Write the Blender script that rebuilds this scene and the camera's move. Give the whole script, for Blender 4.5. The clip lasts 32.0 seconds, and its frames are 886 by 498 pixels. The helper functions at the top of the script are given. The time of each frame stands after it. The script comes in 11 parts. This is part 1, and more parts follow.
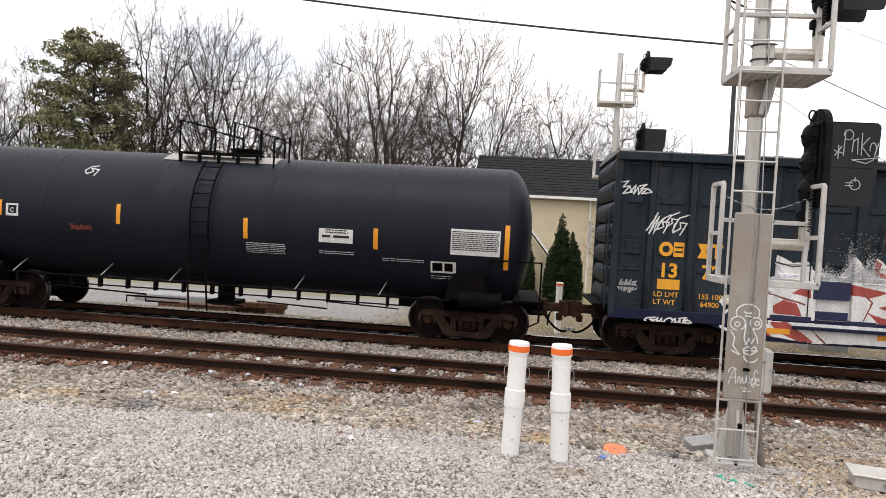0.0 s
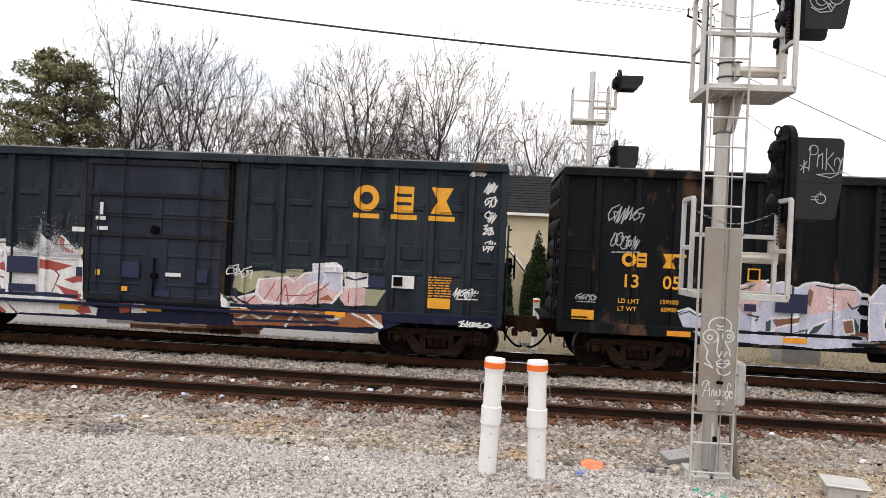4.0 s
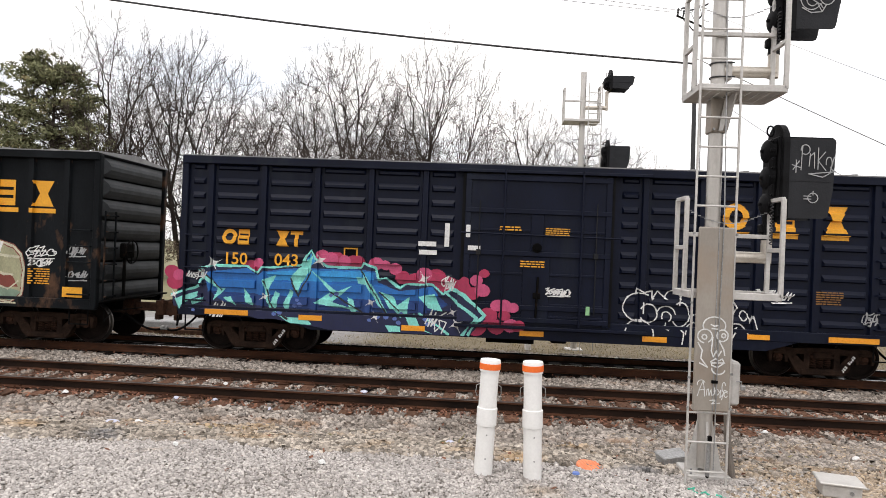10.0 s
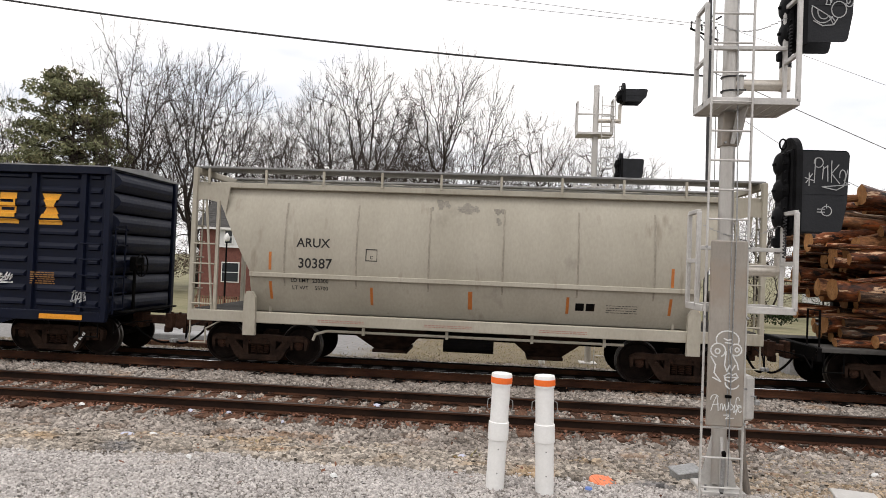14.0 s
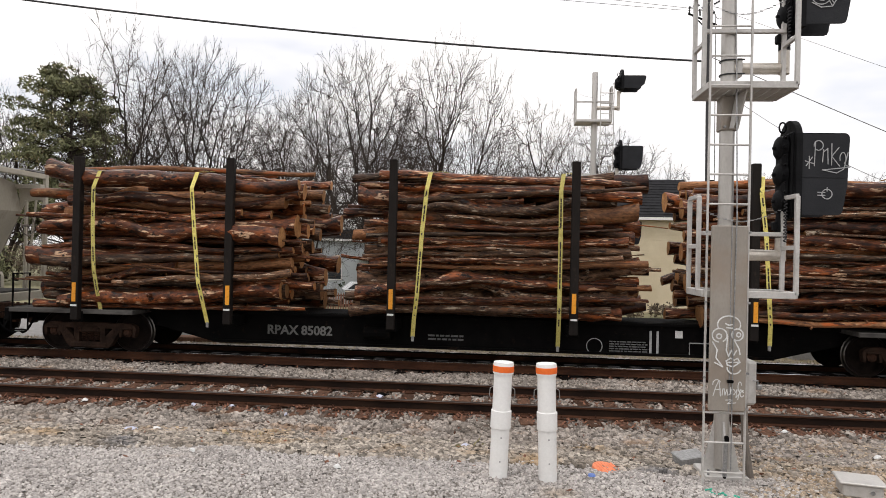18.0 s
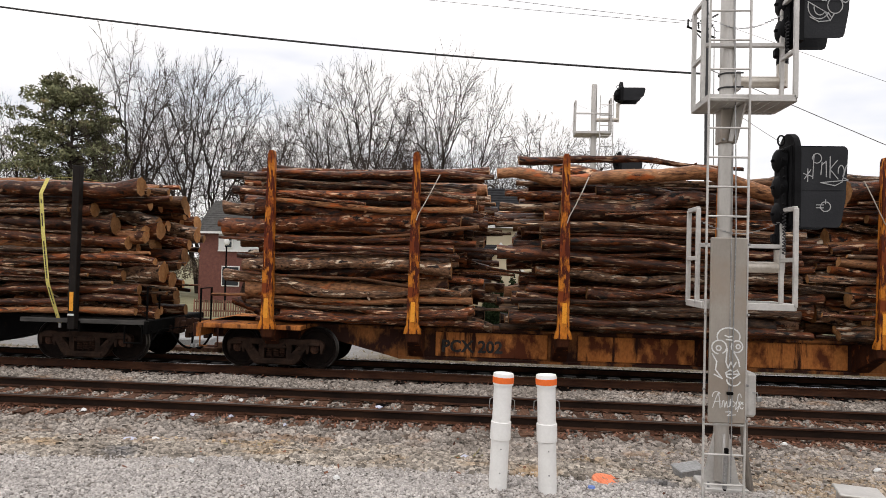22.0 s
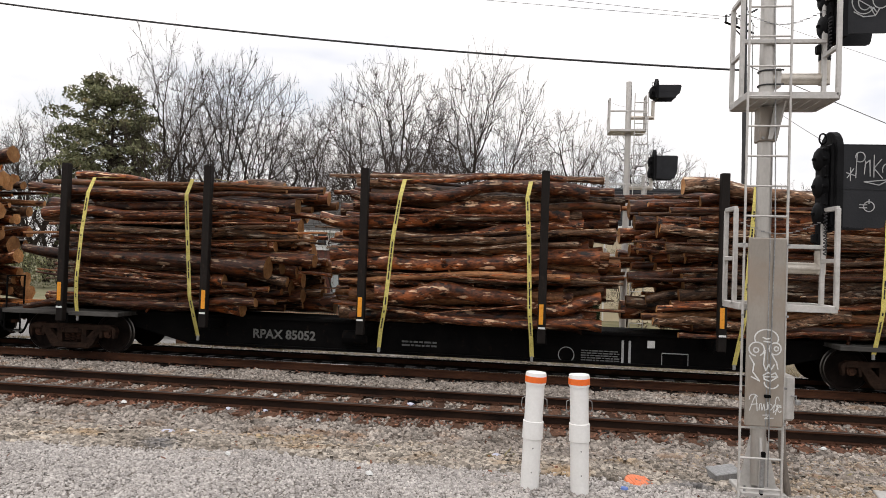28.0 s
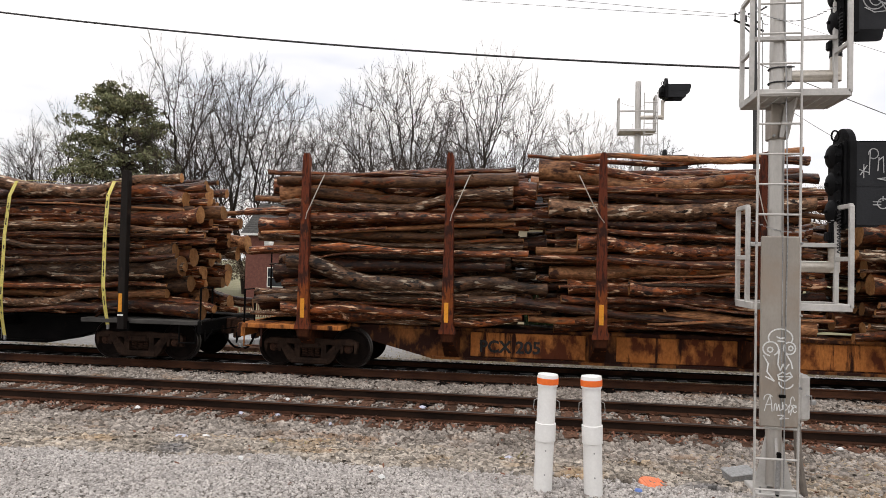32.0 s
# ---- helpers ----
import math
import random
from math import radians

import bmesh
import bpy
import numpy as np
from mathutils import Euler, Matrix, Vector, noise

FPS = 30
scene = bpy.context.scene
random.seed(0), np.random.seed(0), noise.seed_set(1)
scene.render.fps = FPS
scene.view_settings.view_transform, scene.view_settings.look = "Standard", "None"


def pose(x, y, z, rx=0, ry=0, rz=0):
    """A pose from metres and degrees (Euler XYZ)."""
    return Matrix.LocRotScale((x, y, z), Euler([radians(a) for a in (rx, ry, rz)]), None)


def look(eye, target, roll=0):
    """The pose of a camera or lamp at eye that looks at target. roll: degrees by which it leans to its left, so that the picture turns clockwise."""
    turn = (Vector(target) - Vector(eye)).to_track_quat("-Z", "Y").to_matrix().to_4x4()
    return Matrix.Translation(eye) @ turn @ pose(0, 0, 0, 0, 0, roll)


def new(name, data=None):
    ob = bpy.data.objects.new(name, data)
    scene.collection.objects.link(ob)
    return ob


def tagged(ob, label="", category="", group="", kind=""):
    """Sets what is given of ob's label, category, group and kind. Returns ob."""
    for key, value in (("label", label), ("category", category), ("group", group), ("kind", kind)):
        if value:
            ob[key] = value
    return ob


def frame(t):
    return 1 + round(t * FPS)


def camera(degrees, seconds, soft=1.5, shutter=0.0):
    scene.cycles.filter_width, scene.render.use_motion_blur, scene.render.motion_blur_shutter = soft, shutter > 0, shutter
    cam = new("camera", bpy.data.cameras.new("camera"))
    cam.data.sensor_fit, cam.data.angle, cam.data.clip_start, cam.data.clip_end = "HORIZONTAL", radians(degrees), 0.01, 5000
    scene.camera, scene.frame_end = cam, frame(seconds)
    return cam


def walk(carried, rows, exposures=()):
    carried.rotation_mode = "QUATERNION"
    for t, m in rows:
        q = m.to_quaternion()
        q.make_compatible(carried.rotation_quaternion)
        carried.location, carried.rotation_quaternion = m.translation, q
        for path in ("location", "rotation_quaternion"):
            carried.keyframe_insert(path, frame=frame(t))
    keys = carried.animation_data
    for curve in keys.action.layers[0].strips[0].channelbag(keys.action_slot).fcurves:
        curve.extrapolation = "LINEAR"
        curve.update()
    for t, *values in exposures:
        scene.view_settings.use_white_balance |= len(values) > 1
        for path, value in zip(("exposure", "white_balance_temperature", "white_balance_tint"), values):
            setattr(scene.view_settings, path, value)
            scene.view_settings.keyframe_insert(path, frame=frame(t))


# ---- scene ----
cam = camera(66.5, 32.0, 0.65)
PATH = [
    (0, pose(-0.039, -11.848, 2.424, 88.413, -3.272, 5.915)),
    (0.5, pose(-0.038, -11.839, 2.418, 88.852, -3.637, 6.141)),
    (1, pose(-0.026, -11.842, 2.418, 89.145, -3.687, 5.479)),
    (1.5, pose(-0.003, -11.835, 2.420, 89.282, -3.310, 4.144)),
    (2, pose(-0.016, -11.841, 2.424, 89.576, -3.146, 3.655)),
    (2.5, pose(-0.015, -11.836, 2.425, 89.737, -3.007, 4.631)),
    (3, pose(-0.018, -11.842, 2.428, 89.865, -2.895, 4.604)),
    (3.5, pose(-0.012, -11.846, 2.425, 89.891, -2.744, 4.557)),
    (4, pose(-0.006, -11.839, 2.418, 90.031, -2.665, 4.020)),
    (4.5, pose(0.001, -11.837, 2.421, 90.035, -2.614, 2.788)),
    (6.5, pose(0.003, -11.834, 2.421, 89.652, -2.334, 2.212)),
    (7, pose(0.005, -11.835, 2.429, 89.701, -2.307, 2.508)),
    (7.5, pose(-0.002, -11.835, 2.432, 90.149, -2.357, 2.693)),
    (8, pose(-0.009, -11.829, 2.422, 89.752, -2.412, 2.987)),
    (8.5, pose(-0.006, -11.830, 2.422, 89.736, -2.373, 3.288)),
    (9, pose(-0.015, -11.836, 2.418, 89.934, -2.285, 3.403)),
    (9.5, pose(-0.033, -11.840, 2.420, 90.054, -2.247, 3.307)),
    (10, pose(-0.037, -11.828, 2.426, 90.107, -2.284, 3.310)),
    (10.5, pose(-0.033, -11.824, 2.419, 89.930, -2.383, 3.985)),
    (11, pose(-0.030, -11.834, 2.421, 89.715, -2.446, 3.715)),
    (11.5, pose(-0.023, -11.833, 2.426, 89.916, -2.594, 3.611)),
    (12, pose(-0.018, -11.843, 2.435, 90.403, -2.661, 4.166)),
    (12.5, pose(-0.004, -11.845, 2.430, 90.943, -2.627, 4.190)),
    (13, pose(0.001, -11.850, 2.430, 91.101, -2.479, 4.104)),
    (13.5, pose(-0.006, -11.857, 2.437, 91.163, -2.359, 4.305)),
    (15.5, pose(-0.001, -11.846, 2.431, 90.939, -1.992, 4.850)),
    (16, pose(-0.002, -11.847, 2.431, 90.787, -1.857, 4.969)),
    (16.5, pose(-0.008, -11.843, 2.428, 90.610, -1.785, 5.974)),
    (17, pose(-0.007, -11.844, 2.429, 90.457, -1.620, 6.215)),
    (17.5, pose(-0.006, -11.842, 2.427, 90.407, -1.467, 5.683)),
    (18, pose(0.005, -11.836, 2.425, 90.370, -1.281, 4.599)),
    (18.5, pose(-0.000, -11.834, 2.427, 90.408, -1.300, 4.252)),
    (19, pose(-0.002, -11.829, 2.427, 90.483, -1.291, 4.098)),
    (19.5, pose(-0.004, -11.843, 2.428, 90.512, -1.359, 3.955)),
    (20, pose(-0.007, -11.848, 2.427, 90.558, -1.341, 3.898)),
    (20.5, pose(-0.002, -11.849, 2.434, 90.687, -1.338, 4.152)),
    (21, pose(-0.010, -11.854, 2.430, 91.019, -1.459, 4.492)),
    (21.5, pose(-0.008, -11.858, 2.428, 91.223, -1.498, 4.572)),
    (22, pose(-0.005, -11.860, 2.430, 91.260, -1.474, 4.527)),
    (22.5, pose(-0.003, -11.854, 2.433, 91.195, -1.427, 4.399)),
    (23, pose(0.008, -11.835, 2.430, 91.005, -1.366, 3.694)),
    (23.5, pose(0.003, -11.839, 2.431, 91.166, -1.342, 3.117)),
    (24, pose(0.002, -11.843, 2.432, 91.163, -1.361, 3.184)),
    (24.5, pose(0.002, -11.843, 2.432, 90.897, -1.331, 3.470)),
    (26.5, pose(0.002, -11.853, 2.432, 90.945, -1.657, 5.223)),
    (27, pose(-0.005, -11.865, 2.434, 90.992, -1.687, 5.503)),
    (27.5, pose(-0.015, -11.880, 2.433, 91.049, -1.759, 6.604)),
    (28, pose(-0.023, -11.883, 2.434, 91.012, -1.881, 7.165)),
    (28.5, pose(-0.015, -11.877, 2.436, 91.175, -1.901, 7.446)),
    (29, pose(-0.008, -11.874, 2.438, 91.273, -1.758, 7.153)),
    (29.5, pose(-0.010, -11.873, 2.436, 91.318, -1.590, 7.020)),
    (30, pose(-0.018, -11.879, 2.442, 91.399, -1.512, 7.321)),
    (30.5, pose(-0.023, -11.882, 2.439, 91.595, -1.550, 7.577)),
    (31, pose(-0.023, -11.884, 2.437, 91.947, -1.559, 7.724)),
    (31.5, pose(-0.022, -11.887, 2.434, 91.604, -1.449, 7.828)),
    (32, pose(-0.018, -11.874, 2.432, 91.221, -1.226, 8.069)),
]
# the clip's camera darkens slightly as the log cars come
LIGHTNESS = [(0, 0.10, 6500, 13), (9, 0.08, 6500, 13), (13, -0.02, 6500, 13), (16, -0.28, 6500, 12), (18, -0.20, 6500, 13), (32, -0.20, 6500, 13)]
walk(cam, PATH, LIGHTNESS)

# ---- sky, sun, exposure: bright overcast ----
SUN_ELEV, SUN_ROT = 68.0, 200.0
world = bpy.data.worlds.new("overcast_sky")
scene.world = world
world.use_nodes = True
wn, wl = world.node_tree.nodes, world.node_tree.links
wn.clear()
w_out = wn.new("ShaderNodeOutputWorld")
sky = wn.new("ShaderNodeTexSky")
sky.sky_type = "NISHITA"
sky.sun_disc = False
sky.sun_elevation = radians(SUN_ELEV)
sky.sun_rotation = radians(SUN_ROT)
bg_sky = wn.new("ShaderNodeBackground")
bg_sky.inputs["Strength"].default_value = 0.15
wl.new(sky.outputs[0], bg_sky.inputs["Color"])
bg_cloud = wn.new("ShaderNodeBackground")
bg_cloud.inputs["Color"].default_value = (1.0, 0.985, 0.962, 1)
w_tc = wn.new("ShaderNodeTexCoord")
# an overcast sky grows brighter towards the zenith
w_sep = wn.new("ShaderNodeSeparateXYZ")
wl.new(w_tc.outputs["Generated"], w_sep.inputs[0])
w_rise = wn.new("ShaderNodeMapRange")
w_rise.inputs["To Min"].default_value = 1.16
w_rise.inputs["To Max"].default_value = 2.0
wl.new(w_sep.outputs["Z"], w_rise.inputs["Value"])
wl.new(w_rise.outputs[0], bg_cloud.inputs["Strength"])
w_map = wn.new("ShaderNodeMapping")
w_map.inputs["Scale"].default_value = (1.0, 1.0, 3.2)
w_noise = wn.new("ShaderNodeTexNoise")
w_noise.inputs["Scale"].default_value = 2.3
w_noise.inputs["Detail"].default_value = 5.0
w_ramp = wn.new("ShaderNodeValToRGB")
w_ramp.color_ramp.elements[0].position = 0.40
w_ramp.color_ramp.elements[0].color = (0.62, 0.62, 0.62, 1)
w_ramp.color_ramp.elements[1].position = 0.55
w_mix = wn.new("ShaderNodeMixShader")
wl.new(w_tc.outputs["Generated"], w_map.inputs[0])
wl.new(w_map.outputs[0], w_noise.inputs["Vector"])
wl.new(w_noise.outputs[0], w_ramp.inputs[0])
wl.new(w_ramp.outputs[0], w_mix.inputs[0])
wl.new(bg_sky.outputs[0], w_mix.inputs[1])
wl.new(bg_cloud.outputs[0], w_mix.inputs[2])
wl.new(w_mix.outputs[0], w_out.inputs[0])

sun = new("sun", bpy.data.lights.new("sun", "SUN"))
sun.data.energy = 0.95
sun.data.angle = radians(20)
sun.data.color = (1.0, 0.965, 0.91)
_a, _e = radians(SUN_ROT), radians(SUN_ELEV)
sun.matrix_world = look((math.sin(_a) * math.cos(_e) * 50, math.cos(_a) * math.cos(_e) * 50, math.sin(_e) * 50), (0, 0, 0))

# how far the train has rolled, seconds and metres
ROLLED = [
    (0, 0.000), (0.5, 2.115), (1, 4.231), (1.5, 6.344), (2, 8.426), (2.5, 10.468), (3, 12.479), (3.5, 14.556),
    (4, 16.686), (4.5, 18.811), (5, 20.921), (5.5, 23.015), (6, 25.088), (6.5, 27.138), (7, 29.163), (7.5, 31.231),
    (8, 33.354), (8.5, 35.471), (9, 37.587), (9.5, 39.700), (10, 41.837), (10.5, 43.947), (11, 46.036), (11.5, 48.164),
    (12, 50.305), (12.5, 52.459), (13, 54.629), (13.5, 56.815), (14, 58.977), (14.5, 61.126), (15, 63.275), (15.5, 65.435),
    (16, 67.618), (16.5, 69.839), (17, 72.084), (17.5, 74.334), (18, 76.573), (18.5, 78.813), (19, 81.072), (19.5, 83.323),
    (20, 85.580), (20.5, 87.820), (21, 90.073), (21.5, 92.338), (22, 94.590), (22.5, 96.831), (23, 99.001), (23.5, 101.098),
    (24, 103.277), (24.5, 105.461), (25, 107.634), (25.5, 109.799), (26, 111.962), (26.5, 114.127), (27, 116.298), (27.5, 118.455),
    (28, 120.582), (28.5, 122.685), (29, 124.820), (29.5, 126.935), (30, 129.019), (30.5, 131.104), (31, 133.193), (31.5, 135.271),
    (32, 137.347),
]
TRACK_Y = 3.96      # middle of the far track, rail tops are at z = 0

# ---- building blocks ----
class Geo:
    """Collects vertices and faces of one mesh."""

    def __init__(self):
        self.v, self.f, self.m, self.k = [], [], [], 0

    def add(self, vs, fs):
        n = len(self.v)
        self.v.extend([tuple(p) for p in vs])
        self.f.extend([tuple(i + n for i in f) for f in fs])
        self.m.extend([self.k] * len(fs))
        return self

    def slot(self, k):
        self.k = k
        return self

    def convex(self, vs, fs):
        c = [sum(p[i] for p in vs) / len(vs) for i in range(3)]
        out = []
        for f in fs:
            a, b, d = (vs[f[0]], vs[f[1]], vs[f[2]])
            u = [b[i] - a[i] for i in range(3)]
            w = [d[i] - a[i] for i in range(3)]
            nx = (u[1] * w[2] - u[2] * w[1], u[2] * w[0] - u[0] * w[2], u[0] * w[1] - u[1] * w[0])
            side = sum(nx[i] * (a[i] - c[i]) for i in range(3))
            out.append(tuple(f) if side >= 0 else tuple(reversed(f)))
        return self.add(vs, out)

    def box(self, x0, y0, z0, x1, y1, z1, b=0.0):
        lo, hi = (min(x0, x1), min(y0, y1), min(z0, z1)), (max(x0, x1), max(y0, y1), max(z0, z1))
        if b <= 0:
            vs = [(x, y, z) for x in (lo[0], hi[0]) for y in (lo[1], hi[1]) for z in (lo[2], hi[2])]
            fs = [(0, 1, 3, 2), (4, 6, 7, 5), (0, 4, 5, 1), (2, 3, 7, 6), (0, 2, 6, 4), (1, 5, 7, 3)]
            return self.convex(vs, fs)
        b = min(b, *((hi[i] - lo[i]) * 0.45 for i in range(3)))
        vs, key = [], {}
        for sx in (0, 1):
            for sy in (0, 1):
                for sz in (0, 1):
                    s = (sx, sy, sz)
                    for ax in range(3):
                        p = []
                        for i in range(3):
                            e = hi[i] if s[i] else lo[i]
                            p.append(e if i == ax else e + (-b if s[i] else b))
                        key[s, ax] = len(vs)
                        vs.append(tuple(p))
        fs = []
        for ax in range(3):
            o = [i for i in range(3) if i != ax]
            for e in (0, 1):
                q = []
                for c in ((0, 0), (0, 1), (1, 1), (1, 0)):
                    s = [0, 0, 0]
                    s[ax], s[o[0]], s[o[1]] = e, c[0], c[1]
                    q.append(key[tuple(s), ax])
                fs.append(tuple(q))
            for e0 in (0, 1):
                for e1 in (0, 1):
                    s0, s1 = [0, 0, 0], [0, 0, 0]
                    s0[o[0]], s0[o[1]], s1[o[0]], s1[o[1]], s1[ax] = e0, e1, e0, e1, 1
                    fs.append((key[tuple(s0), o[0]], key[tuple(s0), o[1]], key[tuple(s1), o[1]], key[tuple(s1), o[0]]))
        for sx in (0, 1):
            for sy in (0, 1):
                for sz in (0, 1):
                    fs.append(tuple(key[(sx, sy, sz), ax] for ax in range(3)))
        return self.convex(vs, fs)

    def cyl(self, p0, p1, r0, r1=None, n=10, caps=True):
        r1 = r0 if r1 is None else r1
        a, b = Vector(p0), Vector(p1)
        d = (b - a).normalized()
        u = d.orthogonal().normalized()
        w = d.cross(u)
        vs = []
        for p, r in ((a, r0), (b, r1)):
            for i in range(n):
                t = 2 * math.pi * i / n
                vs.append(tuple(p + (u * math.cos(t) + w * math.sin(t)) * r))
        fs = [(i, (i + 1) % n, n + (i + 1) % n, n + i) for i in range(n)]
        if caps:
            fs += [tuple(reversed(range(n))), tuple(range(n, 2 * n))]
        return self.add(vs, fs)

    def tube(self, pts, r, n=6):
        ps = [Vector(p) for p in pts]
        m = len(ps)
        vs, fs, u = [], [], None
        for i, p in enumerate(ps):
            d = (ps[min(i + 1, m - 1)] - ps[max(i - 1, 0)]).normalized()
            if i in (0, m - 1) or u is None:
                k = 1.0
            else:
                k = 1.0 / max(0.5, math.sqrt((1 + (ps[i] - ps[i - 1]).normalized().dot((ps[i + 1] - ps[i]).normalized())) / 2 + 1e-9))
            u = d.orthogonal().normalized() if u is None else (u - d * u.dot(d)).normalized()
            w = d.cross(u)
            for j in range(n):
                t = 2 * math.pi * j / n
                vs.append(tuple(p + (u * math.cos(t) + w * math.sin(t)) * r * min(k, 1.3)))
        for i in range(m - 1):
            fs += [(i * n + j, i * n + (j + 1) % n, (i + 1) * n + (j + 1) % n, (i + 1) * n + j) for j in range(n)]
        fs += [tuple(reversed(range(n))), tuple(range((m - 1) * n, m * n))]
        return self.add(vs, fs)

    def prism(self, poly, axis, a, b):
        """A polygon of two coordinates, drawn out along axis from a to b. Axis y: (x, z); x: (y, z); z: (x, y)."""
        n = len(poly)
        put = {"x": lambda p, t: (t, p[0], p[1]), "y": lambda p, t: (p[0], t, p[1]), "z": lambda p, t: (p[0], p[1], t)}[axis]
        vs = [put(p, a) for p in poly] + [put(p, b) for p in poly]
        fs = [(i, (i + 1) % n, n + (i + 1) % n, n + i) for i in range(n)] + [tuple(reversed(range(n))), tuple(range(n, 2 * n))]
        area = sum(poly[i][0] * poly[(i + 1) % n][1] - poly[(i + 1) % n][0] * poly[i][1] for i in range(n))
        flip = (area < 0) != (b < a)
        if axis == "y":
            flip = not flip
        return self.add(vs, [tuple(reversed(f)) for f in fs] if flip else fs)

    def lathe(self, prof, p, axis="y", n=24):
        """prof: (radius, along) pairs, turned round the axis through p."""
        vs, fs = [], []
        for r, t in prof:
            for i in range(n):
                c, s = math.cos(2 * math.pi * i / n) * r, math.sin(2 * math.pi * i / n) * r
                q = {"x": (t, c, s), "y": (c, t, s), "z": (c, s, t)}[axis]
                vs.append((p[0] + q[0], p[1] + q[1], p[2] + q[2]))
        m = len(prof)
        for j in range(m - 1):
            for i in range(n):
                fs.append((j * n + i, j * n + (i + 1) % n, (j + 1) * n + (i + 1) % n, (j + 1) * n + i))
        if prof[0][0] > 1e-4:
            fs.append(tuple(reversed(range(n))))
        if prof[-1][0] > 1e-4:
            fs.append(tuple(range((m - 1) * n, m * n)))
        return self.add(vs, fs)

    def mesh(self, name, mats, smooth=False):
        me = bpy.data.meshes.new(name)
        me.from_pydata(self.v, [], self.f)
        for m in (mats if isinstance(mats, (list, tuple)) else [mats]):
            me.materials.append(m)
        if any(self.m):
            me.polygons.foreach_set("material_index", self.m)
        if smooth:
            me.polygons.foreach_set("use_smooth", [True] * len(me.polygons))
            me.set_sharp_from_angle(angle=radians(40))
        me.update()
        return me


def thing(name, m, label, category, group="", kind=""):
    ob = new(name)
    ob.empty_display_size = 0.3
    ob.matrix_world = m if isinstance(m, Matrix) else Matrix.Translation(m)
    return tagged(ob, label, category, group, kind)


def part(name, geo, mats, parent=None, label="", smooth=False, at=None):
    me = geo if isinstance(geo, bpy.types.Mesh) else geo.mesh(name, mats, smooth)
    ob = new(name, me)
    if parent is not None:
        ob.parent = parent
    if at is not None:
        ob.matrix_basis = at if isinstance(at, Matrix) else Matrix.Translation(at)
    if label:
        ob["label"] = label
    return ob


def whole(name, geo, mats, label, category, group="", kind="", smooth=False, at=None):
    return tagged(part(name, geo, mats, None, "", smooth, at), label, category, group, kind)


FEET = {}      # lower edge of a car side, by the function that gives its surface


def lettering(name, words, size, x, z, y, mats, parent, bold=0.0, skin=None, align="CENTER", label="", place=None):
    """Raised-paint letters of the built-in font on a side that faces -y."""
    cu = bpy.data.curves.new(name, "FONT")
    cu.body, cu.size, cu.align_x, cu.align_y, cu.offset = words, size, align, "CENTER", bold * size
    cu.resolution_u = 3
    tmp = bpy.data.objects.new(name, cu)
    me = bpy.data.meshes.new_from_object(tmp)
    bpy.data.objects.remove(tmp)
    flat = None
    if skin in FEET:      # over posts and ribs the paint keeps to the outermost face
        us, vs = [x + v.co.x for v in me.vertices], [z + v.co.y for v in me.vertices]
        a, b = np.meshgrid(np.linspace(min(us), max(us), 30), np.linspace(min(vs), max(vs), 12))
        flat = float(np.min(skin(a, b))) - 0.005
    for v in me.vertices:
        px, pz = x + v.co.x, z + v.co.y
        v.co = (px, flat if flat else (skin(px, pz) if skin else y) - 0.006, pz)
    me.materials.clear()
    me.materials.append(mats)
    return part(name, me, mats, parent, label)


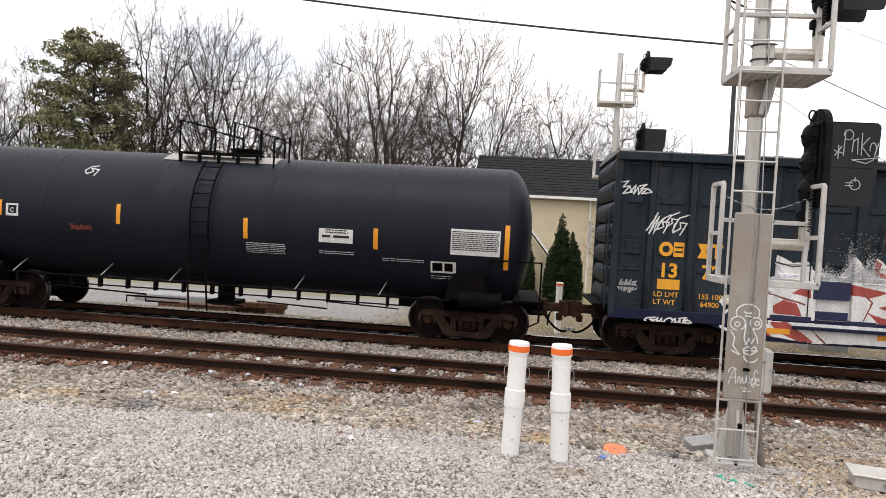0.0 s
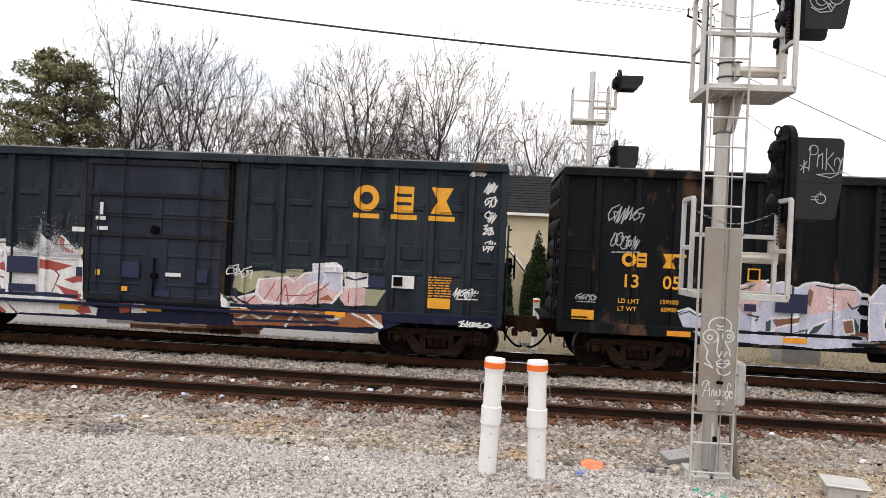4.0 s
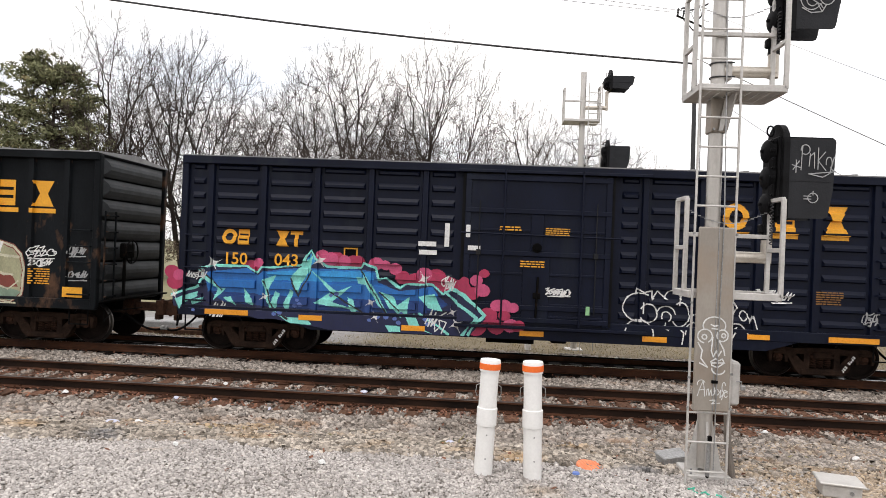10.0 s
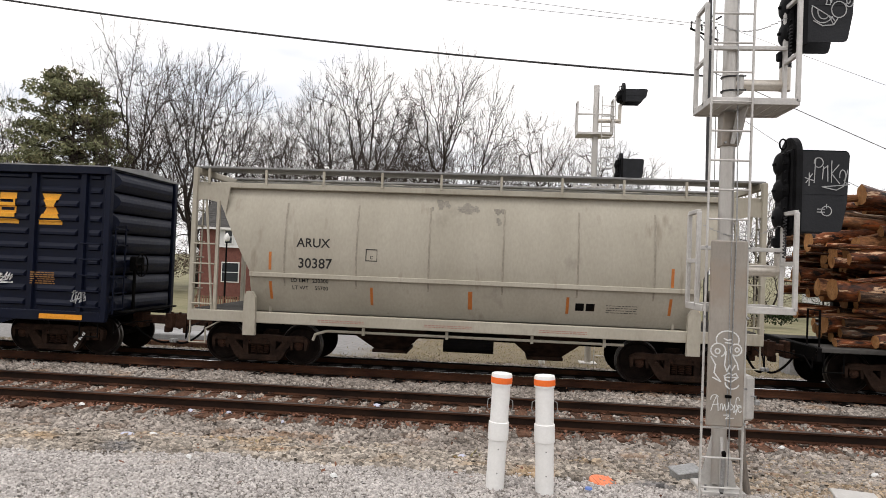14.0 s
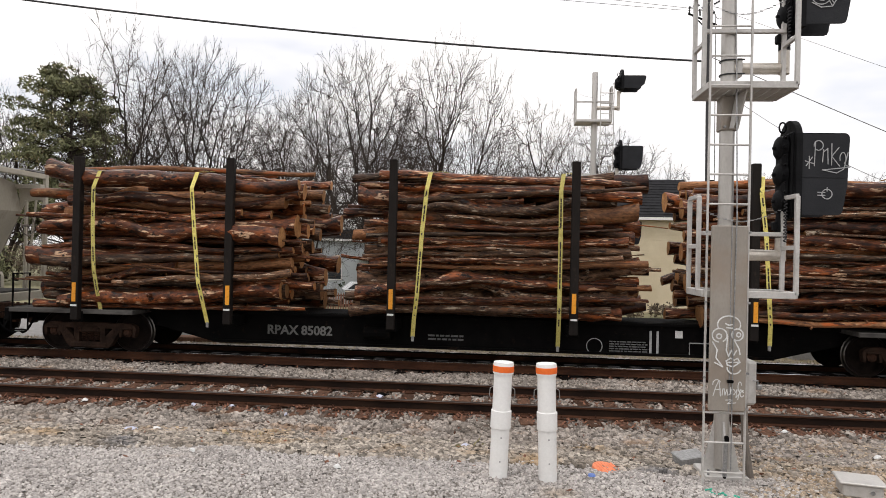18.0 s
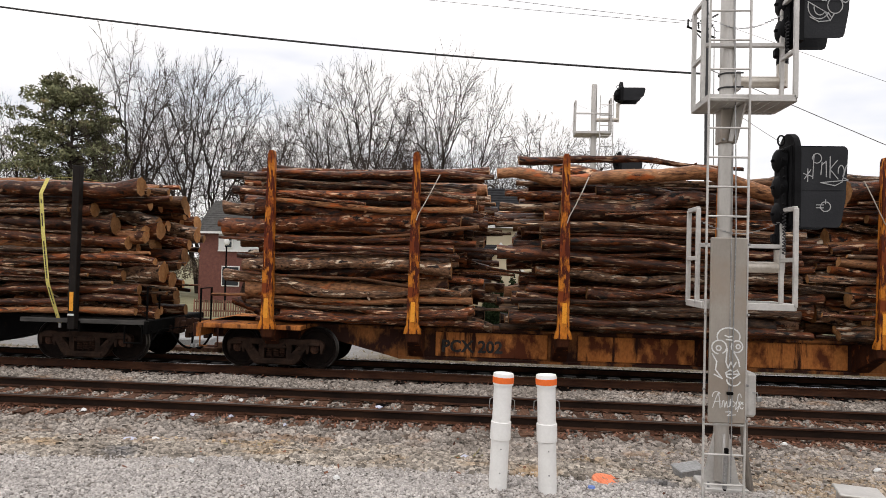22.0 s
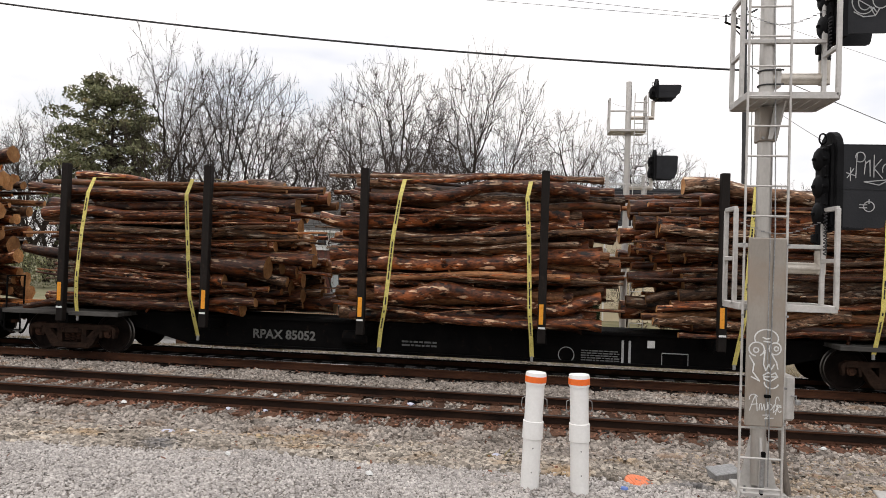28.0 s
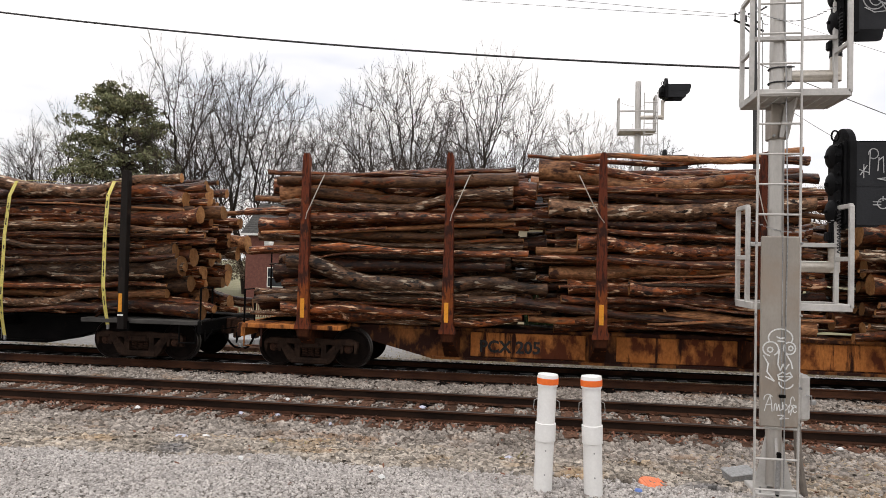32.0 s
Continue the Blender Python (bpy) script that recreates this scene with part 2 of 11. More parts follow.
# ---- materials ----
def material(name, c1, c2, size=2.0, stretch=(1, 1, 1), rough=0.7, metal=0.0, bump=0.15, fine=40.0, spots=(), rand=0.0, island=0.0, spec=0.5, grain=0.35):
    """Two colours mixed by noise, then spots: (colour, noise size, threshold, softness, stretch)."""
    ma = bpy.data.materials.new(name)
    ma.use_nodes = True
    nt = ma.node_tree
    nd, ln = nt.nodes, nt.links
    bsdf = nd["Principled BSDF"]
    tc = nd.new("ShaderNodeTexCoord")

    def noise_at(sz, st, det=5.0):
        mp = nd.new("ShaderNodeMapping")
        mp.inputs["Scale"].default_value = st
        ns = nd.new("ShaderNodeTexNoise")
        ns.inputs["Scale"].default_value = sz
        ns.inputs["Detail"].default_value = det
        ns.inputs["Roughness"].default_value = 0.6
        ln.new(tc.outputs["Object"], mp.inputs[0])
        ln.new(mp.outputs[0], ns.inputs["Vector"])
        return ns

    def ramp(src, a, b, ca=(0, 0, 0), cb=(1, 1, 1)):
        r = nd.new("ShaderNodeValToRGB")
        r.color_ramp.elements[0].position, r.color_ramp.elements[1].position = a, b
        r.color_ramp.elements[0].color, r.color_ramp.elements[1].color = (*ca, 1), (*cb, 1)
        ln.new(src, r.inputs[0])
        return r.outputs[0]

    def mix(fac, a, b, mode="MIX"):
        mx = nd.new("ShaderNodeMix")
        mx.data_type, mx.blend_type = "RGBA", mode
        for sock, val in ((mx.inputs[0], fac), (mx.inputs[6], a), (mx.inputs[7], b)):
            if hasattr(val, "links"):
                ln.new(val, sock)
            elif isinstance(val, tuple):
                sock.default_value = (*val, 1)
            else:
                sock.default_value = val
        return mx.outputs[2]

    base = ramp(noise_at(size, stretch).outputs[0], 0.32, 0.68, c1, c2)
    fn = noise_at(fine, stretch, 3.0)
    if grain:
        g = ramp(fn.outputs[0], 0.25, 0.75, (1 - grain,) * 3, (1 + grain * 0.6,) * 3)
        base = mix(1.0, base, g, "MULTIPLY")
    for col, sz, th, soft, st in spots:
        base = mix(ramp(noise_at(sz, st, 6.0).outputs[0], th, min(1.0, th + soft)), base, col)
    for amount, source in ((rand, "ShaderNodeObjectInfo"), (island, "ShaderNodeNewGeometry")):
        if amount:
            nf = nd.new(source)
            v = ramp(nf.outputs["Random" if source.endswith("Info") else "Random Per Island"], 0.0, 1.0, (1 - amount,) * 3, (1 + amount,) * 3)
            base = mix(1.0, base, v, "MULTIPLY")
    ln.new(base, bsdf.inputs["Base Color"])
    bsdf.inputs["Metallic"].default_value = metal
    bsdf.inputs["Specular IOR Level"].default_value = spec
    rr = ramp(fn.outputs[0], 0.3, 0.7, (max(0.05, rough - 0.12),) * 3, (min(1.0, rough + 0.1),) * 3)
    ln.new(rr, bsdf.inputs["Roughness"])
    if bump:
        bp = nd.new("ShaderNodeBump")
        bp.inputs["Strength"].default_value = bump
        bp.inputs["Distance"].default_value = 0.02
        ln.new(fn.outputs[0], bp.inputs["Height"])
        ln.new(bp.outputs[0], bsdf.inputs["Normal"])
    return ma


def plain(name, c, rough=0.6, metal=0.0):
    return material(name, tuple(x * 0.9 for x in c), tuple(min(1, x * 1.08) for x in c), 6.0, (1, 1, 1), rough, metal, 0.05, 50, grain=0.12)


Z_STREAK = (1.0, 1.0, 0.12)
M_BOX_A = material("slate_paint", (0.0105, 0.0160, 0.0215), (0.027, 0.037, 0.046), 0.8, (1, 1, 0.4), 0.55, 0.0, 0.1, 30,
                   [((0.044, 0.053, 0.056), 1.0, 0.54, 0.22, (1, 1, 0.35)), ((0.006, 0.008, 0.011), 2.2, 0.55, 0.12, (1.4, 1, 0.25)), ((0.050, 0.028, 0.017), 2.0, 0.62, 0.10, (1, 1, 0.30)), ((0.16, 0.16, 0.16), 16.0, 0.76, 0.05, (1, 1, 0.3))], spec=0.14)
M_BOX_B = material("sooty_black_paint", (0.0036, 0.0046, 0.0056), (0.0105, 0.0125, 0.0145), 1.0, (1, 1, 0.4), 0.6, 0.0, 0.1, 30,
                   [((0.022, 0.026, 0.028), 1.4, 0.58, 0.15, (1, 1, 0.25)), ((0.088, 0.048, 0.029), 0.95, 0.575, 0.09, (1.5, 1, 0.9)), ((0.10, 0.09, 0.08), 16.0, 0.76, 0.05, (1, 1, 0.4))], spec=0.08)
M_BOX_C = material("dark_navy_paint", (0.0016, 0.0032, 0.0112), (0.0045, 0.0072, 0.0205), 0.9, (1, 1, 0.4), 0.48, 0.0, 0.06, 30,
                   [((0.05, 0.05, 0.055), 14.0, 0.78, 0.05, (1, 1, 0.3)), ((0.011, 0.0145, 0.022), 1.2, 0.55, 0.2, (1, 1, 0.25))], spec=0.17)
M_DOOR_A = material("faded_navy_door_paint", (0.012, 0.0155, 0.027), (0.028, 0.033, 0.050), 0.8, (1, 1, 0.4), 0.55, 0.0, 0.1, 30,
                    [((0.045, 0.022, 0.014), 2.5, 0.64, 0.08, (1, 1, 0.35)), ((0.006, 0.008, 0.013), 1.3, 0.56, 0.2, (1, 1, 0.25))], spec=0.15)
M_DOORBAR = material("rust_flecked_bar", (0.010, 0.012, 0.015), (0.026, 0.026, 0.028), 1.5, rough=0.75, spec=0.1, spots=[((0.085, 0.034, 0.017), 3, 0.60, 0.08, (1, 1, 1))])
M_SILL_BLUE = material("navy_sill_paint", (0.005, 0.007, 0.026), (0.010, 0.014, 0.040), 1.5, rough=0.6, spec=0.2, spots=[((0.04, 0.026, 0.02), 3, 0.62, 0.1, (1, 1, 1))])
M_TANK = material("black_tank_paint", (0.0070, 0.0088, 0.0145), (0.0115, 0.0138, 0.0210), 0.7, (1, 1, 0.6), 0.50, 0.0, 0.012, 26,
                  [((0.019, 0.022, 0.028), 1.2, 0.62, 0.2, (1, 1, 0.22))], spec=0.15, grain=0.12)
M_BLACK = material("black_steel", (0.002, 0.002, 0.0021), (0.0055, 0.005, 0.0047), 3, rough=0.75, spec=0.05, spots=[((0.022, 0.013, 0.009), 5, 0.6, 0.15, (1, 1, 1))])
M_TRUCK = material("grimy_cast_steel", (0.012, 0.008, 0.0065), (0.045, 0.027, 0.019), 4, rough=0.9, bump=0.3, spec=0.05, spots=[((0.045, 0.022, 0.014), 6, 0.6, 0.15, (1, 1, 1))])
M_RUSTCAST = material("rusted_casting", (0.020, 0.011, 0.008), (0.065, 0.032, 0.020), 5, rough=0.85, bump=0.3, spec=0.1, spots=[((0.11, 0.055, 0.03), 6, 0.60, 0.12, (1, 1, 1))])
M_WHEEL = material("worn_wheel_steel", (0.006, 0.0045, 0.004), (0.016, 0.011, 0.009), 5, rough=0.8, spec=0.05)
M_TREAD = plain("polished_tread", (0.10, 0.092, 0.085), 0.4, 1.0)
M_ROOFZ = material("dull_galvanised", (0.20, 0.20, 0.20), (0.30, 0.30, 0.29), 2, rough=0.6, metal=0.3, spots=[((0.06, 0.05, 0.045), 3, 0.55, 0.2, (1, 1, 1))])
M_BRIGHT_END = material("faded_end_paint", (0.024, 0.026, 0.028), (0.05, 0.054, 0.056), 2, rough=0.6, spec=0.25, spots=[((0.05, 0.036, 0.028), 2.5, 0.62, 0.12, (1, 1, 0.5))])
M_HOPPER = material("grey_beige_paint", (0.345, 0.315, 0.250), (0.435, 0.402, 0.330), 0.6, (1, 1, 0.5), 0.65, 0.0, 0.04, 20,
                    [((0.23, 0.195, 0.145), 2.4, 0.62, 0.16, (1, 1, 0.22)), ((0.20, 0.178, 0.145), 0.8, 0.62, 0.16, (1, 1, 0.7)), ((0.22, 0.185, 0.14), 5.0, 0.70, 0.12, Z_STREAK)], grain=0.1, spec=0.25)
M_ORANGE_H = material("faded_orange_reflector", (0.42, 0.125, 0.022), (0.54, 0.18, 0.035), 6, (1, 1, 0.5), 0.5, grain=0.25)
M_REDFADE = material("faded_red_stencil", (0.34, 0.17, 0.13), (0.42, 0.25, 0.20), 10, rough=0.8)
M_SOOT = material("grey_soot_film", (0.21, 0.19, 0.155), (0.31, 0.285, 0.235), 3, rough=0.8)
M_SEAM = material("grimy_weld_seam", (0.27, 0.24, 0.19), (0.38, 0.345, 0.285), 2.5, (1, 1, 0.4), 0.8, 0.0, 0.05, 30, spec=0.15)
M_YELLOW = material("railway_yellow", (0.72, 0.32, 0.010), (0.80, 0.38, 0.02), 4, rough=0.55, grain=0.2, spots=[((0.3, 0.14, 0.02), 9, 0.68, 0.1, (1, 1, 1))])
M_ORANGE_R = material("amber_reflector", (0.70, 0.27, 0.012), (0.80, 0.33, 0.02), 8, rough=0.35, grain=0.15, rand=0.12)
M_WHITE_P = material("white_stencil", (0.62, 0.62, 0.6), (0.75, 0.75, 0.73), 12, rough=0.7, grain=0.2)
M_GREY_P = material("faded_white_paint", (0.30, 0.31, 0.31), (0.42, 0.42, 0.42), 12, rough=0.8, grain=0.3)
M_DARK_P = material("dark_grey_stencil", (0.022, 0.021, 0.020), (0.05, 0.048, 0.046), 10, rough=0.8, spec=0.1)
M_LOGRED = material("wet_bark", (0.014, 0.0042, 0.0020), (0.18, 0.054, 0.018), 9.0, (0.30, 1.3, 1.3), 0.42, 0.0, 1.0, 30,
                    [((0.25, 0.068, 0.017), 6.0, 0.55, 0.10, (0.32, 1.4, 1.4)), ((0.55, 0.36, 0.225), 16.0, 0.57, 0.06, (0.16, 1.2, 1.2)), ((0.005, 0.0022, 0.0014), 9.0, 0.57, 0.06, (0.40, 1.4, 1.4))], rand=0.68, spec=0.25, grain=0.9)
M_LOGGREY = material("grey_bark", (0.020, 0.0095, 0.0055), (0.235, 0.126, 0.070), 10.0, (0.32, 1.3, 1.3), 0.5, 0.0, 1.0, 30,
                     [((0.22, 0.074, 0.022), 6.0, 0.60, 0.08, (0.4, 1.5, 1.5)), ((0.52, 0.42, 0.31), 14.0, 0.57, 0.06, (0.18, 1.2, 1.2)), ((0.007, 0.0032, 0.002), 9.0, 0.58, 0.05, (0.4, 1.4, 1.4))], rand=0.68, spec=0.2, grain=0.9)
M_LOGTAN = material("peeled_log", (0.13, 0.050, 0.020), (0.38, 0.180, 0.080), 7.0, (0.28, 1.3, 1.3), 0.5, 0.0, 0.8, 30,
                    [((0.034, 0.011, 0.005), 5.0, 0.55, 0.09, (0.40, 1.4, 1.4)), ((0.52, 0.33, 0.19), 12.0, 0.64, 0.05, (0.4, 1.2, 1.2)), ((0.36, 0.088, 0.02), 4.0, 0.58, 0.08, (0.4, 1.3, 1.3))], rand=0.68, spec=0.2, grain=0.75)
M_DECK = material("weathered_deck_plank", (0.045, 0.042, 0.039), (0.10, 0.095, 0.088), 3, (0.3, 3, 1), 0.9, 0.0, 0.3, 25, spec=0.1)
M_DIM = material("dim_stencil", (0.09, 0.088, 0.084), (0.16, 0.156, 0.15), 9, rough=0.8, grain=0.4)
M_FAINT = material("faint_stencil", (0.10, 0.10, 0.10), (0.15, 0.15, 0.15), 12, rough=0.8, grain=0.3)
M_CUT = material("sawn_end_grain", (0.24, 0.105, 0.035), (0.46, 0.24, 0.10), 8, rough=0.8, bump=0.4, rand=0.45, spec=0.15, spots=[((0.40, 0.11, 0.025), 6, 0.58, 0.1, (1, 1, 1))])
M_STRAP = material("yellow_webbing", (0.50, 0.42, 0.09), (0.62, 0.54, 0.17), 6, rough=0.7, spots=[((0.06, 0.055, 0.02), 9, 0.63, 0.03, (1, 1, 0.5))], rand=0.4)
M_POCKET = material("dark_rusted_steel", (0.022, 0.008, 0.005), (0.075, 0.024, 0.010), 4, (1, 1, 0.5), 0.8, 0.0, 0.25, 25, [((0.26, 0.075, 0.018), 7, 0.60, 0.08, (1, 1, 0.5))], spec=0.12)
M_SILL_P = material("yellow_sill_panel", (0.40, 0.135, 0.034), (0.50, 0.19, 0.052), 1.6, (1, 1, 0.5), 0.8, 0.0, 0.2, 25,
                    [((0.10, 0.028, 0.012), 1.7, 0.50, 0.10, (1, 1, 0.6)), ((0.03, 0.011, 0.007), 5.0, 0.56, 0.08, Z_STREAK)], spec=0.12)
M_STAKE_B = material("worn_black_stake_steel", (0.0075, 0.006, 0.0052), (0.020, 0.0155, 0.013), 2.5, (1, 1, 0.5), 0.75, 0.0, 0.2, 25, [((0.04, 0.027, 0.019), 5, 0.60, 0.12, (1, 1, 0.5))], spec=0.15)
M_STAKE_O = material("rust_streaked_orange_steel", (0.52, 0.155, 0.016), (0.60, 0.215, 0.025), 3, (1, 1, 0.6), 0.7, 0.0, 0.2, 25,
                     [((0.19, 0.040, 0.010), 1.6, 0.50, 0.06, (1, 1, 0.8)), ((0.075, 0.014, 0.007), 8.0, 0.50, 0.05, (2, 2, 0.30)), ((0.055, 0.012, 0.006), 1.9, 0.56, 0.05, (1.6, 1.6, 0.8))], rand=0.2, spec=0.15)
M_STAKE_Y = material("rusty_yellow_steel", (0.13, 0.030, 0.008), (0.26, 0.070, 0.013), 3, (1, 1, 0.4), 0.75, 0.0, 0.2, 25,
                     [((0.11, 0.024, 0.009), 1.1, 0.42, 0.10, (1, 1, 0.8)), ((0.045, 0.012, 0.006), 10.0, 0.50, 0.06, (2, 2, 0.30)), ((0.025, 0.008, 0.005), 1.6, 0.54, 0.06, (1.6, 1.6, 0.7))], rand=0.2, spec=0.2)
M_SILL_Y = material("rust_stained_yellow", (0.22, 0.078, 0.022), (0.31, 0.125, 0.038), 1.4, (1, 1, 0.5), 0.8, 0.0, 0.2, 25,
                    [((0.030, 0.011, 0.007), 1.5, 0.43, 0.10, (1, 1, 0.55)), ((0.03, 0.011, 0.007), 5.0, 0.54, 0.08, Z_STREAK)], spec=0.15)
M_ALU = material("brushed_aluminium", (0.46, 0.435, 0.40), (0.56, 0.535, 0.50), 3, (1, 1, 0.3), 0.42, 0.7, 0.04, 60, grain=0.12)
M_ALU_W = material("weathered_aluminium", (0.47, 0.452, 0.425), (0.61, 0.59, 0.56), 4, rough=0.55, metal=0.4, bump=0.05, grain=0.14, spots=[((0.36, 0.32, 0.27), 4, 0.62, 0.15, (1, 1, 0.5))])
M_CABINET = material("stained_aluminium_cover", (0.27, 0.24, 0.205), (0.38, 0.345, 0.30), 1.3, (1, 1, 0.45), 0.42, 0.45, 0.03, 60,
                     [((0.30, 0.225, 0.165), 1.0, 0.47, 0.3, (1, 1, 1.4))], grain=0.1, spec=0.4)
M_PIPE = material("galvanised_pipe", (0.47, 0.42, 0.355), (0.60, 0.56, 0.50), 5, rough=0.4, metal=0.7, grain=0.12)
M_SIGBLACK = material("signal_black", (0.004, 0.004, 0.0045), (0.009, 0.009, 0.010), 5, rough=0.6, grain=0.2, spec=0.1)
M_SIGHOOD = material("hood_dark_grey", (0.012, 0.0128, 0.015), (0.020, 0.021, 0.024), 3, rough=0.6, grain=0.15, spec=0.25)
M_LENS = plain("dark_lens", (0.03, 0.012, 0.01), 0.1)
M_PVC = material("white_pvc", (0.74, 0.73, 0.70), (0.82, 0.81, 0.79), 3, rough=0.45, bump=0.03, grain=0.06, spots=[((0.50, 0.47, 0.42), 5, 0.72, 0.12, (1, 1, 0.4))])
M_ORANGE = material("safety_orange", (0.80, 0.13, 0.012), (0.86, 0.17, 0.02), 6, rough=0.5, grain=0.1)
M_LID = material("faded_orange_plastic", (0.72, 0.19, 0.075), (0.82, 0.26, 0.12), 8, rough=0.6, grain=0.2)
M_STEEL = material("plain_steel", (0.28, 0.28, 0.28), (0.40, 0.40, 0.39), 5, rough=0.45, metal=0.7)
M_CONDUIT = material("weathered_conduit", (0.12, 0.10, 0.082), (0.22, 0.19, 0.16), 3, (1, 1, 0.3), 0.8)
M_CONC = material("grey_polymer", (0.26, 0.26, 0.255), (0.36, 0.36, 0.355), 6, rough=0.8)
M_CABLE = material("cable_black", (0.02, 0.02, 0.022), (0.035, 0.035, 0.037), 4, rough=0.6)
M_WIRE = material("weathered_wire", (0.18, 0.18, 0.18), (0.25, 0.25, 0.25), 4, rough=0.6)
M_RAIL = material("rusty_rail", (0.030, 0.012, 0.0065), (0.082, 0.034, 0.017), 3, (0.4, 1, 1), 0.85, 0.0, 0.25, 30, [((0.010, 0.006, 0.0045), 2.2, 0.56, 0.15, (0.5, 1, 1))], spec=0.15)
# rail colour for the far side of the train's track, its shade painted in
M_RAIL_SHADED = material("shaded_black_rail", (0.003, 0.0025, 0.002), (0.010, 0.007, 0.005), 3, (0.4, 1, 1), 0.8, 0.0, 0.2, 30, spec=0.12)
M_RAILTOP = material("dark_running_surface", (0.035, 0.025, 0.02), (0.08, 0.06, 0.05), 2, (0.3, 1, 1), 0.45, 0.5)
M_RAILBRIGHT = material("polished_running_surface", (0.50, 0.49, 0.48), (0.62, 0.61, 0.60), 2, (0.3, 1, 1), 0.22, 1.0, 0.02, grain=0.1)
M_RAILWEB = material("dark_rail_web", (0.010, 0.006, 0.0045), (0.030, 0.016, 0.010), 3, (0.4, 1, 1), 0.85, 0.0, 0.25, 30, spec=0.12)
# copy of the tie colour, darkened for the shade beneath the cars
M_TIE_SHADED = material("shaded_black_tie", (0.004, 0.003, 0.0025), (0.014, 0.010, 0.008), 4, (4, 1, 1), 0.9, 0.0, 0.5, 30, rand=0.35, spec=0.05)
M_TIE = material("creosoted_oak", (0.060, 0.031, 0.020), (0.155, 0.084, 0.053), 4, (4, 1, 1), 0.9, 0.0, 0.5, 30, rand=0.35, spec=0.15)
M_BALLAST = material("granite_ballast", (0.215, 0.184, 0.155), (0.40, 0.355, 0.312), 1.2, rough=0.9, bump=0.2, island=0.50, grain=0.4, spec=0.2, spots=[((0.26, 0.165, 0.10), 1.1, 0.56, 0.15, (1, 1, 1))])
M_MIXED = material("mixed_coarse_stone", (0.225, 0.192, 0.156), (0.44, 0.39, 0.33), 1.4, rough=0.9, bump=0.2, island=0.62, grain=0.4, spec=0.2, spots=[((0.31, 0.225, 0.140), 0.9, 0.52, 0.15, (1, 1, 1)), ((0.17, 0.165, 0.165), 0.6, 0.60, 0.1, (1, 1, 1))])
M_GRAVEL = material("limestone_gravel", (0.39, 0.360, 0.333), (0.505, 0.472, 0.442), 1.0, rough=0.9, bump=0.2, island=0.34, grain=0.35, spec=0.2, spots=[((0.36, 0.29, 0.215), 0.7, 0.62, 0.15, (1, 1, 1))])
M_SANDY = material("sandy_tan_stone", (0.30, 0.225, 0.150), (0.44, 0.365, 0.280), 1.1, rough=0.9, bump=0.2, island=0.40, grain=0.35, spec=0.2, spots=[((0.34, 0.315, 0.29), 1.3, 0.55, 0.12, (1, 1, 1))])
M_LEAF_DRY = material("dry_leaf", (0.13, 0.050, 0.028), (0.23, 0.105, 0.06), 8, rough=0.9, island=0.5)
M_BARK = material("bare_tree_bark", (0.024, 0.019, 0.0155), (0.062, 0.048, 0.039), 3, (1, 1, 0.3), 0.9, 0.0, 0.4, 20, rand=0.2, spec=0.15)
M_TWIG = material("bare_twigs", (0.044, 0.035, 0.029), (0.085, 0.068, 0.056), 1.0, rough=0.9, bump=0, rand=0.25, grain=0.1, spec=0.1)
M_PINE = material("pine_needles", (0.12, 0.13, 0.066), (0.25, 0.25, 0.14), 1.2, rough=0.85, bump=0, island=0.55, spec=0.2, spots=[((0.27, 0.215, 0.115), 0.8, 0.56, 0.12, (1, 1, 1))])
M_ARB = material("arborvitae_green", (0.010, 0.019, 0.007), (0.028, 0.042, 0.016), 2.0, rough=0.85, bump=0, island=0.5, spec=0.15)
M_SHRUB = material("brown_thicket", (0.10, 0.075, 0.05), (0.17, 0.13, 0.09), 1.0, rough=0.9, bump=0, island=0.4)
M_YHOUSE = material("yellow_clapboard", (0.56, 0.475, 0.325), (0.64, 0.55, 0.39), 0.8, rough=0.7, bump=0.03, grain=0.06, spec=0.3)
M_SHINGLE = material("charcoal_shingle", (0.014, 0.014, 0.015), (0.028, 0.028, 0.030), 3, rough=0.95, bump=0.3, fine=18, spec=0.1)
M_SLATE = material("grey_shingle", (0.06, 0.058, 0.055), (0.10, 0.097, 0.092), 3, rough=0.95, bump=0.3, fine=18, spec=0.1)
M_TRIM = plain("white_trim", (0.74, 0.73, 0.70), 0.6)
M_GHOUSE = material("grey_siding", (0.36, 0.39, 0.40), (0.43, 0.455, 0.465), 0.8, rough=0.7, bump=0.03, grain=0.06)
M_WHOUSE = material("white_siding", (0.60, 0.60, 0.585), (0.68, 0.68, 0.665), 0.8, rough=0.7, bump=0.03, grain=0.06)
M_REDBRICK = material("dark_red_brick", (0.13, 0.045, 0.035), (0.19, 0.075, 0.055), 4, rough=0.9, fine=12)
M_GLASS = plain("dark_window_glass", (0.03, 0.035, 0.04), 0.08)
M_TEAL = plain("teal_paint", (0.05, 0.22, 0.19), 0.5)


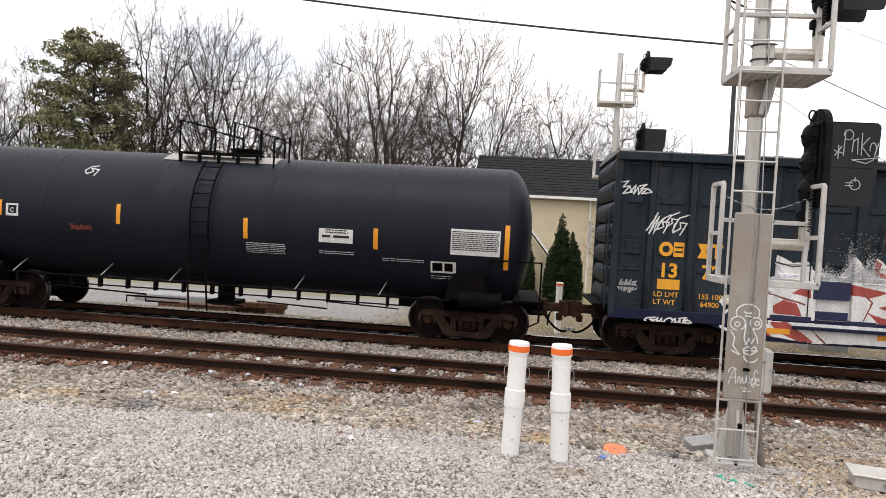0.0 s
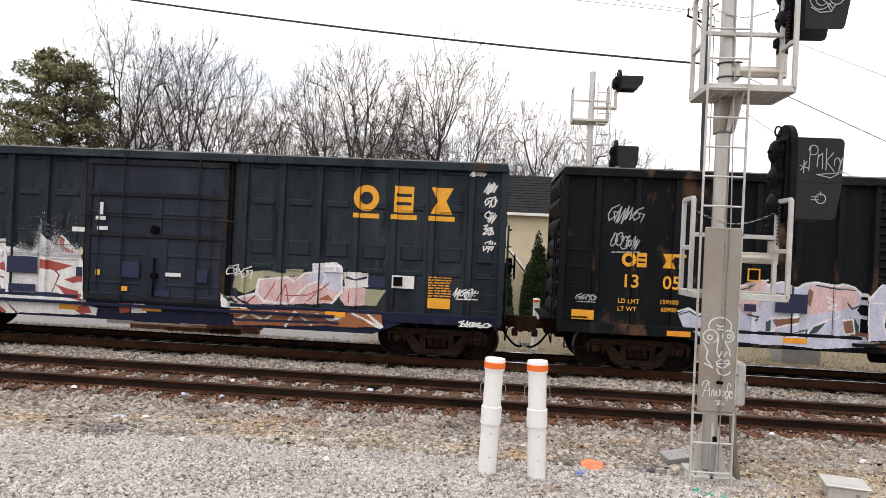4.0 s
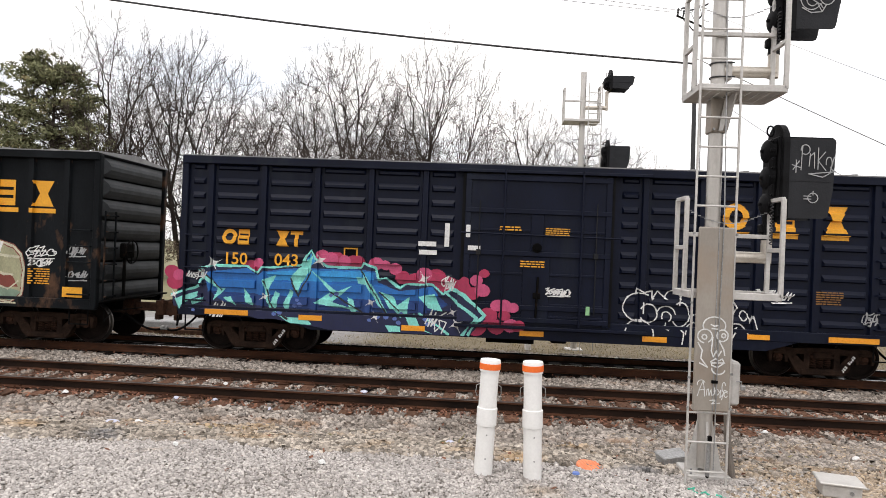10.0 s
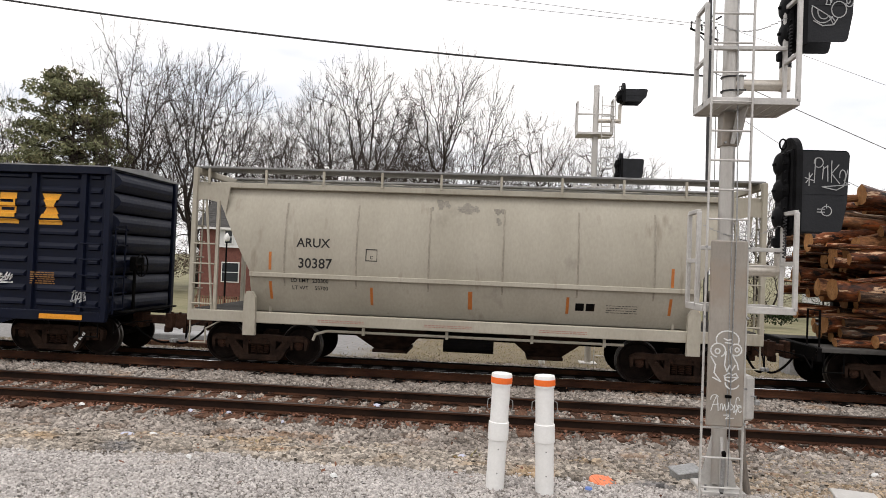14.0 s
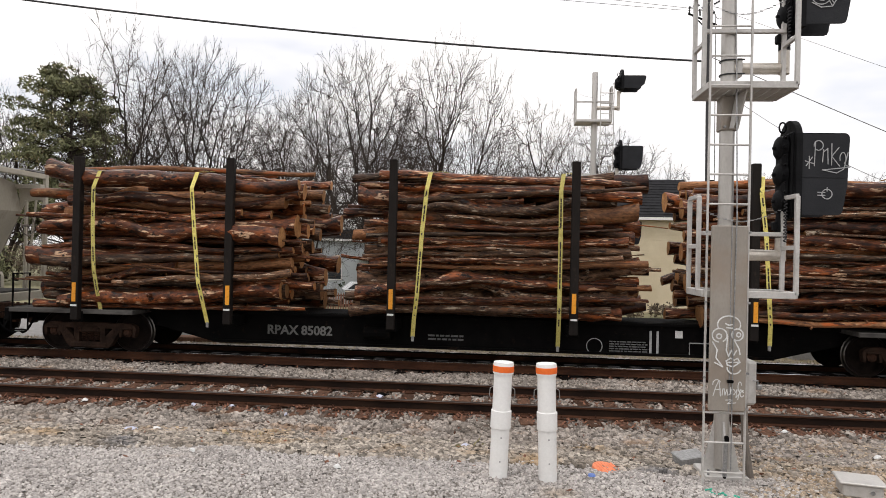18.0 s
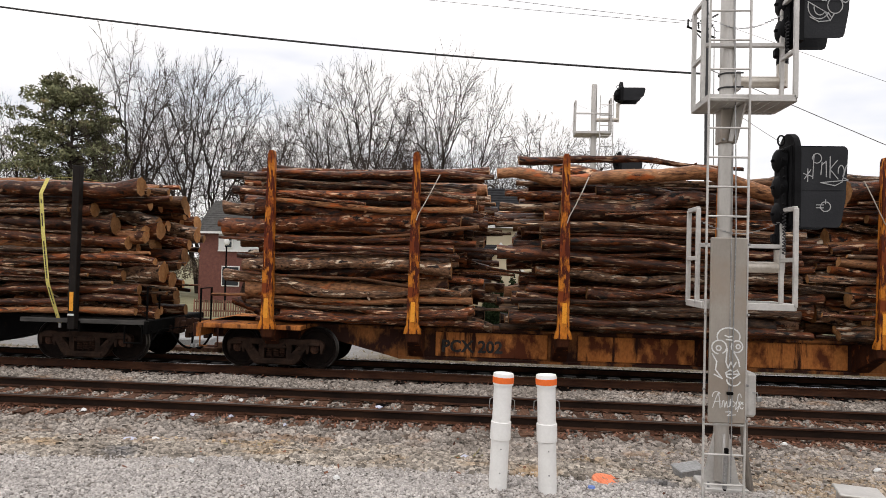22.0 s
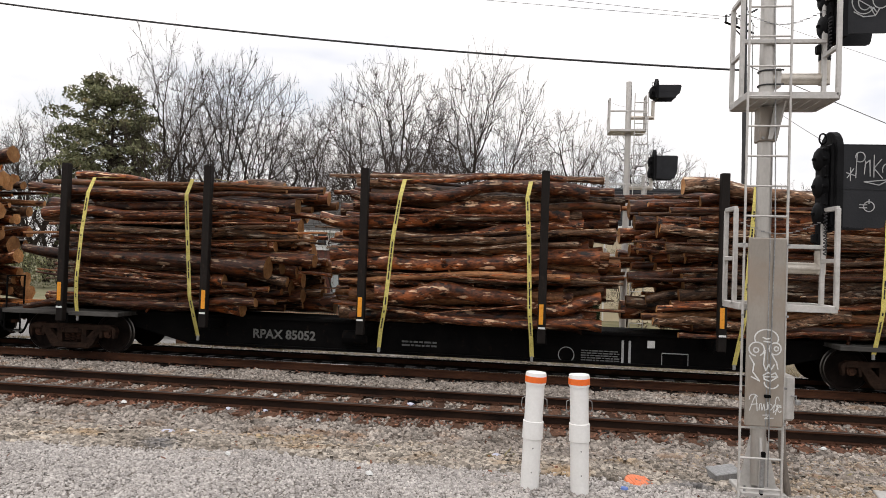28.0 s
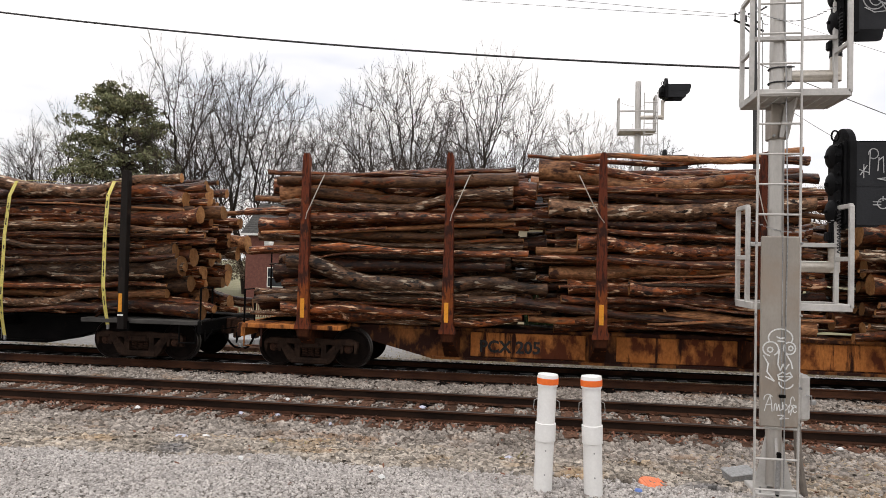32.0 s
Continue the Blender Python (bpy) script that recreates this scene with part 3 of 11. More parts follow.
def ground_material():
    ma = bpy.data.materials.new("ground_gravel_and_grass")
    ma.use_nodes = True
    nd, ln = ma.node_tree.nodes, ma.node_tree.links
    bsdf = nd["Principled BSDF"]
    tc = nd.new("ShaderNodeTexCoord")
    sep = nd.new("ShaderNodeSeparateXYZ")
    ln.new(tc.outputs["Object"], sep.inputs[0])

    def ns(scale, det=6.0):
        n = nd.new("ShaderNodeTexNoise")
        n.inputs["Scale"].default_value, n.inputs["Detail"].default_value = scale, det
        ln.new(tc.outputs["Object"], n.inputs["Vector"])
        return n.outputs[0]

    def ramp(src, a, b, ca, cb):
        r = nd.new("ShaderNodeValToRGB")
        r.color_ramp.elements[0].position, r.color_ramp.elements[1].position = a, b
        r.color_ramp.elements[0].color, r.color_ramp.elements[1].color = (*ca, 1), (*cb, 1)
        ln.new(src, r.inputs[0])
        return r.outputs[0]

    def mth(op, a, b):
        m = nd.new("ShaderNodeMath")
        m.operation = op
        for s, v in zip(m.inputs, (a, b)):
            if hasattr(v, "links"):
                ln.new(v, s)
            else:
                s.default_value = v
        return m.outputs[0]

    def mix(f, a, b):
        m = nd.new("ShaderNodeMix")
        m.data_type = "RGBA"
        ln.new(f, m.inputs[0])
        ln.new(a, m.inputs[6])
        ln.new(b, m.inputs[7])
        return m.outputs[2]

    def step(axis, at, width, wob):
        """0 before, 1 after a wavy line across the axis."""
        v = mth("ADD", sep.outputs[axis], mth("MULTIPLY", mth("SUBTRACT", ns(0.5), 0.5), wob))
        return mth("MULTIPLY", mth("ADD", mth("DIVIDE", mth("SUBTRACT", v, at), width), 0.5), 1.0)

    def clampd(v):
        m = nd.new("ShaderNodeClamp")
        ln.new(v, m.inputs[0])
        return m.outputs[0]

    # gravel, ballast and mixed are darkened to paint shade between the loose stones
    gravel = ramp(ns(26), 0.3, 0.7, (0.085, 0.072, 0.060), (0.19, 0.168, 0.145))
    ballast = ramp(ns(16), 0.3, 0.7, (0.050, 0.032, 0.022), (0.125, 0.092, 0.070))
    # near-black bed: the train's shade painted in over oil-stained ballast
    shaded_soot = ramp(ns(14), 0.3, 0.7, (0.003, 0.0024, 0.002), (0.011, 0.0085, 0.007))
    grass = ramp(ns(3.5), 0.3, 0.7, (0.205, 0.162, 0.105), (0.125, 0.105, 0.062))
    lot = ramp(ns(6), 0.3, 0.7, (0.17, 0.163, 0.155), (0.27, 0.26, 0.25))
    lawn = ramp(ns(0.8), 0.3, 0.7, (0.14, 0.14, 0.066), (0.23, 0.20, 0.115))
    mixed = ramp(ns(16), 0.3, 0.7, (0.05, 0.036, 0.024), (0.13, 0.102, 0.075))
    col = mix(clampd(step(1, -4.3, 0.5, 1.2)), gravel, mixed)
    col = mix(clampd(step(1, -3.0, 0.9, 2.0)), col, ballast)
    # where that shade is painted: the strip beneath the cars
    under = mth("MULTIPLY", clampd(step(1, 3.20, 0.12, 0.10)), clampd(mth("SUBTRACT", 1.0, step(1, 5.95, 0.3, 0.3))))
    col = mix(under, col, shaded_soot)
    col = mix(clampd(step(1, 6.4, 0.5, 1.0)), col, grass)
    lotmask = mth("MULTIPLY", clampd(step(1, 7.6, 0.4, 1.6)), clampd(mth("SUBTRACT", 1.0, step(0, -3.6, 1.6, 3.0))))
    col = mix(lotmask, col, lot)
    col = mix(clampd(step(1, 17.0, 3.0, 4.0)), col, lawn)
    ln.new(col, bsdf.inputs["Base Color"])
    bsdf.inputs["Roughness"].default_value = 0.95
    bp = nd.new("ShaderNodeBump")
    bp.inputs["Strength"].default_value, bp.inputs["Distance"].default_value = 0.6, 0.03
    ln.new(ns(30), bp.inputs["Height"])
    ln.new(bp.outputs[0], bsdf.inputs["Normal"])
    return ma


M_GROUND = ground_material()

# ---- ground and tracks ----
def ground_z(x, y):
    """Height of the ground sheet: gravel yard, ballast beds of two tracks, verge and gardens."""
    ys = [-400, -14, -8, -5.2, -4.2, -3.3, -2.4, -1.6, -0.7, 0.7, 1.5, 2.1, 2.9, 5.2, 6.2, 7.2, 10, 22, 60, 1500]
    zs = [0.35, 0.35, 0.30, 0.18, 0.10, -0.04, -0.16, -0.20, -0.215, -0.215, -0.19, -0.17, -0.215, -0.215, -0.24, -0.36, -0.42, -0.95, -1.0, -1.0]
    z = np.interp(y, ys, zs)
    near = np.clip((16 - np.hypot(x, y)) / 10, 0, 1)
    z = z + near * (0.022 * np.sin(x * 1.7 + 0.6 * y) * np.cos(y * 2.3 - 0.4 * x) + 0.014 * np.sin(4.1 * x + 1.3) * np.sin(3.7 * y + 0.4 * x))
    return z


def build_ground():
    xs = np.concatenate([[-1500, -700, -400, -250, -160, -110, -80, -60, -45, -35, -28], np.arange(-22, 22.01, 0.3), [28, 35, 45, 60, 80, 110, 160, 250, 400, 700, 1500]])
    ys = np.concatenate([[-400, -200, -100, -50, -30, -20, -14, -11], np.arange(-9, 8.01, 0.15), np.arange(9, 40, 1.5), [45, 55, 70, 100, 160, 300, 700, 1500]])
    gx, gy = np.meshgrid(xs, ys, indexing="ij")
    gz = ground_z(gx, gy)
    nx, ny = gx.shape
    vs = np.stack([gx.ravel(), gy.ravel(), gz.ravel()], 1)
    idx = np.arange(nx * ny).reshape(nx, ny)
    fs = np.stack([idx[:-1, :-1].ravel(), idx[1:, :-1].ravel(), idx[1:, 1:].ravel(), idx[:-1, 1:].ravel()], 1)
    me = bpy.data.meshes.new("ground")
    me.from_pydata(vs.tolist(), [], fs.tolist())
    me.polygons.foreach_set("use_smooth", [True] * len(me.polygons))
    me.materials.append(M_GROUND)
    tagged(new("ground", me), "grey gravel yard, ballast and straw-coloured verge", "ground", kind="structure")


build_ground()


def rail_prism(y):
    """Cross-section of a flat-bottom rail, head at z = 0."""
    g = Geo()
    prof = [(-0.075, -0.175), (0.075, -0.175), (0.075, -0.163), (0.012, -0.145), (0.010, -0.045), (0.036, -0.036), (0.037, -0.008), (0.028, 0.0),
            (-0.028, 0.0), (-0.037, -0.008), (-0.036, -0.036), (-0.010, -0.045), (-0.012, -0.145), (-0.075, -0.163)]
    g.prism([(y + a, b) for a, b in prof], "x", -260, 260)
    n = len(prof)
    g.m = [1 if i in (6, 7, 8) else 2 if i in (3, 4, 10, 11) else 0 for i in range(n)] + [0, 0]
    return g


def build_track(name, yc, label, xs):
    tr = thing(name, (0, 0, 0), label, "railway track", kind="structure")
    for s in (-1, 1):
        part("rail", rail_prism(yc + s * 0.754), [M_RAIL if yc < 1 or s < 0 else M_RAIL_SHADED, M_RAILTOP if yc < 1 else M_RAILBRIGHT, M_RAILWEB if yc < 1 else M_RAIL], tr)
    rnd = random.Random(name)
    shapes = []
    for k in range(5):
        g = Geo().box(-0.115, -1.3, -0.18, 0.115, 1.3, 0.0, 0.015)
        g.v = [(x + rnd.uniform(-0.012, 0.012), y + rnd.uniform(-0.03, 0.03), z + rnd.uniform(-0.01, 0.005)) for x, y, z in g.v]
        shapes.append(g.mesh("tie", M_TIE if yc < 1 else M_TIE_SHADED))
    plate = Geo().box(-0.09, -0.16, 0, 0.09, 0.16, 0.02, 0.004).mesh("tie_plate", M_RAIL)
    spike = Geo().box(-0.012, -0.02, 0, 0.012, 0.02, 0.045, 0.004).mesh("rail_spike", M_RAIL)
    for x in xs:
        x = x + rnd.uniform(-0.03, 0.03)
        t = part("tie", rnd.choice(shapes), None, tr, at=pose(x, yc + rnd.uniform(-0.05, 0.05), -0.183 + rnd.uniform(-0.012, 0.006), 0, 0, rnd.uniform(-1.2, 1.2)))
        if abs(x) < 9 and yc < 1:
            for s in (-1, 1):
                part("tie_plate", plate, None, t, at=(0, s * 0.754, 0.0))
                part("rail_spike", spike, None, t, at=(0.05, s * 0.754 - 0.085, 0.01))
    return tr


build_track("near_track", 0.0, "rusty empty railway track on weathered wooden ties", [i * 0.52 for i in range(-58, 54)])
build_track("far_track", TRACK_Y, "railway track that carries the freight train", [i * 0.52 for i in range(-58, 54)])

# ---- train: shared running gear ----
R_WHEEL = 0.457


def wheelset_mesh():
    g = Geo()
    for s in (-1, 1):
        # wheel disc with flange, dished web and hub
        prof = [(0.0, -0.80), (0.10, -0.80), (0.11, -0.76), (0.12, -0.735), (0.37, -0.745), (0.40, -0.81), (0.44, -0.815), (R_WHEEL, -0.80), (R_WHEEL + 0.002, -0.72),
                (R_WHEEL + 0.025, -0.705), (R_WHEEL + 0.022, -0.685), (0.40, -0.685), (0.37, -0.70), (0.12, -0.70), (0.10, -0.64), (0.085, -0.62)]
        g.lathe([(r, t * -s) for r, t in prof], (0, 0, 0), "y", 28)
        g.cyl((0, s * 0.80, 0), (0, s * 0.98, 0), 0.085, n=12)
        # bearing end cap with three bolts
        g.cyl((0, s * 0.93, 0), (0, s * 1.045, 0), 0.105, 0.10, n=16)
        g.cyl((0, s * 1.045, 0), (0, s * 1.06, 0), 0.07, 0.06, n=12)
        for k in range(3):
            a = k * 2.0944
            g.cyl((0.058 * math.cos(a), s * 1.055, 0.058 * math.sin(a)), (0.058 * math.cos(a), s * 1.085, 0.058 * math.sin(a)), 0.016, n=6)
    g.cyl((0, -0.66, 0), (0, 0.66, 0), 0.085, 0.085, n=12)
    me = g.mesh("wheelset", [M_WHEEL, M_TREAD, M_RUSTCAST], True)
    mi = []
    for p in me.polygons:
        c = p.center
        mi.append(1 if (abs(math.hypot(c.x, c.z) - R_WHEEL) < 0.012 and 0.71 < abs(c.y) < 0.81) else 2 if abs(c.y) > 0.92 else 0)
    me.polygons.foreach_set("material_index", mi)
    return me


def sideframe_mesh():
    """Cast side frame in the plane y = 0, axles at x = +-0.88: top chord, arched jaws, raking arms, columns and spring seat."""
    g = Geo()
    d = 0.075
    g.prism([(-1.10, 0.50), (-1.08, 0.60), (-0.98, 0.66), (-0.80, 0.675), (-0.56, 0.655), (-0.36, 0.675), (0.36, 0.675), (0.56, 0.655), (0.80, 0.675), (0.98, 0.66), (1.08, 0.60), (1.10, 0.50),
             (1.04, 0.50), (1.00, 0.555), (0.76, 0.555), (0.70, 0.53), (0.50, 0.545), (-0.50, 0.545), (-0.70, 0.53), (-0.76, 0.555), (-1.00, 0.555), (-1.04, 0.50)], "y", -d, d)
    for s in (-1, 1):
        g.prism([(s * 0.76, 0.57), (s * 0.58, 0.57), (s * 0.36, 0.34), (s * 0.30, 0.13), (s * 0.44, 0.11), (s * 0.54, 0.20)], "y", -d - 0.012, d + 0.012)     # raking arm
        g.prism([(s * 0.37, 0.60), (s * 0.25, 0.60), (s * 0.25, 0.20), (s * 0.37, 0.20)], "y", -d, d)                          # column
        g.prism([(s * 1.10, 0.56), (s * 1.02, 0.58), (s * 1.02, 0.36), (s * 1.07, 0.36)], "y", -d, d)                         # pedestal jaws
        g.prism([(s * 0.78, 0.58), (s * 0.69, 0.58), (s * 0.70, 0.36), (s * 0.75, 0.36)], "y", -d, d)
        g.box(s * 0.88 - 0.135, -0.11, 0.53, s * 0.88 + 0.135, 0.11, 0.60, 0.02)                                              # bearing adapter
        g.box(s * 0.55 - 0.05, -d - 0.03, 0.43, s * 0.55 + 0.05, -d, 0.50, 0.01)                                              # cast lug
    g.box(-0.44, -0.115, 0.10, 0.44, 0.115, 0.235, 0.03)                                                                      # spring seat
    g.box(-0.25, -d - 0.025, 0.455, 0.25, d + 0.025, 0.53, 0.02)                                                              # bolster end
    return g.mesh("sideframe", M_TRUCK)


def spring_mesh():
    g = Geo()
    pts = []
    for i in range(45):
        t = i / 44
        a = t * 2 * math.pi * 5
        pts.append((0.058 * math.cos(a), 0.058 * math.sin(a), 0.25 + 0.20 * t))
    g.tube(pts, 0.013, 4)
    return g.mesh("coil_spring", M_RUSTCAST)


def bolster_mesh():
    g = Geo()
    g.box(-0.21, -1.12, 0.45, 0.21, 1.12, 0.60, 0.03)
    g.box(-0.36, -0.88, 0.22, 0.36, 0.88, 0.46, 0.02)      # box added behind the springs to block light showing through
    g.cyl((0, 0, 0.58), (0, 0, 0.72), 0.28, n=16)
    for s in (-1, 1):
        g.box(s * 0.45 - 0.04, -0.75, 0.30, s * 0.45 + 0.04, 0.75, 0.40, 0.01)       # brake beams
        for y in (-0.76, 0.76):
            g.box(s * 0.41 - 0.035, y - 0.05, 0.25, s * 0.41 + 0.035, y + 0.05, 0.52, 0.01)
    return g.mesh("truck", M_TRUCK)


ME_WHEELSET, ME_FRAME, ME_SPRING, ME_BOLSTER = wheelset_mesh(), sideframe_mesh(), spring_mesh(), bolster_mesh()
ME_STENCIL = Geo().box(-0.021, -0.004, -0.032, 0.016, 0.0, 0.032).mesh("stencil_mark", M_WHITE_P)
WHEELS = []      # (wheelset, x in its truck, phase)


def add_truck(car, x, base=1.76, stencil=False):
    t = part("truck", ME_BOLSTER, None, car, "grimy brown cast-steel bogie", at=(x, 0, 0))
    for s in (-1, 1):
        sf = part("sideframe", ME_FRAME, None, t, at=(0, s * 1.01, 0))
        if stencil and s < 0:
            for k in range(9):      # number painted up the raking arm, as bars
                if k != 4:
                    part("stencil_mark", ME_STENCIL, None, sf, at=pose(0.40 + 0.031 * k, -0.089, 0.17 + 0.043 * k, 0, -54, 0))
        for x in (-0.15, 0.0, 0.15):
            part("coil_spring", ME_SPRING, None, t, at=(x, s * 1.01, 0))
        w = part("wheelset", ME_WHEELSET, None, t, at=(s * base / 2, 0, R_WHEEL))
        WHEELS.append((w, s * base / 2, x * 1.3))
    return t


JOINTS = (1.365, 17.555, 34.37, 51.36, 65.0, 87.465, 107.825, 130.23)      # where two cars meet, along the train


def add_coupler(car, x, s, z=0.80):
    """Draft gear, knuckle, air hose and uncoupling lever at the end x; s = which way it points."""
    here = next(cx for ob, cx in TRAIN if ob is car) + x
    reach = min(abs(j - here) for j in JOINTS)
    reach = reach if reach < 1.2 else 0.6
    g = Geo()
    g.box(x - s * 0.5, -0.19, z - 0.20, x + s * 0.10, 0.19, z + 0.18, 0.02)
    g.box(x, -0.085, z - 0.10, x + s * (reach - 0.18), 0.085, z + 0.10, 0.025)
    part("coupler", g, M_RUSTCAST, car, "rust-brown cast knuckle coupler")
    k = Geo()
    e = x + s * reach
    k.prism([(e - s * 0.26, -0.13), (e - s * 0.05, -0.20), (e + s * 0.05, -0.06), (e - s * 0.04, 0.03), (e, 0.17), (e - s * 0.24, 0.18)], "z", z - 0.17, z + 0.16)
    k.box(e - s * 0.30, -0.10, z - 0.30, e - s * 0.16, 0.10, z - 0.14, 0.02)
    k.cyl((e - s * 0.10, -0.12, z - 0.20), (e - s * 0.10, -0.12, z + 0.20), 0.035, n=10)
    part("knuckle", k, M_RUSTCAST, car)
    hose = []
    for i in range(15):
        t = i / 14
        hose.append((x + s * (0.02 + (reach - 0.02) * t), -0.40 + 0.22 * t, z - 0.12 - 0.40 * math.sin(math.pi / 2 * min(1, t * 1.25)) ** 0.9 + 0.05 * max(0, t - 0.8) * 5 * t))
    ho = part("air_hose", Geo().tube(hose, 0.026, 7), M_BLACK, car, "sagging black rubber air hose")
    part("gladhand", Geo().box(e - s * 0.10, -0.23, hose[-1][2] - 0.05, e, -0.13, hose[-1][2] + 0.05, 0.02), M_STEEL, ho)
    part("angle_cock", Geo().cyl((x - s * 0.25, -0.40, z - 0.10), (x + s * 0.06, -0.40, z - 0.12), 0.035, n=8).box(x - s * 0.02, -0.45, z - 0.09, x + s * 0.04, -0.36, z + 0.02, 0.01), M_TRUCK, car)
    lever = [(x + s * 0.05, -1.35, z - 0.02), (x + s * 0.05, -1.35, z - 0.25), (x + s * 0.10, -1.1, z - 0.02), (x + s * 0.30, -0.15, z - 0.02)]
    part("cut_lever", Geo().tube(lever, 0.014, 6), M_BLACK, car)


def add_ladder(car, x, y, z0, z1, n, w=0.42, mats=None, facing="y", name="ladder", r=0.013, stiles=True):
    """Grab-iron ladder; each rung is a part. facing y: on a side; x: on an end."""
    mats = mats or M_BLACK
    holder = None
    if stiles:
        g = Geo()
        for s in (-1, 1):
            if facing == "y":
                g.box(x + s * w / 2 - 0.02, y - 0.01, z0 - 0.1, x + s * w / 2 + 0.02, y + 0.02, z1 + 0.1, 0.004)
            else:
                g.box(x - 0.015, y + s * w / 2 - 0.02, z0 - 0.1, x + 0.015, y + s * w / 2 + 0.02, z1 + 0.1, 0.004)
        holder = part(name, g, mats, car)
    me = Geo()
    d = 0.07
    if facing == "y":
        me.tube([(-w / 2, d, 0), (-w / 2, 0, 0), (w / 2, 0, 0), (w / 2, d, 0)], r, 6)
    else:
        me.tube([(d, -w / 2, 0), (0, -w / 2, 0), (0, w / 2, 0), (d, w / 2, 0)], r, 6)
    rung = me.mesh("rung", mats)
    for i in range(n):
        z = z0 + (z1 - z0) * i / max(1, n - 1)
        part("rung", rung, None, holder or car, at=(x, y - (0.02 if facing == "y" else 0), z))


def side_rect(car, name, x0, z0, x1, z1, mats, skin, label="", depth=0.008):
    g = Geo()
    g.box(x0, 0, z0, x1, depth, z1)
    ob_y = min(skin(x0 + (x1 - x0) * k / 4, (z0 + z1) / 2) for k in range(5))
    g.v = [(x, y - depth - 0.003 + ob_y, z) for x, y, z in g.v]
    return part(name, g, mats, car, label)


# ---- painted shapes on car sides, laid on the ribs ----
def raster(name, x0, x1, z0, z1, cell, paint, mats, parent, skin, off=0.006, label=""):
    """Paint as a thin sheet of small cells that follows the side's relief; paint(X, Z) gives the colour's number or -1."""
    nx, nz = int((x1 - x0) / cell), int((z1 - z0) / cell)
    xs, zs = x0 + np.arange(nx + 1) * cell, z0 + np.arange(nz + 1) * cell
    cx, cz = np.meshgrid(xs[:-1] + cell / 2, zs[:-1] + cell / 2, indexing="ij")
    k = paint(cx, cz)
    if skin in FEET:      # nothing below the car's lower edge
        fa, fb, fz = FEET[skin]
        k = np.where(cz > np.interp(cx, [fa - 0.7, fa, fb, fb + 0.7], [0.80, fz, fz, 0.80]), k, -1)
    vx, vz = np.meshgrid(xs, zs, indexing="ij")
    vy = skin(vx, vz) - off
    idx = np.arange((nx + 1) * (nz + 1)).reshape(nx + 1, nz + 1)
    fs = np.stack([idx[:-1, :-1], idx[1:, :-1], idx[1:, 1:], idx[:-1, 1:]], -1)[k >= 0]
    used, inv = np.unique(fs, return_inverse=True)
    vs = np.stack([vx.ravel(), vy.ravel(), vz.ravel()], 1)[used]
    me = bpy.data.meshes.new(name)
    me.from_pydata(vs.tolist(), [], inv.reshape(-1, 4).tolist())
    for m in mats:
        me.materials.append(m)
    me.polygons.foreach_set("material_index", k[k >= 0].astype(np.int32))
    me.update()
    ob = part(name, me, None, parent, label)
    return ob


def wobble(seed, size):
    """A smooth random field over x and z, about -1 to 1."""
    r = np.random.RandomState(seed)
    ks = [(r.normal(0, 1, 2) * (0.6 + 1.5 * r.rand()) / size, r.rand() * 6.28) for _ in range(9)]
    return lambda x, z: sum(np.sin(k[0] * x + k[1] * z + p) for k, p in ks) / 4.0


def stroke_distance(x, z, segs):
    d = np.full(x.shape, 9.0)
    for ax, az, bx, bz in segs:
        ux, uz = bx - ax, bz - az
        t = np.clip(((x - ax) * ux + (z - az) * uz) / (ux * ux + uz * uz + 1e-9), 0, 1)
        d = np.minimum(d, np.hypot(x - ax - t * ux, z - az - t * uz))
    return d


def scribble(rnd, x, z, w, h, n):
    """A fast tangle of slanted loops, hooks and spikes with a tail; no letters."""
    out = []
    step = w / n
    slant = rnd.uniform(0.15, 0.45)
    for i in range(n):
        cx = x + i * step * 0.92
        hh = h * rnd.uniform(0.30, 0.52)
        zc = z + h * rnd.uniform(-0.12, 0.12)
        kind = rnd.randrange(4)
        if kind == 0:
            pts = [(0.0, -0.6), (0.3, 1.0), (0.42, -0.9), (0.75, 0.7), (0.85, -1.0), (1.25, 0.4)]
        elif kind == 1:
            k = rnd.uniform(0.7, 1.2)
            pts = [(0.55 + 0.5 * k * math.cos(0.62 * a) + 0.03 * a, math.sin(0.62 * a) * (1 - 0.04 * a)) for a in range(14)]
        elif kind == 2:
            pts = [(-0.2, 0.7), (0.5, 1.0), (0.1, 0.1), (0.7, 0.3), (0.2, -0.9), (1.1, -0.5), (0.7, 0.2)]
        else:
            pts = [(1.0, 0.9), (0.3, 0.5), (0.05, -0.2), (0.4, -0.9), (0.9, -0.4), (0.5, 0.15), (1.3, 0.1), (1.2, -1.2)]
        pts = [(cx + step * (u + rnd.uniform(-0.08, 0.08)) + slant * hh * v, zc + hh * (v + rnd.uniform(-0.1, 0.1))) for u, v in pts]
        out += [(*a, *b) for a, b in zip(pts, pts[1:])]
    if n > 2 and rnd.random() < 0.5:
        out.append((x + 0.1 * w, z - h * 0.56, x + w, z - h * 0.50))
    return out


def colour(name, c, rough=0.55):
    return material("spray_" + name, tuple(v * 0.82 for v in c), tuple(min(1, v * 1.1) for v in c), 5, (1, 1, 0.5), rough, 0, 0.03, 40, grain=0.2)


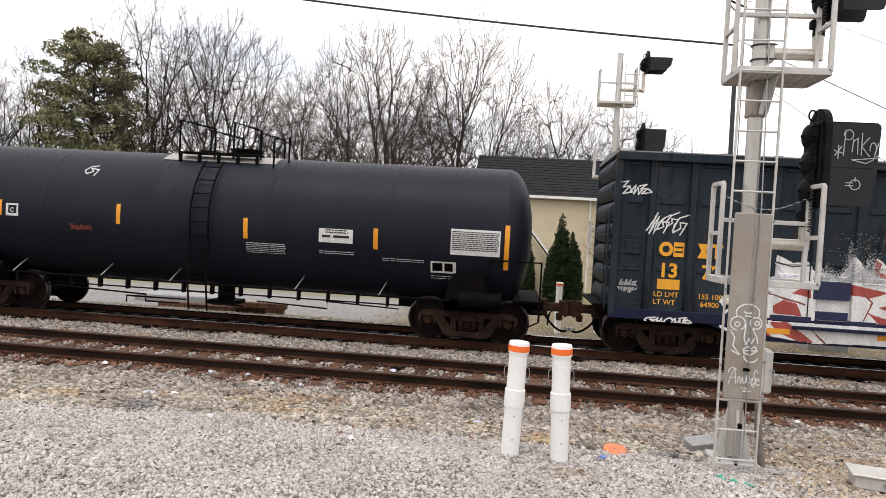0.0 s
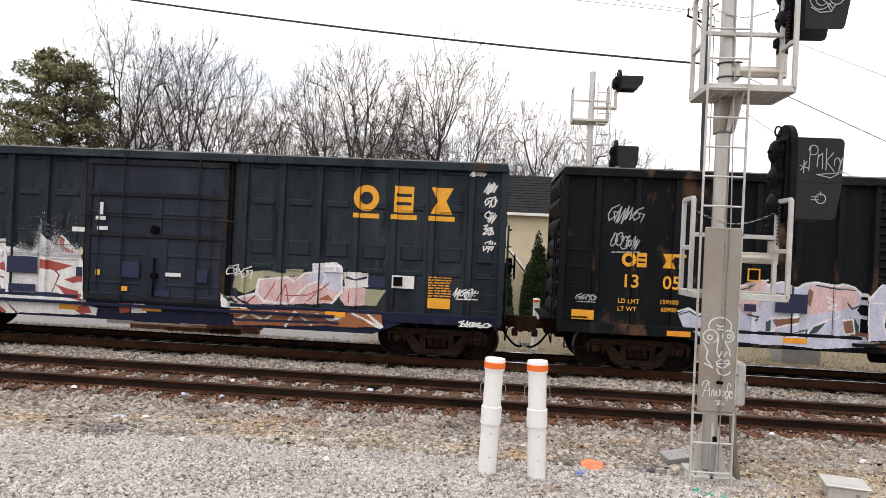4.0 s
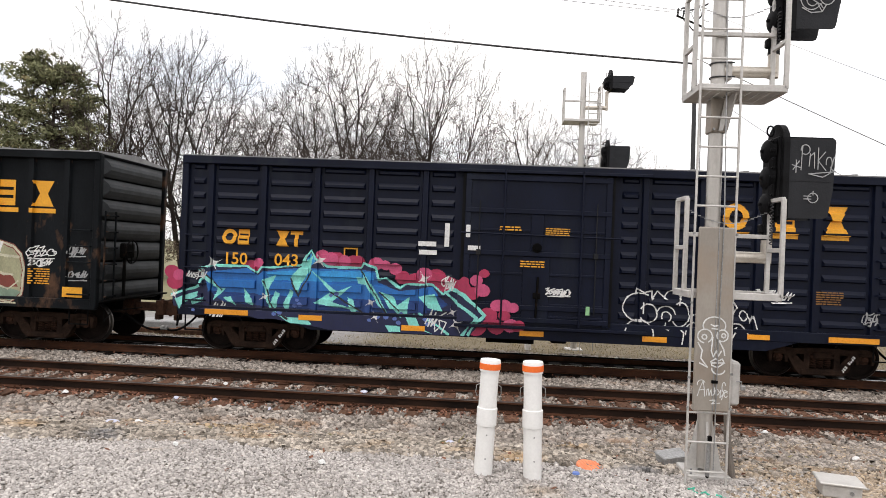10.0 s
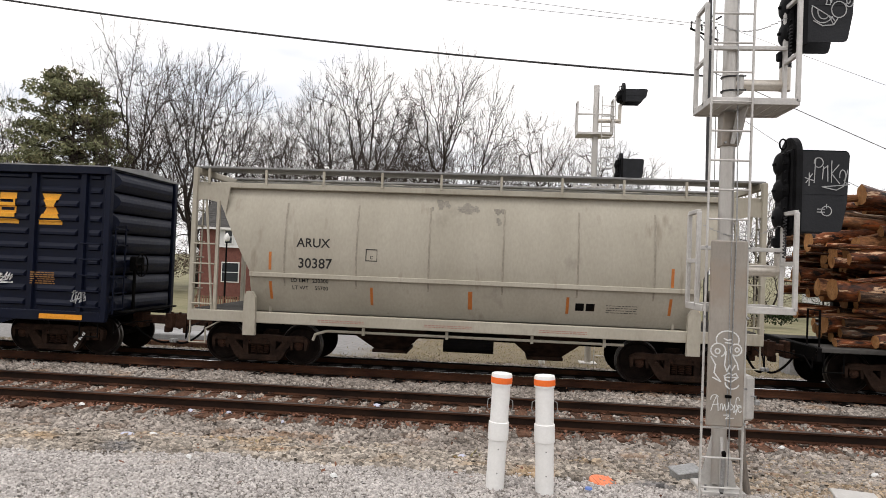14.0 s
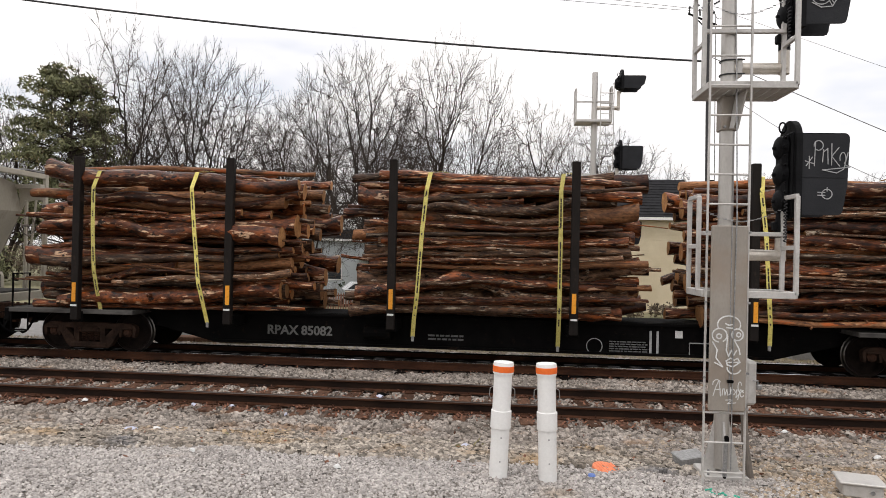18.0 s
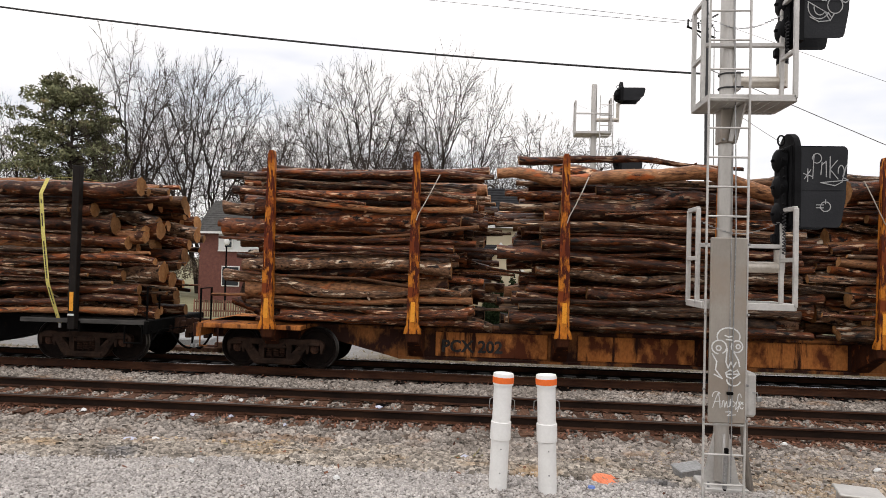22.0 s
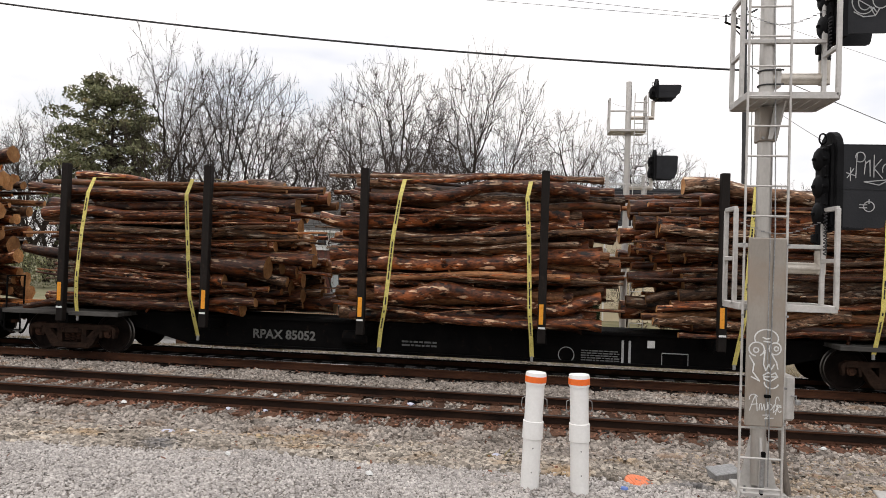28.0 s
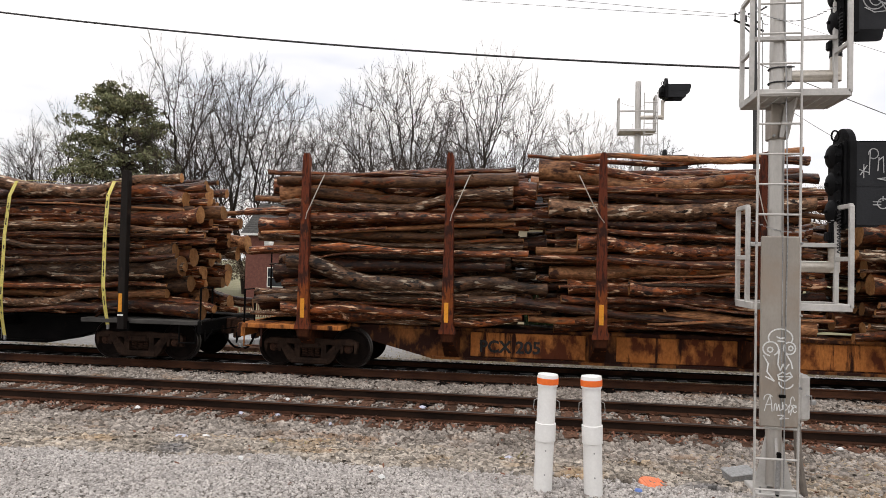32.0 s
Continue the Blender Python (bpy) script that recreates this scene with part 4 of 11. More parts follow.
S_WHITE, S_CREAM, S_RED = colour("white", (0.72, 0.71, 0.69)), colour("cream", (0.55, 0.52, 0.38)), colour("red", (0.36, 0.06, 0.045))
S_LILAC, S_PINK, S_MAGENTA = colour("lilac", (0.52, 0.53, 0.64)), colour("pale_pink", (0.64, 0.44, 0.43)), colour("magenta", (0.36, 0.022, 0.075))
S_BLUE, S_NAVY, S_CYAN = colour("blue", (0.010, 0.125, 0.40)), colour("navy", (0.006, 0.010, 0.05)), colour("cyan", (0.22, 0.66, 0.58))
S_GREENB = colour("deep_green", (0.022, 0.06, 0.048))
S_RUST, S_DEEP, S_SKY = colour("rust_brown", (0.30, 0.10, 0.035)), colour("deep_blue", (0.007, 0.04, 0.17)), colour("bright_blue", (0.025, 0.28, 0.62))
S_DOT, S_PINKR, S_BRICK = colour("pale_blue", (0.10, 0.16, 0.42)), colour("rose", (0.50, 0.07, 0.17)), colour("brick_red", (0.20, 0.045, 0.03))
S_GREEN, S_OLIVE, S_BLACK, S_BROWN = colour("grey_green", (0.20, 0.28, 0.20)), colour("olive", (0.34, 0.33, 0.20)), colour("black", (0.015, 0.016, 0.02)), colour("brown", (0.22, 0.10, 0.06))


class Painting:
    """Spray-painted areas and strokes, one over the next, on a car side; points are x along the train and z."""

    def __init__(self):
        self.layers, self.mats, self.reach = [], [], []

    def put(self, mats, kind, size, text):
        v = [float(t) for t in text.split()]
        pts = list(zip(v[::2], v[1::2]))
        if mats not in self.mats:
            self.mats.append(mats)
        self.layers.append((self.mats.index(mats), kind, size, pts))
        self.reach += [(x + d, z + d) for x, z in pts for d in (-size, size)]

    def area(self, mats, text):
        self.put(mats, "area", 0.0, text)

    def stroke(self, mats, width, text):
        self.put(mats, "stroke", width, text)

    def dots(self, mats, r, text):
        self.put(mats, "dots", r, text)

    def stars(self, mats, r, text):
        self.put(mats, "stars", r, text)

    def lay(self, car, name, c, skin, label, cell=0.0125):
        wob, wob2 = wobble(len(self.layers), 0.22), wobble(len(self.layers) + 7, 0.18)

        def paint(x, z):
            k = np.full(x.shape, -1)
            X, Z = x + c + 0.010 * wob(x, z), z + 0.010 * wob2(x, z)
            for m, kind, size, pts in self.layers:
                if kind == "area":
                    on = np.zeros(x.shape, bool)
                    for (ax, az), (bx, bz) in zip(pts, pts[1:] + pts[:1]):
                        if az != bz:
                            on ^= ((Z < az) != (Z < bz)) & (X < ax + (Z - az) * (bx - ax) / (bz - az))
                elif kind == "stroke":
                    on = stroke_distance(X, Z, [(*p, *q) for p, q in zip(pts, pts[1:])]) < size * (0.85 + 0.3 * wob2(x, z))
                else:
                    on = np.zeros(x.shape, bool)
                    for i, (px, pz) in enumerate(pts):
                        if kind == "dots":
                            on |= np.hypot(X - px, (Z - pz) * 1.15) < size * (0.8 + 0.4 * ((i * 7) % 5) / 5)
                        else:
                            u, v = np.abs((x + c - px) + 0.5 * (z - pz)), np.abs((z - pz) - 0.5 * (x + c - px))
                            on |= u ** 0.36 + v ** 0.36 < (size * 1.15) ** 0.36
                k[on] = m
            return k

        xs, zs = [p[0] - c for p in self.reach], [p[1] for p in self.reach]
        return raster(name, min(xs) - 0.05, max(xs) + 0.05, min(zs) - 0.05, max(zs) + 0.05, cell, paint, self.mats, car, skin, label=label)


def tag(car, seed, x, z, w, h, n, mats, skin, width=0.016, cell=0.009, label=""):
    rnd = random.Random(seed)
    segs = scribble(rnd, x, z, w, h, n)

    def paint(a, b):
        return np.where(stroke_distance(a, b, segs) < width, 0, -1)

    return raster("spray_tag", x - 0.1, x + w + 0.15, z - h * 0.62, z + h * 0.62, cell, paint, [mats], car, skin, 0.009, label)


def bubble(car, x0, x1, z0, z1, mats, skin):
    """Hollow bubble letters with a small face, drawn as arcs in a box."""
    arcs = [(0.13, 0.655, 0.127, 0.26, 60, 275), (0.195, 0.55, 0.067, 0.17, -150, 150), (0.128, 0.17, 0.107, 0.26, -20, 180), (0.376, 0.83, 0.06, 0.155, 0, 180), (0.51, 0.76, 0.085, 0.22, -75, 190), (0.33, 0.5, 0.035, 0.09, -60, 200),
            (0.33, 0.53, 0.07, 0.16, 10, 170), (0.436, 0.55, 0.065, 0.22, -100, 120), (0.557, 0.20, 0.085, 0.22, -10, 180), (0.70, 0.62, 0.028, 0.13, 150, 390), (0.755, 0.62, 0.028, 0.13, 150, 390), (0.715, 0.36, 0.042, 0.11, 180, 360), (0.85, 0.20, 0.085, 0.23, -10, 130), (0.90, 0.58, 0.025, 0.09, 40, 330)]
    lines = [[(0.10, 0.90), (0.10, 1.0), (0.16, 0.92), (0.22, 0.96), (0.22, 0.80), (0.26, 0.96), (0.33, 0.82)], [(0.61, 0.72), (0.62, 0.94), (0.68, 0.84), (0.785, 0.96), (0.85, 0.72), (0.80, 0.44)],
             [(0.155, 0.55), (0.155, 0.74)], [(0.33, 0.38), (0.325, 0.30), (0.345, 0.26)], [(0.38, 0.42), (0.46, 0.22), (0.45, 0.02)], [(0.71, 0.22), (0.71, 0.0)], [(0.80, 0.36), (0.83, 0.30), (0.86, 0.36), (0.82, 0.18)], [(0.93, 0.62), (0.95, 0.45), (0.97, 0.58), (1.0, 0.35)]]
    for u, v, ru, rv, p, q in arcs:
        lines.append([(u + ru * math.cos(radians(p + (q - p) * i / 12)), v + rv * math.sin(radians(p + (q - p) * i / 12))) for i in range(13)])
    segs = []
    for ln in lines:
        pts = [(x0 + (x1 - x0) * u, z0 + (z1 - z0) * v) for u, v in ln]
        segs += [(*p, *q) for p, q in zip(pts, pts[1:])]
    return raster("spray_outline_letters", x0 - 0.1, x1 + 0.1, z0 - 0.05, z1 + 0.1, 0.01, lambda x, z: np.where(stroke_distance(x, z, segs) < 0.0135, 0, -1), [mats], car, skin, 0.009, "hollow white outline graffiti letters")


def emblem(car, xs, cz, s, mats, skin, kinds="oex", bar=True):
    """Plain painted shapes in a row, with a bar below each of them."""
    for x, kind in zip(xs, kinds):
        def paint(a, b, kind=kind, x=x):
            u, v = (a - x) / s, (b - cz) / s
            if kind == "o":
                r = np.hypot(u * 1.05, v)
                on = (r < 0.62) & (r > 0.31)
            elif kind == "e":
                on = (np.abs(u) < 0.46) & (np.abs(v) < 0.62) & ~((np.abs(np.abs(v) - 0.2) < 0.07) & (np.abs(u) < 0.34))
            elif kind == "t":
                on = ((np.abs(u) < 0.5) & (v > 0.36) & (v < 0.62)) | ((np.abs(u) < 0.15) & (np.abs(v) < 0.62))
            else:
                on = (np.abs(v) < 0.62) & (np.abs(u) < 0.20 + 0.5 * np.abs(v))
            if bar:
                on = on | ((np.abs(u) < 0.62) & (v < -0.72) & (v > -0.95))
            return np.where(on, 0, -1)

        raster("painted_emblem", x - s * 0.7, x + s * 0.7, cz - s, cz + s * 0.7, s / 40, paint, [mats], car, skin, 0.007, "plain yellow painted shape")


def bars(car, x0, x1, z, n, h, mats, skin, seed=0, gap=2.0):
    """Unreadable lines of small stencilled print, as plain bars."""
    rnd = random.Random(seed)
    g = Geo()
    for i in range(n):
        x = x0
        while x < x1 - h:
            w = rnd.uniform(1.5, 5) * h
            e = min(x1, x + w)
            y = float(np.min(skin(np.array([x, e]), np.array([z - i * h * gap] * 2)))) - 0.005
            g.add([(x, y, z - i * h * gap), (e, y, z - i * h * gap), (e, y, z - i * h * gap + h), (x, y, z - i * h * gap + h)], [(0, 1, 2, 3)])
            x = e + h * 0.7
    ob = part("small_print", g, mats, car, "rows of illegible stencilled print")
    ob["kind"] = "stuff"
    return ob

# ---- box cars ----
TRAIN = []      # things that roll with the train: (thing, x along the train)


def rolling(name, x, label, category, group=""):
    ob = thing(name, (x, TRACK_Y, 0), label, category, group)
    TRAIN.append((ob, x))
    return ob


def corrugated_end(car, x, s, mats, n=7, z0=0.95, z1=4.2, depth=0.11, label=""):
    """Horizontally ribbed end wall: ribs drawn along y, tapered at their ends, and corner posts."""
    g = Geo()
    g.box(x - s * 0.03, -1.44, z0, x, 1.44, z1)
    wall = part("end_wall", g, mats, car, label)
    h = (z1 - z0) / n
    g = Geo()
    rows = [(-0.46, 0.0, 1.40), (-0.30, 0.55, 1.30), (-0.12, 0.95, 1.22), (0.06, 1.0, 1.20), (0.22, 0.80, 1.24), (0.36, 0.40, 1.32), (0.46, 0.0, 1.40)]
    vs = []
    for f, d, w in rows:
        vs += [(x, -1.42, f * h), (x + s * depth * d, -w, f * h), (x + s * depth * d, w, f * h), (x, 1.42, f * h)]
    fs = [(4 * i + k, 4 * i + k + 1, 4 * i + k + 5, 4 * i + k + 4) for i in range(len(rows) - 1) for k in range(3)]
    g.add(vs, fs if s > 0 else [tuple(reversed(q)) for q in fs])
    me = g.mesh("end_rib", mats)
    for i in range(n):
        part("end_rib", me, None, wall, at=(0, 0, z0 + h * (i + 0.5)))


def boxcar(x0, x1, door, style, mats, label, sill_mats, trucks):
    cx, hl = (x0 + x1) / 2, (x1 - x0) / 2
    car = rolling("boxcar", cx, label, "boxcar", "freight cars of the train")
    d0, d1 = door[0] - cx, door[1] - cx
    zb, zt, yp, yo = 0.98, 4.22, -1.475, -1.55
    end_mats = mats
    # posts along the side
    if style == "C":
        left = [-hl + 0.62 + 1.16 * i for i in range(5)]
        right = [hl - 0.62 - 1.16 * i for i in range(5)]
        posts = left + right
    else:
        sp = 0.815
        left = [-hl + 0.74 + sp * i for i in range(7) if -hl + 0.74 + sp * i < d0 - 0.25]
        right = [hl - 0.74 - sp * i for i in range(7) if hl - 0.74 - sp * i > d1 + 0.25]
        posts = left + right
    pw = 0.055

    ribs = []      # (x0, x1, z0, z1, height) raised stampings
    edges = sorted([-hl + 0.08] + left + [d0 - 0.10]) , sorted([d1 + 0.10] + right + [hl - 0.08])
    for row in edges:
        for a, b in zip(row, row[1:]):
            if b - a < 0.3:
                continue
            m = 0.13
            if style == "A":
                for zc, hh in ((4.03, 0.045), (3.28, 0.075), (2.30, 0.16), (1.88, 0.06)):
                    ribs.append((a + m + 0.03, b - m - 0.03, zc - hh, zc + hh, 0.028))
            elif style == "C":
                for i in range(10):
                    zc = 1.22 + i * 0.315
                    ribs.append((a + m, b - m, zc - 0.085, zc + 0.065, 0.055))

    def skin(x, z):
        x, z = np.asarray(x, float), np.asarray(z, float)
        y = np.full(np.broadcast(x, z).shape, yp)
        x, z = np.broadcast_to(x, y.shape), np.broadcast_to(z, y.shape)
        for p in posts:
            y = np.where(np.abs(x - p) < pw + 0.012, yo, y)
        for a, b, c, d, hgt in ribs:
            y = np.where((x > a - 0.005) & (x < b + 0.005) & (z > c - 0.005) & (z < d + 0.005), yp - hgt, y)
        y = np.where((z < zb) | (x < -hl + 0.1) | (x > hl - 0.1), yo - 0.012, y)
        y = np.where((x > d0 - 0.1) & (x < d1 + 0.1) & (z > zb - 0.02), yo - (0.125 if style != "B" else 0.15), y)
        return y if y.shape else float(y)

    FEET[skin] = (trucks[0] - cx + 1.35, trucks[1] - cx - 1.35, {"A": 0.57, "B": 0.74, "C": 0.64}[style])
    # shell, roof, floor
    g = Geo().box(-hl + 0.06, yp, zb - 0.05, hl - 0.06, -yp, zt)
    part("body", g, mats, car)
    g = Geo()
    g.prism([(-1.60, zt + 0.02), (1.60, zt + 0.02), (1.60, zt + 0.06), (0.0, zt + 0.17), (-1.60, zt + 0.06)], "x", -hl, hl)
    roof = part("roof", g, M_ROOFZ, car, "dull galvanised ribbed roof")
    seam = Geo().prism([(-1.58, zt + 0.055), (-1.58, zt + 0.085), (0, zt + 0.20), (1.58, zt + 0.085), (1.58, zt + 0.055), (0, zt + 0.16)], "x", -0.03, 0.03).mesh("roof_seam", M_ROOFZ)
    for i in range(1, 14):
        part("roof_seam", seam, None, roof, at=(-hl + i * 2 * hl / 14, 0, 0))
    for s in (-1, 1):
        g = Geo().box(-hl, s * 1.46, zt - 0.13, hl, s * 1.61, zt + 0.04, 0.012)
        part("top_chord", g, mats, car)
        g = Geo().box(-hl, s * 1.42, zb - 0.16, hl, s * 1.56, zb + 0.06, 0.012)
        part("side_sill", g, sill_mats, car)
        for x in (-hl + 0.05, hl - 0.05):
            part("corner_post", Geo().box(x - 0.07, s * 1.42, zb - 0.1, x + 0.07, s * 1.565, zt, 0.015), mats, car)
        # deep sill between the bogies
        bz = {"A": 0.55, "B": 0.72, "C": 0.62}[style]
        a = trucks[0] - cx + 1.35
        b = trucks[1] - cx - 1.35
        g = Geo().prism([(a - 0.7, 0.84), (a, bz), (b, bz), (b + 0.7, 0.84)], "y", s * 1.50, s * 1.545)
        part("deep_sill", g, sill_mats, car)
    post = Geo()
    post.prism([(-pw - 0.02, yp), (-pw, yo), (pw, yo), (pw + 0.02, yp)], "z", zb + 0.06, zt - 0.13)
    me_post = post.mesh("side_post", mats)
    post2 = Geo()
    post2.prism([(-pw - 0.02, -yp), (-pw, -yo), (pw, -yo), (pw + 0.02, -yp)], "z", zb + 0.06, zt - 0.13)
    me_post2 = post2.mesh("side_post", mats)
    for p in posts:
        part("side_post", me_post, None, car, at=(p, 0, 0))
        part("side_post", me_post2, None, car, at=(p, 0, 0))
    shared = {}
    for a, b, c, d, hgt in ribs:
        key = (round(b - a, 2), round(d - c, 3))
        if key not in shared:
            w, hh, e = key[0] / 2, key[1] / 2, 0.035
            top = hh - (e * 0.7 if style != "C" else 0.075)
            vs = [(-w, 0, -hh), (w, 0, -hh), (w, 0, hh), (-w, 0, hh), (-w + e, -hgt, -hh + e * 0.7), (w - e, -hgt, -hh + e * 0.7), (w - e, -hgt, top), (-w + e, -hgt, top)]
            shared[key] = Geo().convex(vs, [(0, 1, 2, 3), (4, 5, 6, 7), (0, 1, 5, 4), (1, 2, 6, 5), (2, 3, 7, 6), (3, 0, 4, 7)]).mesh("stamped_rib", mats)
        part("stamped_rib", shared[key], None, car, at=((a + b) / 2, yp, (c + d) / 2))
    corrugated_end(car, -hl + 0.06, -1, end_mats, label="ribbed steel end wall")
    corrugated_end(car, hl - 0.06, 1, M_BRIGHT_END if style != "C" else mats, label="ribbed steel end wall")
    # doors
    dw, dy = d1 - d0, yo - 0.075
    dg = Geo()
    if style == "B":
        dg.box(d0, dy + 0.05, zb, d1, yp, zt - 0.14)
        door_ob = part("sliding_door", dg, mats, car, "ribbed black sliding door")
        rib = Geo().prism([(dy + 0.05, -0.055), (dy - 0.02, -0.03), (dy - 0.02, 0.015), (dy + 0.05, 0.06)], "x", -dw / 2 + 0.10, dw / 2 - 0.10).mesh("door_rib", mats)
        for i in range(18):
            part("door_rib", rib, None, door_ob, at=((d0 + d1) / 2, 0, zb + 0.16 + i * 0.168))
        for x in (d0 + 0.05, d1 - 0.05):
            part("door_stile", Geo().box(x - 0.05, dy - 0.035, zb, x + 0.05, dy + 0.06, zt - 0.14, 0.008), mats, door_ob)
    else:
        dg.box(d0, dy, zb - 0.02, d1, yp, zt - 0.16)
        door_mats = M_DOOR_A if style == "A" else mats
        door_ob = part("plug_door", dg, door_mats, car, "dark plug door with locking bars")
        # black strips stand in for the shadow line round the proud door
        for x in (d0 - 0.035, d1 + 0.035):
            part("door_seal", Geo().box(x - 0.034, yo - 0.03, zb - 0.02, x + 0.034, yp, zt - 0.13), M_SIGBLACK, door_ob)
        part("door_seal", Geo().box(d0 - 0.07, yo - 0.03, zt - 0.159, d1 + 0.07, yp, zt - 0.131), M_SIGBLACK, door_ob)
        for x in (d0 + 0.06, d1 - 0.06):
            part("door_stile", Geo().box(x - 0.06, dy - 0.035, zb - 0.02, x + 0.06, dy + 0.03, zt - 0.16, 0.008), M_DOORBAR if style == "A" else mats, door_ob)
        for z in (zb + 0.06, 2.42, 3.30, zt - 0.24) if style == "A" else (zb + 0.06, 1.30, 2.42, 3.30, zt - 0.24):
            part("door_rail", Geo().box(d0, dy - 0.045, z - 0.05, d1, dy + 0.03, z + 0.05, 0.008), M_DOORBAR if style == "A" else mats, door_ob)
        for z in (1.12, 1.37, 2.0, 2.9):
            part("door_rail", Geo().box(d0 + 0.1, dy - 0.02, z - 0.025, d1 - 0.1, dy + 0.03, z + 0.025, 0.006), door_mats, door_ob)
        for x in (d0 + dw * 0.10, d0 + dw * 0.90):
            part("door_hinge", Geo().box(x - 0.05, dy - 0.075, 2.36, x + 0.05, dy - 0.02, 2.48, 0.01).cyl((x, dy - 0.06, 1.2), (x, dy - 0.06, 3.5), 0.013, n=6), M_DOORBAR, door_ob)
        mid = (d0 + d1) / 2
        part("lock_plate", Geo().box(mid - 0.28, dy - 0.025, 1.05, mid + 0.28, dy + 0.03, 2.36, 0.01), door_mats, door_ob)
        part("door_panel", Geo().box(mid - 0.13, dy - 0.03, 2.48, mid + 0.13, dy + 0.03, 3.24, 0.008), door_mats, door_ob)
        for x in (d0 + dw * 0.27, d0 + dw * 0.80):
            part("lock_rod", Geo().cyl((x, dy - 0.07, zb - 0.05), (x, dy - 0.07, zt - 0.05), 0.02, n=8), mats if style == "C" else M_DOORBAR, door_ob)
        part("lock_rod", Geo().cyl((d0 - 0.08, dy - 0.06, 2.82), (d1 + 0.25, dy - 0.06, 2.80), 0.016, n=8), mats if style == "C" else M_DOORBAR, door_ob)
        part("lock_handle", Geo().cyl((mid + 0.02, dy - 0.08, 1.1), (mid + 0.04, dy - 0.09, 1.95), 0.025, n=8).box(mid - 0.05, dy - 0.10, 1.5, mid + 0.1, dy - 0.02, 1.62, 0.01), M_BLACK, door_ob)
        part("lock_gear", Geo().cyl((mid, dy - 0.07, 2.55), (mid, dy, 2.55), 0.10, n=14).cyl((mid, dy - 0.10, 2.55), (mid, dy - 0.06, 2.55), 0.05, n=10), M_BLACK, door_ob)
    for z, e in ((zb - 0.10, 0.10), (zt - 0.10, 0.08)):
        part("door_track", Geo().box(d0 - {"A": 2.2 if e > 0.09 else 1.2, "B": 0.3, "C": 0.15}[style], yo - 0.14, z - 0.03, d1 + {"A": 2.2 * (e > 0.09), "B": 2.4, "C": 0.6}[style] + 0.2, yo, z + 0.03, 0.006), mats if e < 0.09 else sill_mats, car)
    # ladders at both ends of the side and on the end wall
    for s in (-1, 1):
        add_ladder(car, s * (hl - 0.36), yo - 0.05, 1.15, 2.55, 5, 0.48, mats, stiles=False)
        add_ladder(car, s * (hl + 0.08), -1.18, 1.1, 2.9, 6, 0.42, mats, facing="x", stiles=True)
        part("crossover_board", Geo().box(s * hl, -1.2, 1.02, s * (hl + 0.30), 1.2, 1.06, 0.006), M_BLACK, car)
        part("sill_step", Geo().tube([(s * (hl - 0.58), yo + 0.03, 0.86), (s * (hl - 0.58), yo + 0.03, 0.50), (s * (hl - 0.16), yo + 0.03, 0.50), (s * (hl - 0.16), yo + 0.03, 0.86)], 0.016, 6), M_BLACK, car)
        add_coupler(car, s * (hl + 0.05), s)
    part("centre_sill", Geo().box(-hl + 0.1, -0.25, 0.55, hl - 0.1, 0.25, 0.96), M_BLACK, car)
    part("brake_reservoir", Geo().cyl((-0.9, -0.75, 0.60), (0.15, -0.75, 0.60), 0.17, n=16).box(0.5, -1.0, 0.5, 0.85, -0.6, 0.8, 0.03), M_BLACK, car)
    # hand-brake gear on the end wall
    e = hl + 0.06
    rim = [(e + 0.20, -0.55 + 0.27 * math.cos(k * 0.3927), 2.1 + 0.27 * math.sin(k * 0.3927)) for k in range(17)]
    g = Geo().tube(rim, 0.016, 6).cyl((e, -0.55, 2.1), (e + 0.21, -0.55, 2.1), 0.035, n=8)
    for k in range(0, 16, 4):
        g.tube([(e + 0.20, -0.55, 2.1), rim[k]], 0.011, 5)
    part("brake_wheel", g, M_BLACK, car)
    part("brake_housing", Geo().box(e, -0.75, 1.95, e + 0.14, -0.30, 2.30, 0.03).box(e, -0.58, 1.05, e + 0.05, -0.50, 1.95, 0.008), M_BLACK, car)
    part("brake_rod", Geo().cyl((-hl + 3, -0.5, 0.62), (hl - 3, -0.55, 0.66), 0.02, n=6), M_BLACK, car)
    for t in trucks:
        add_truck(car, t - cx, stencil=style == "C")
    return car, skin, cx, hl


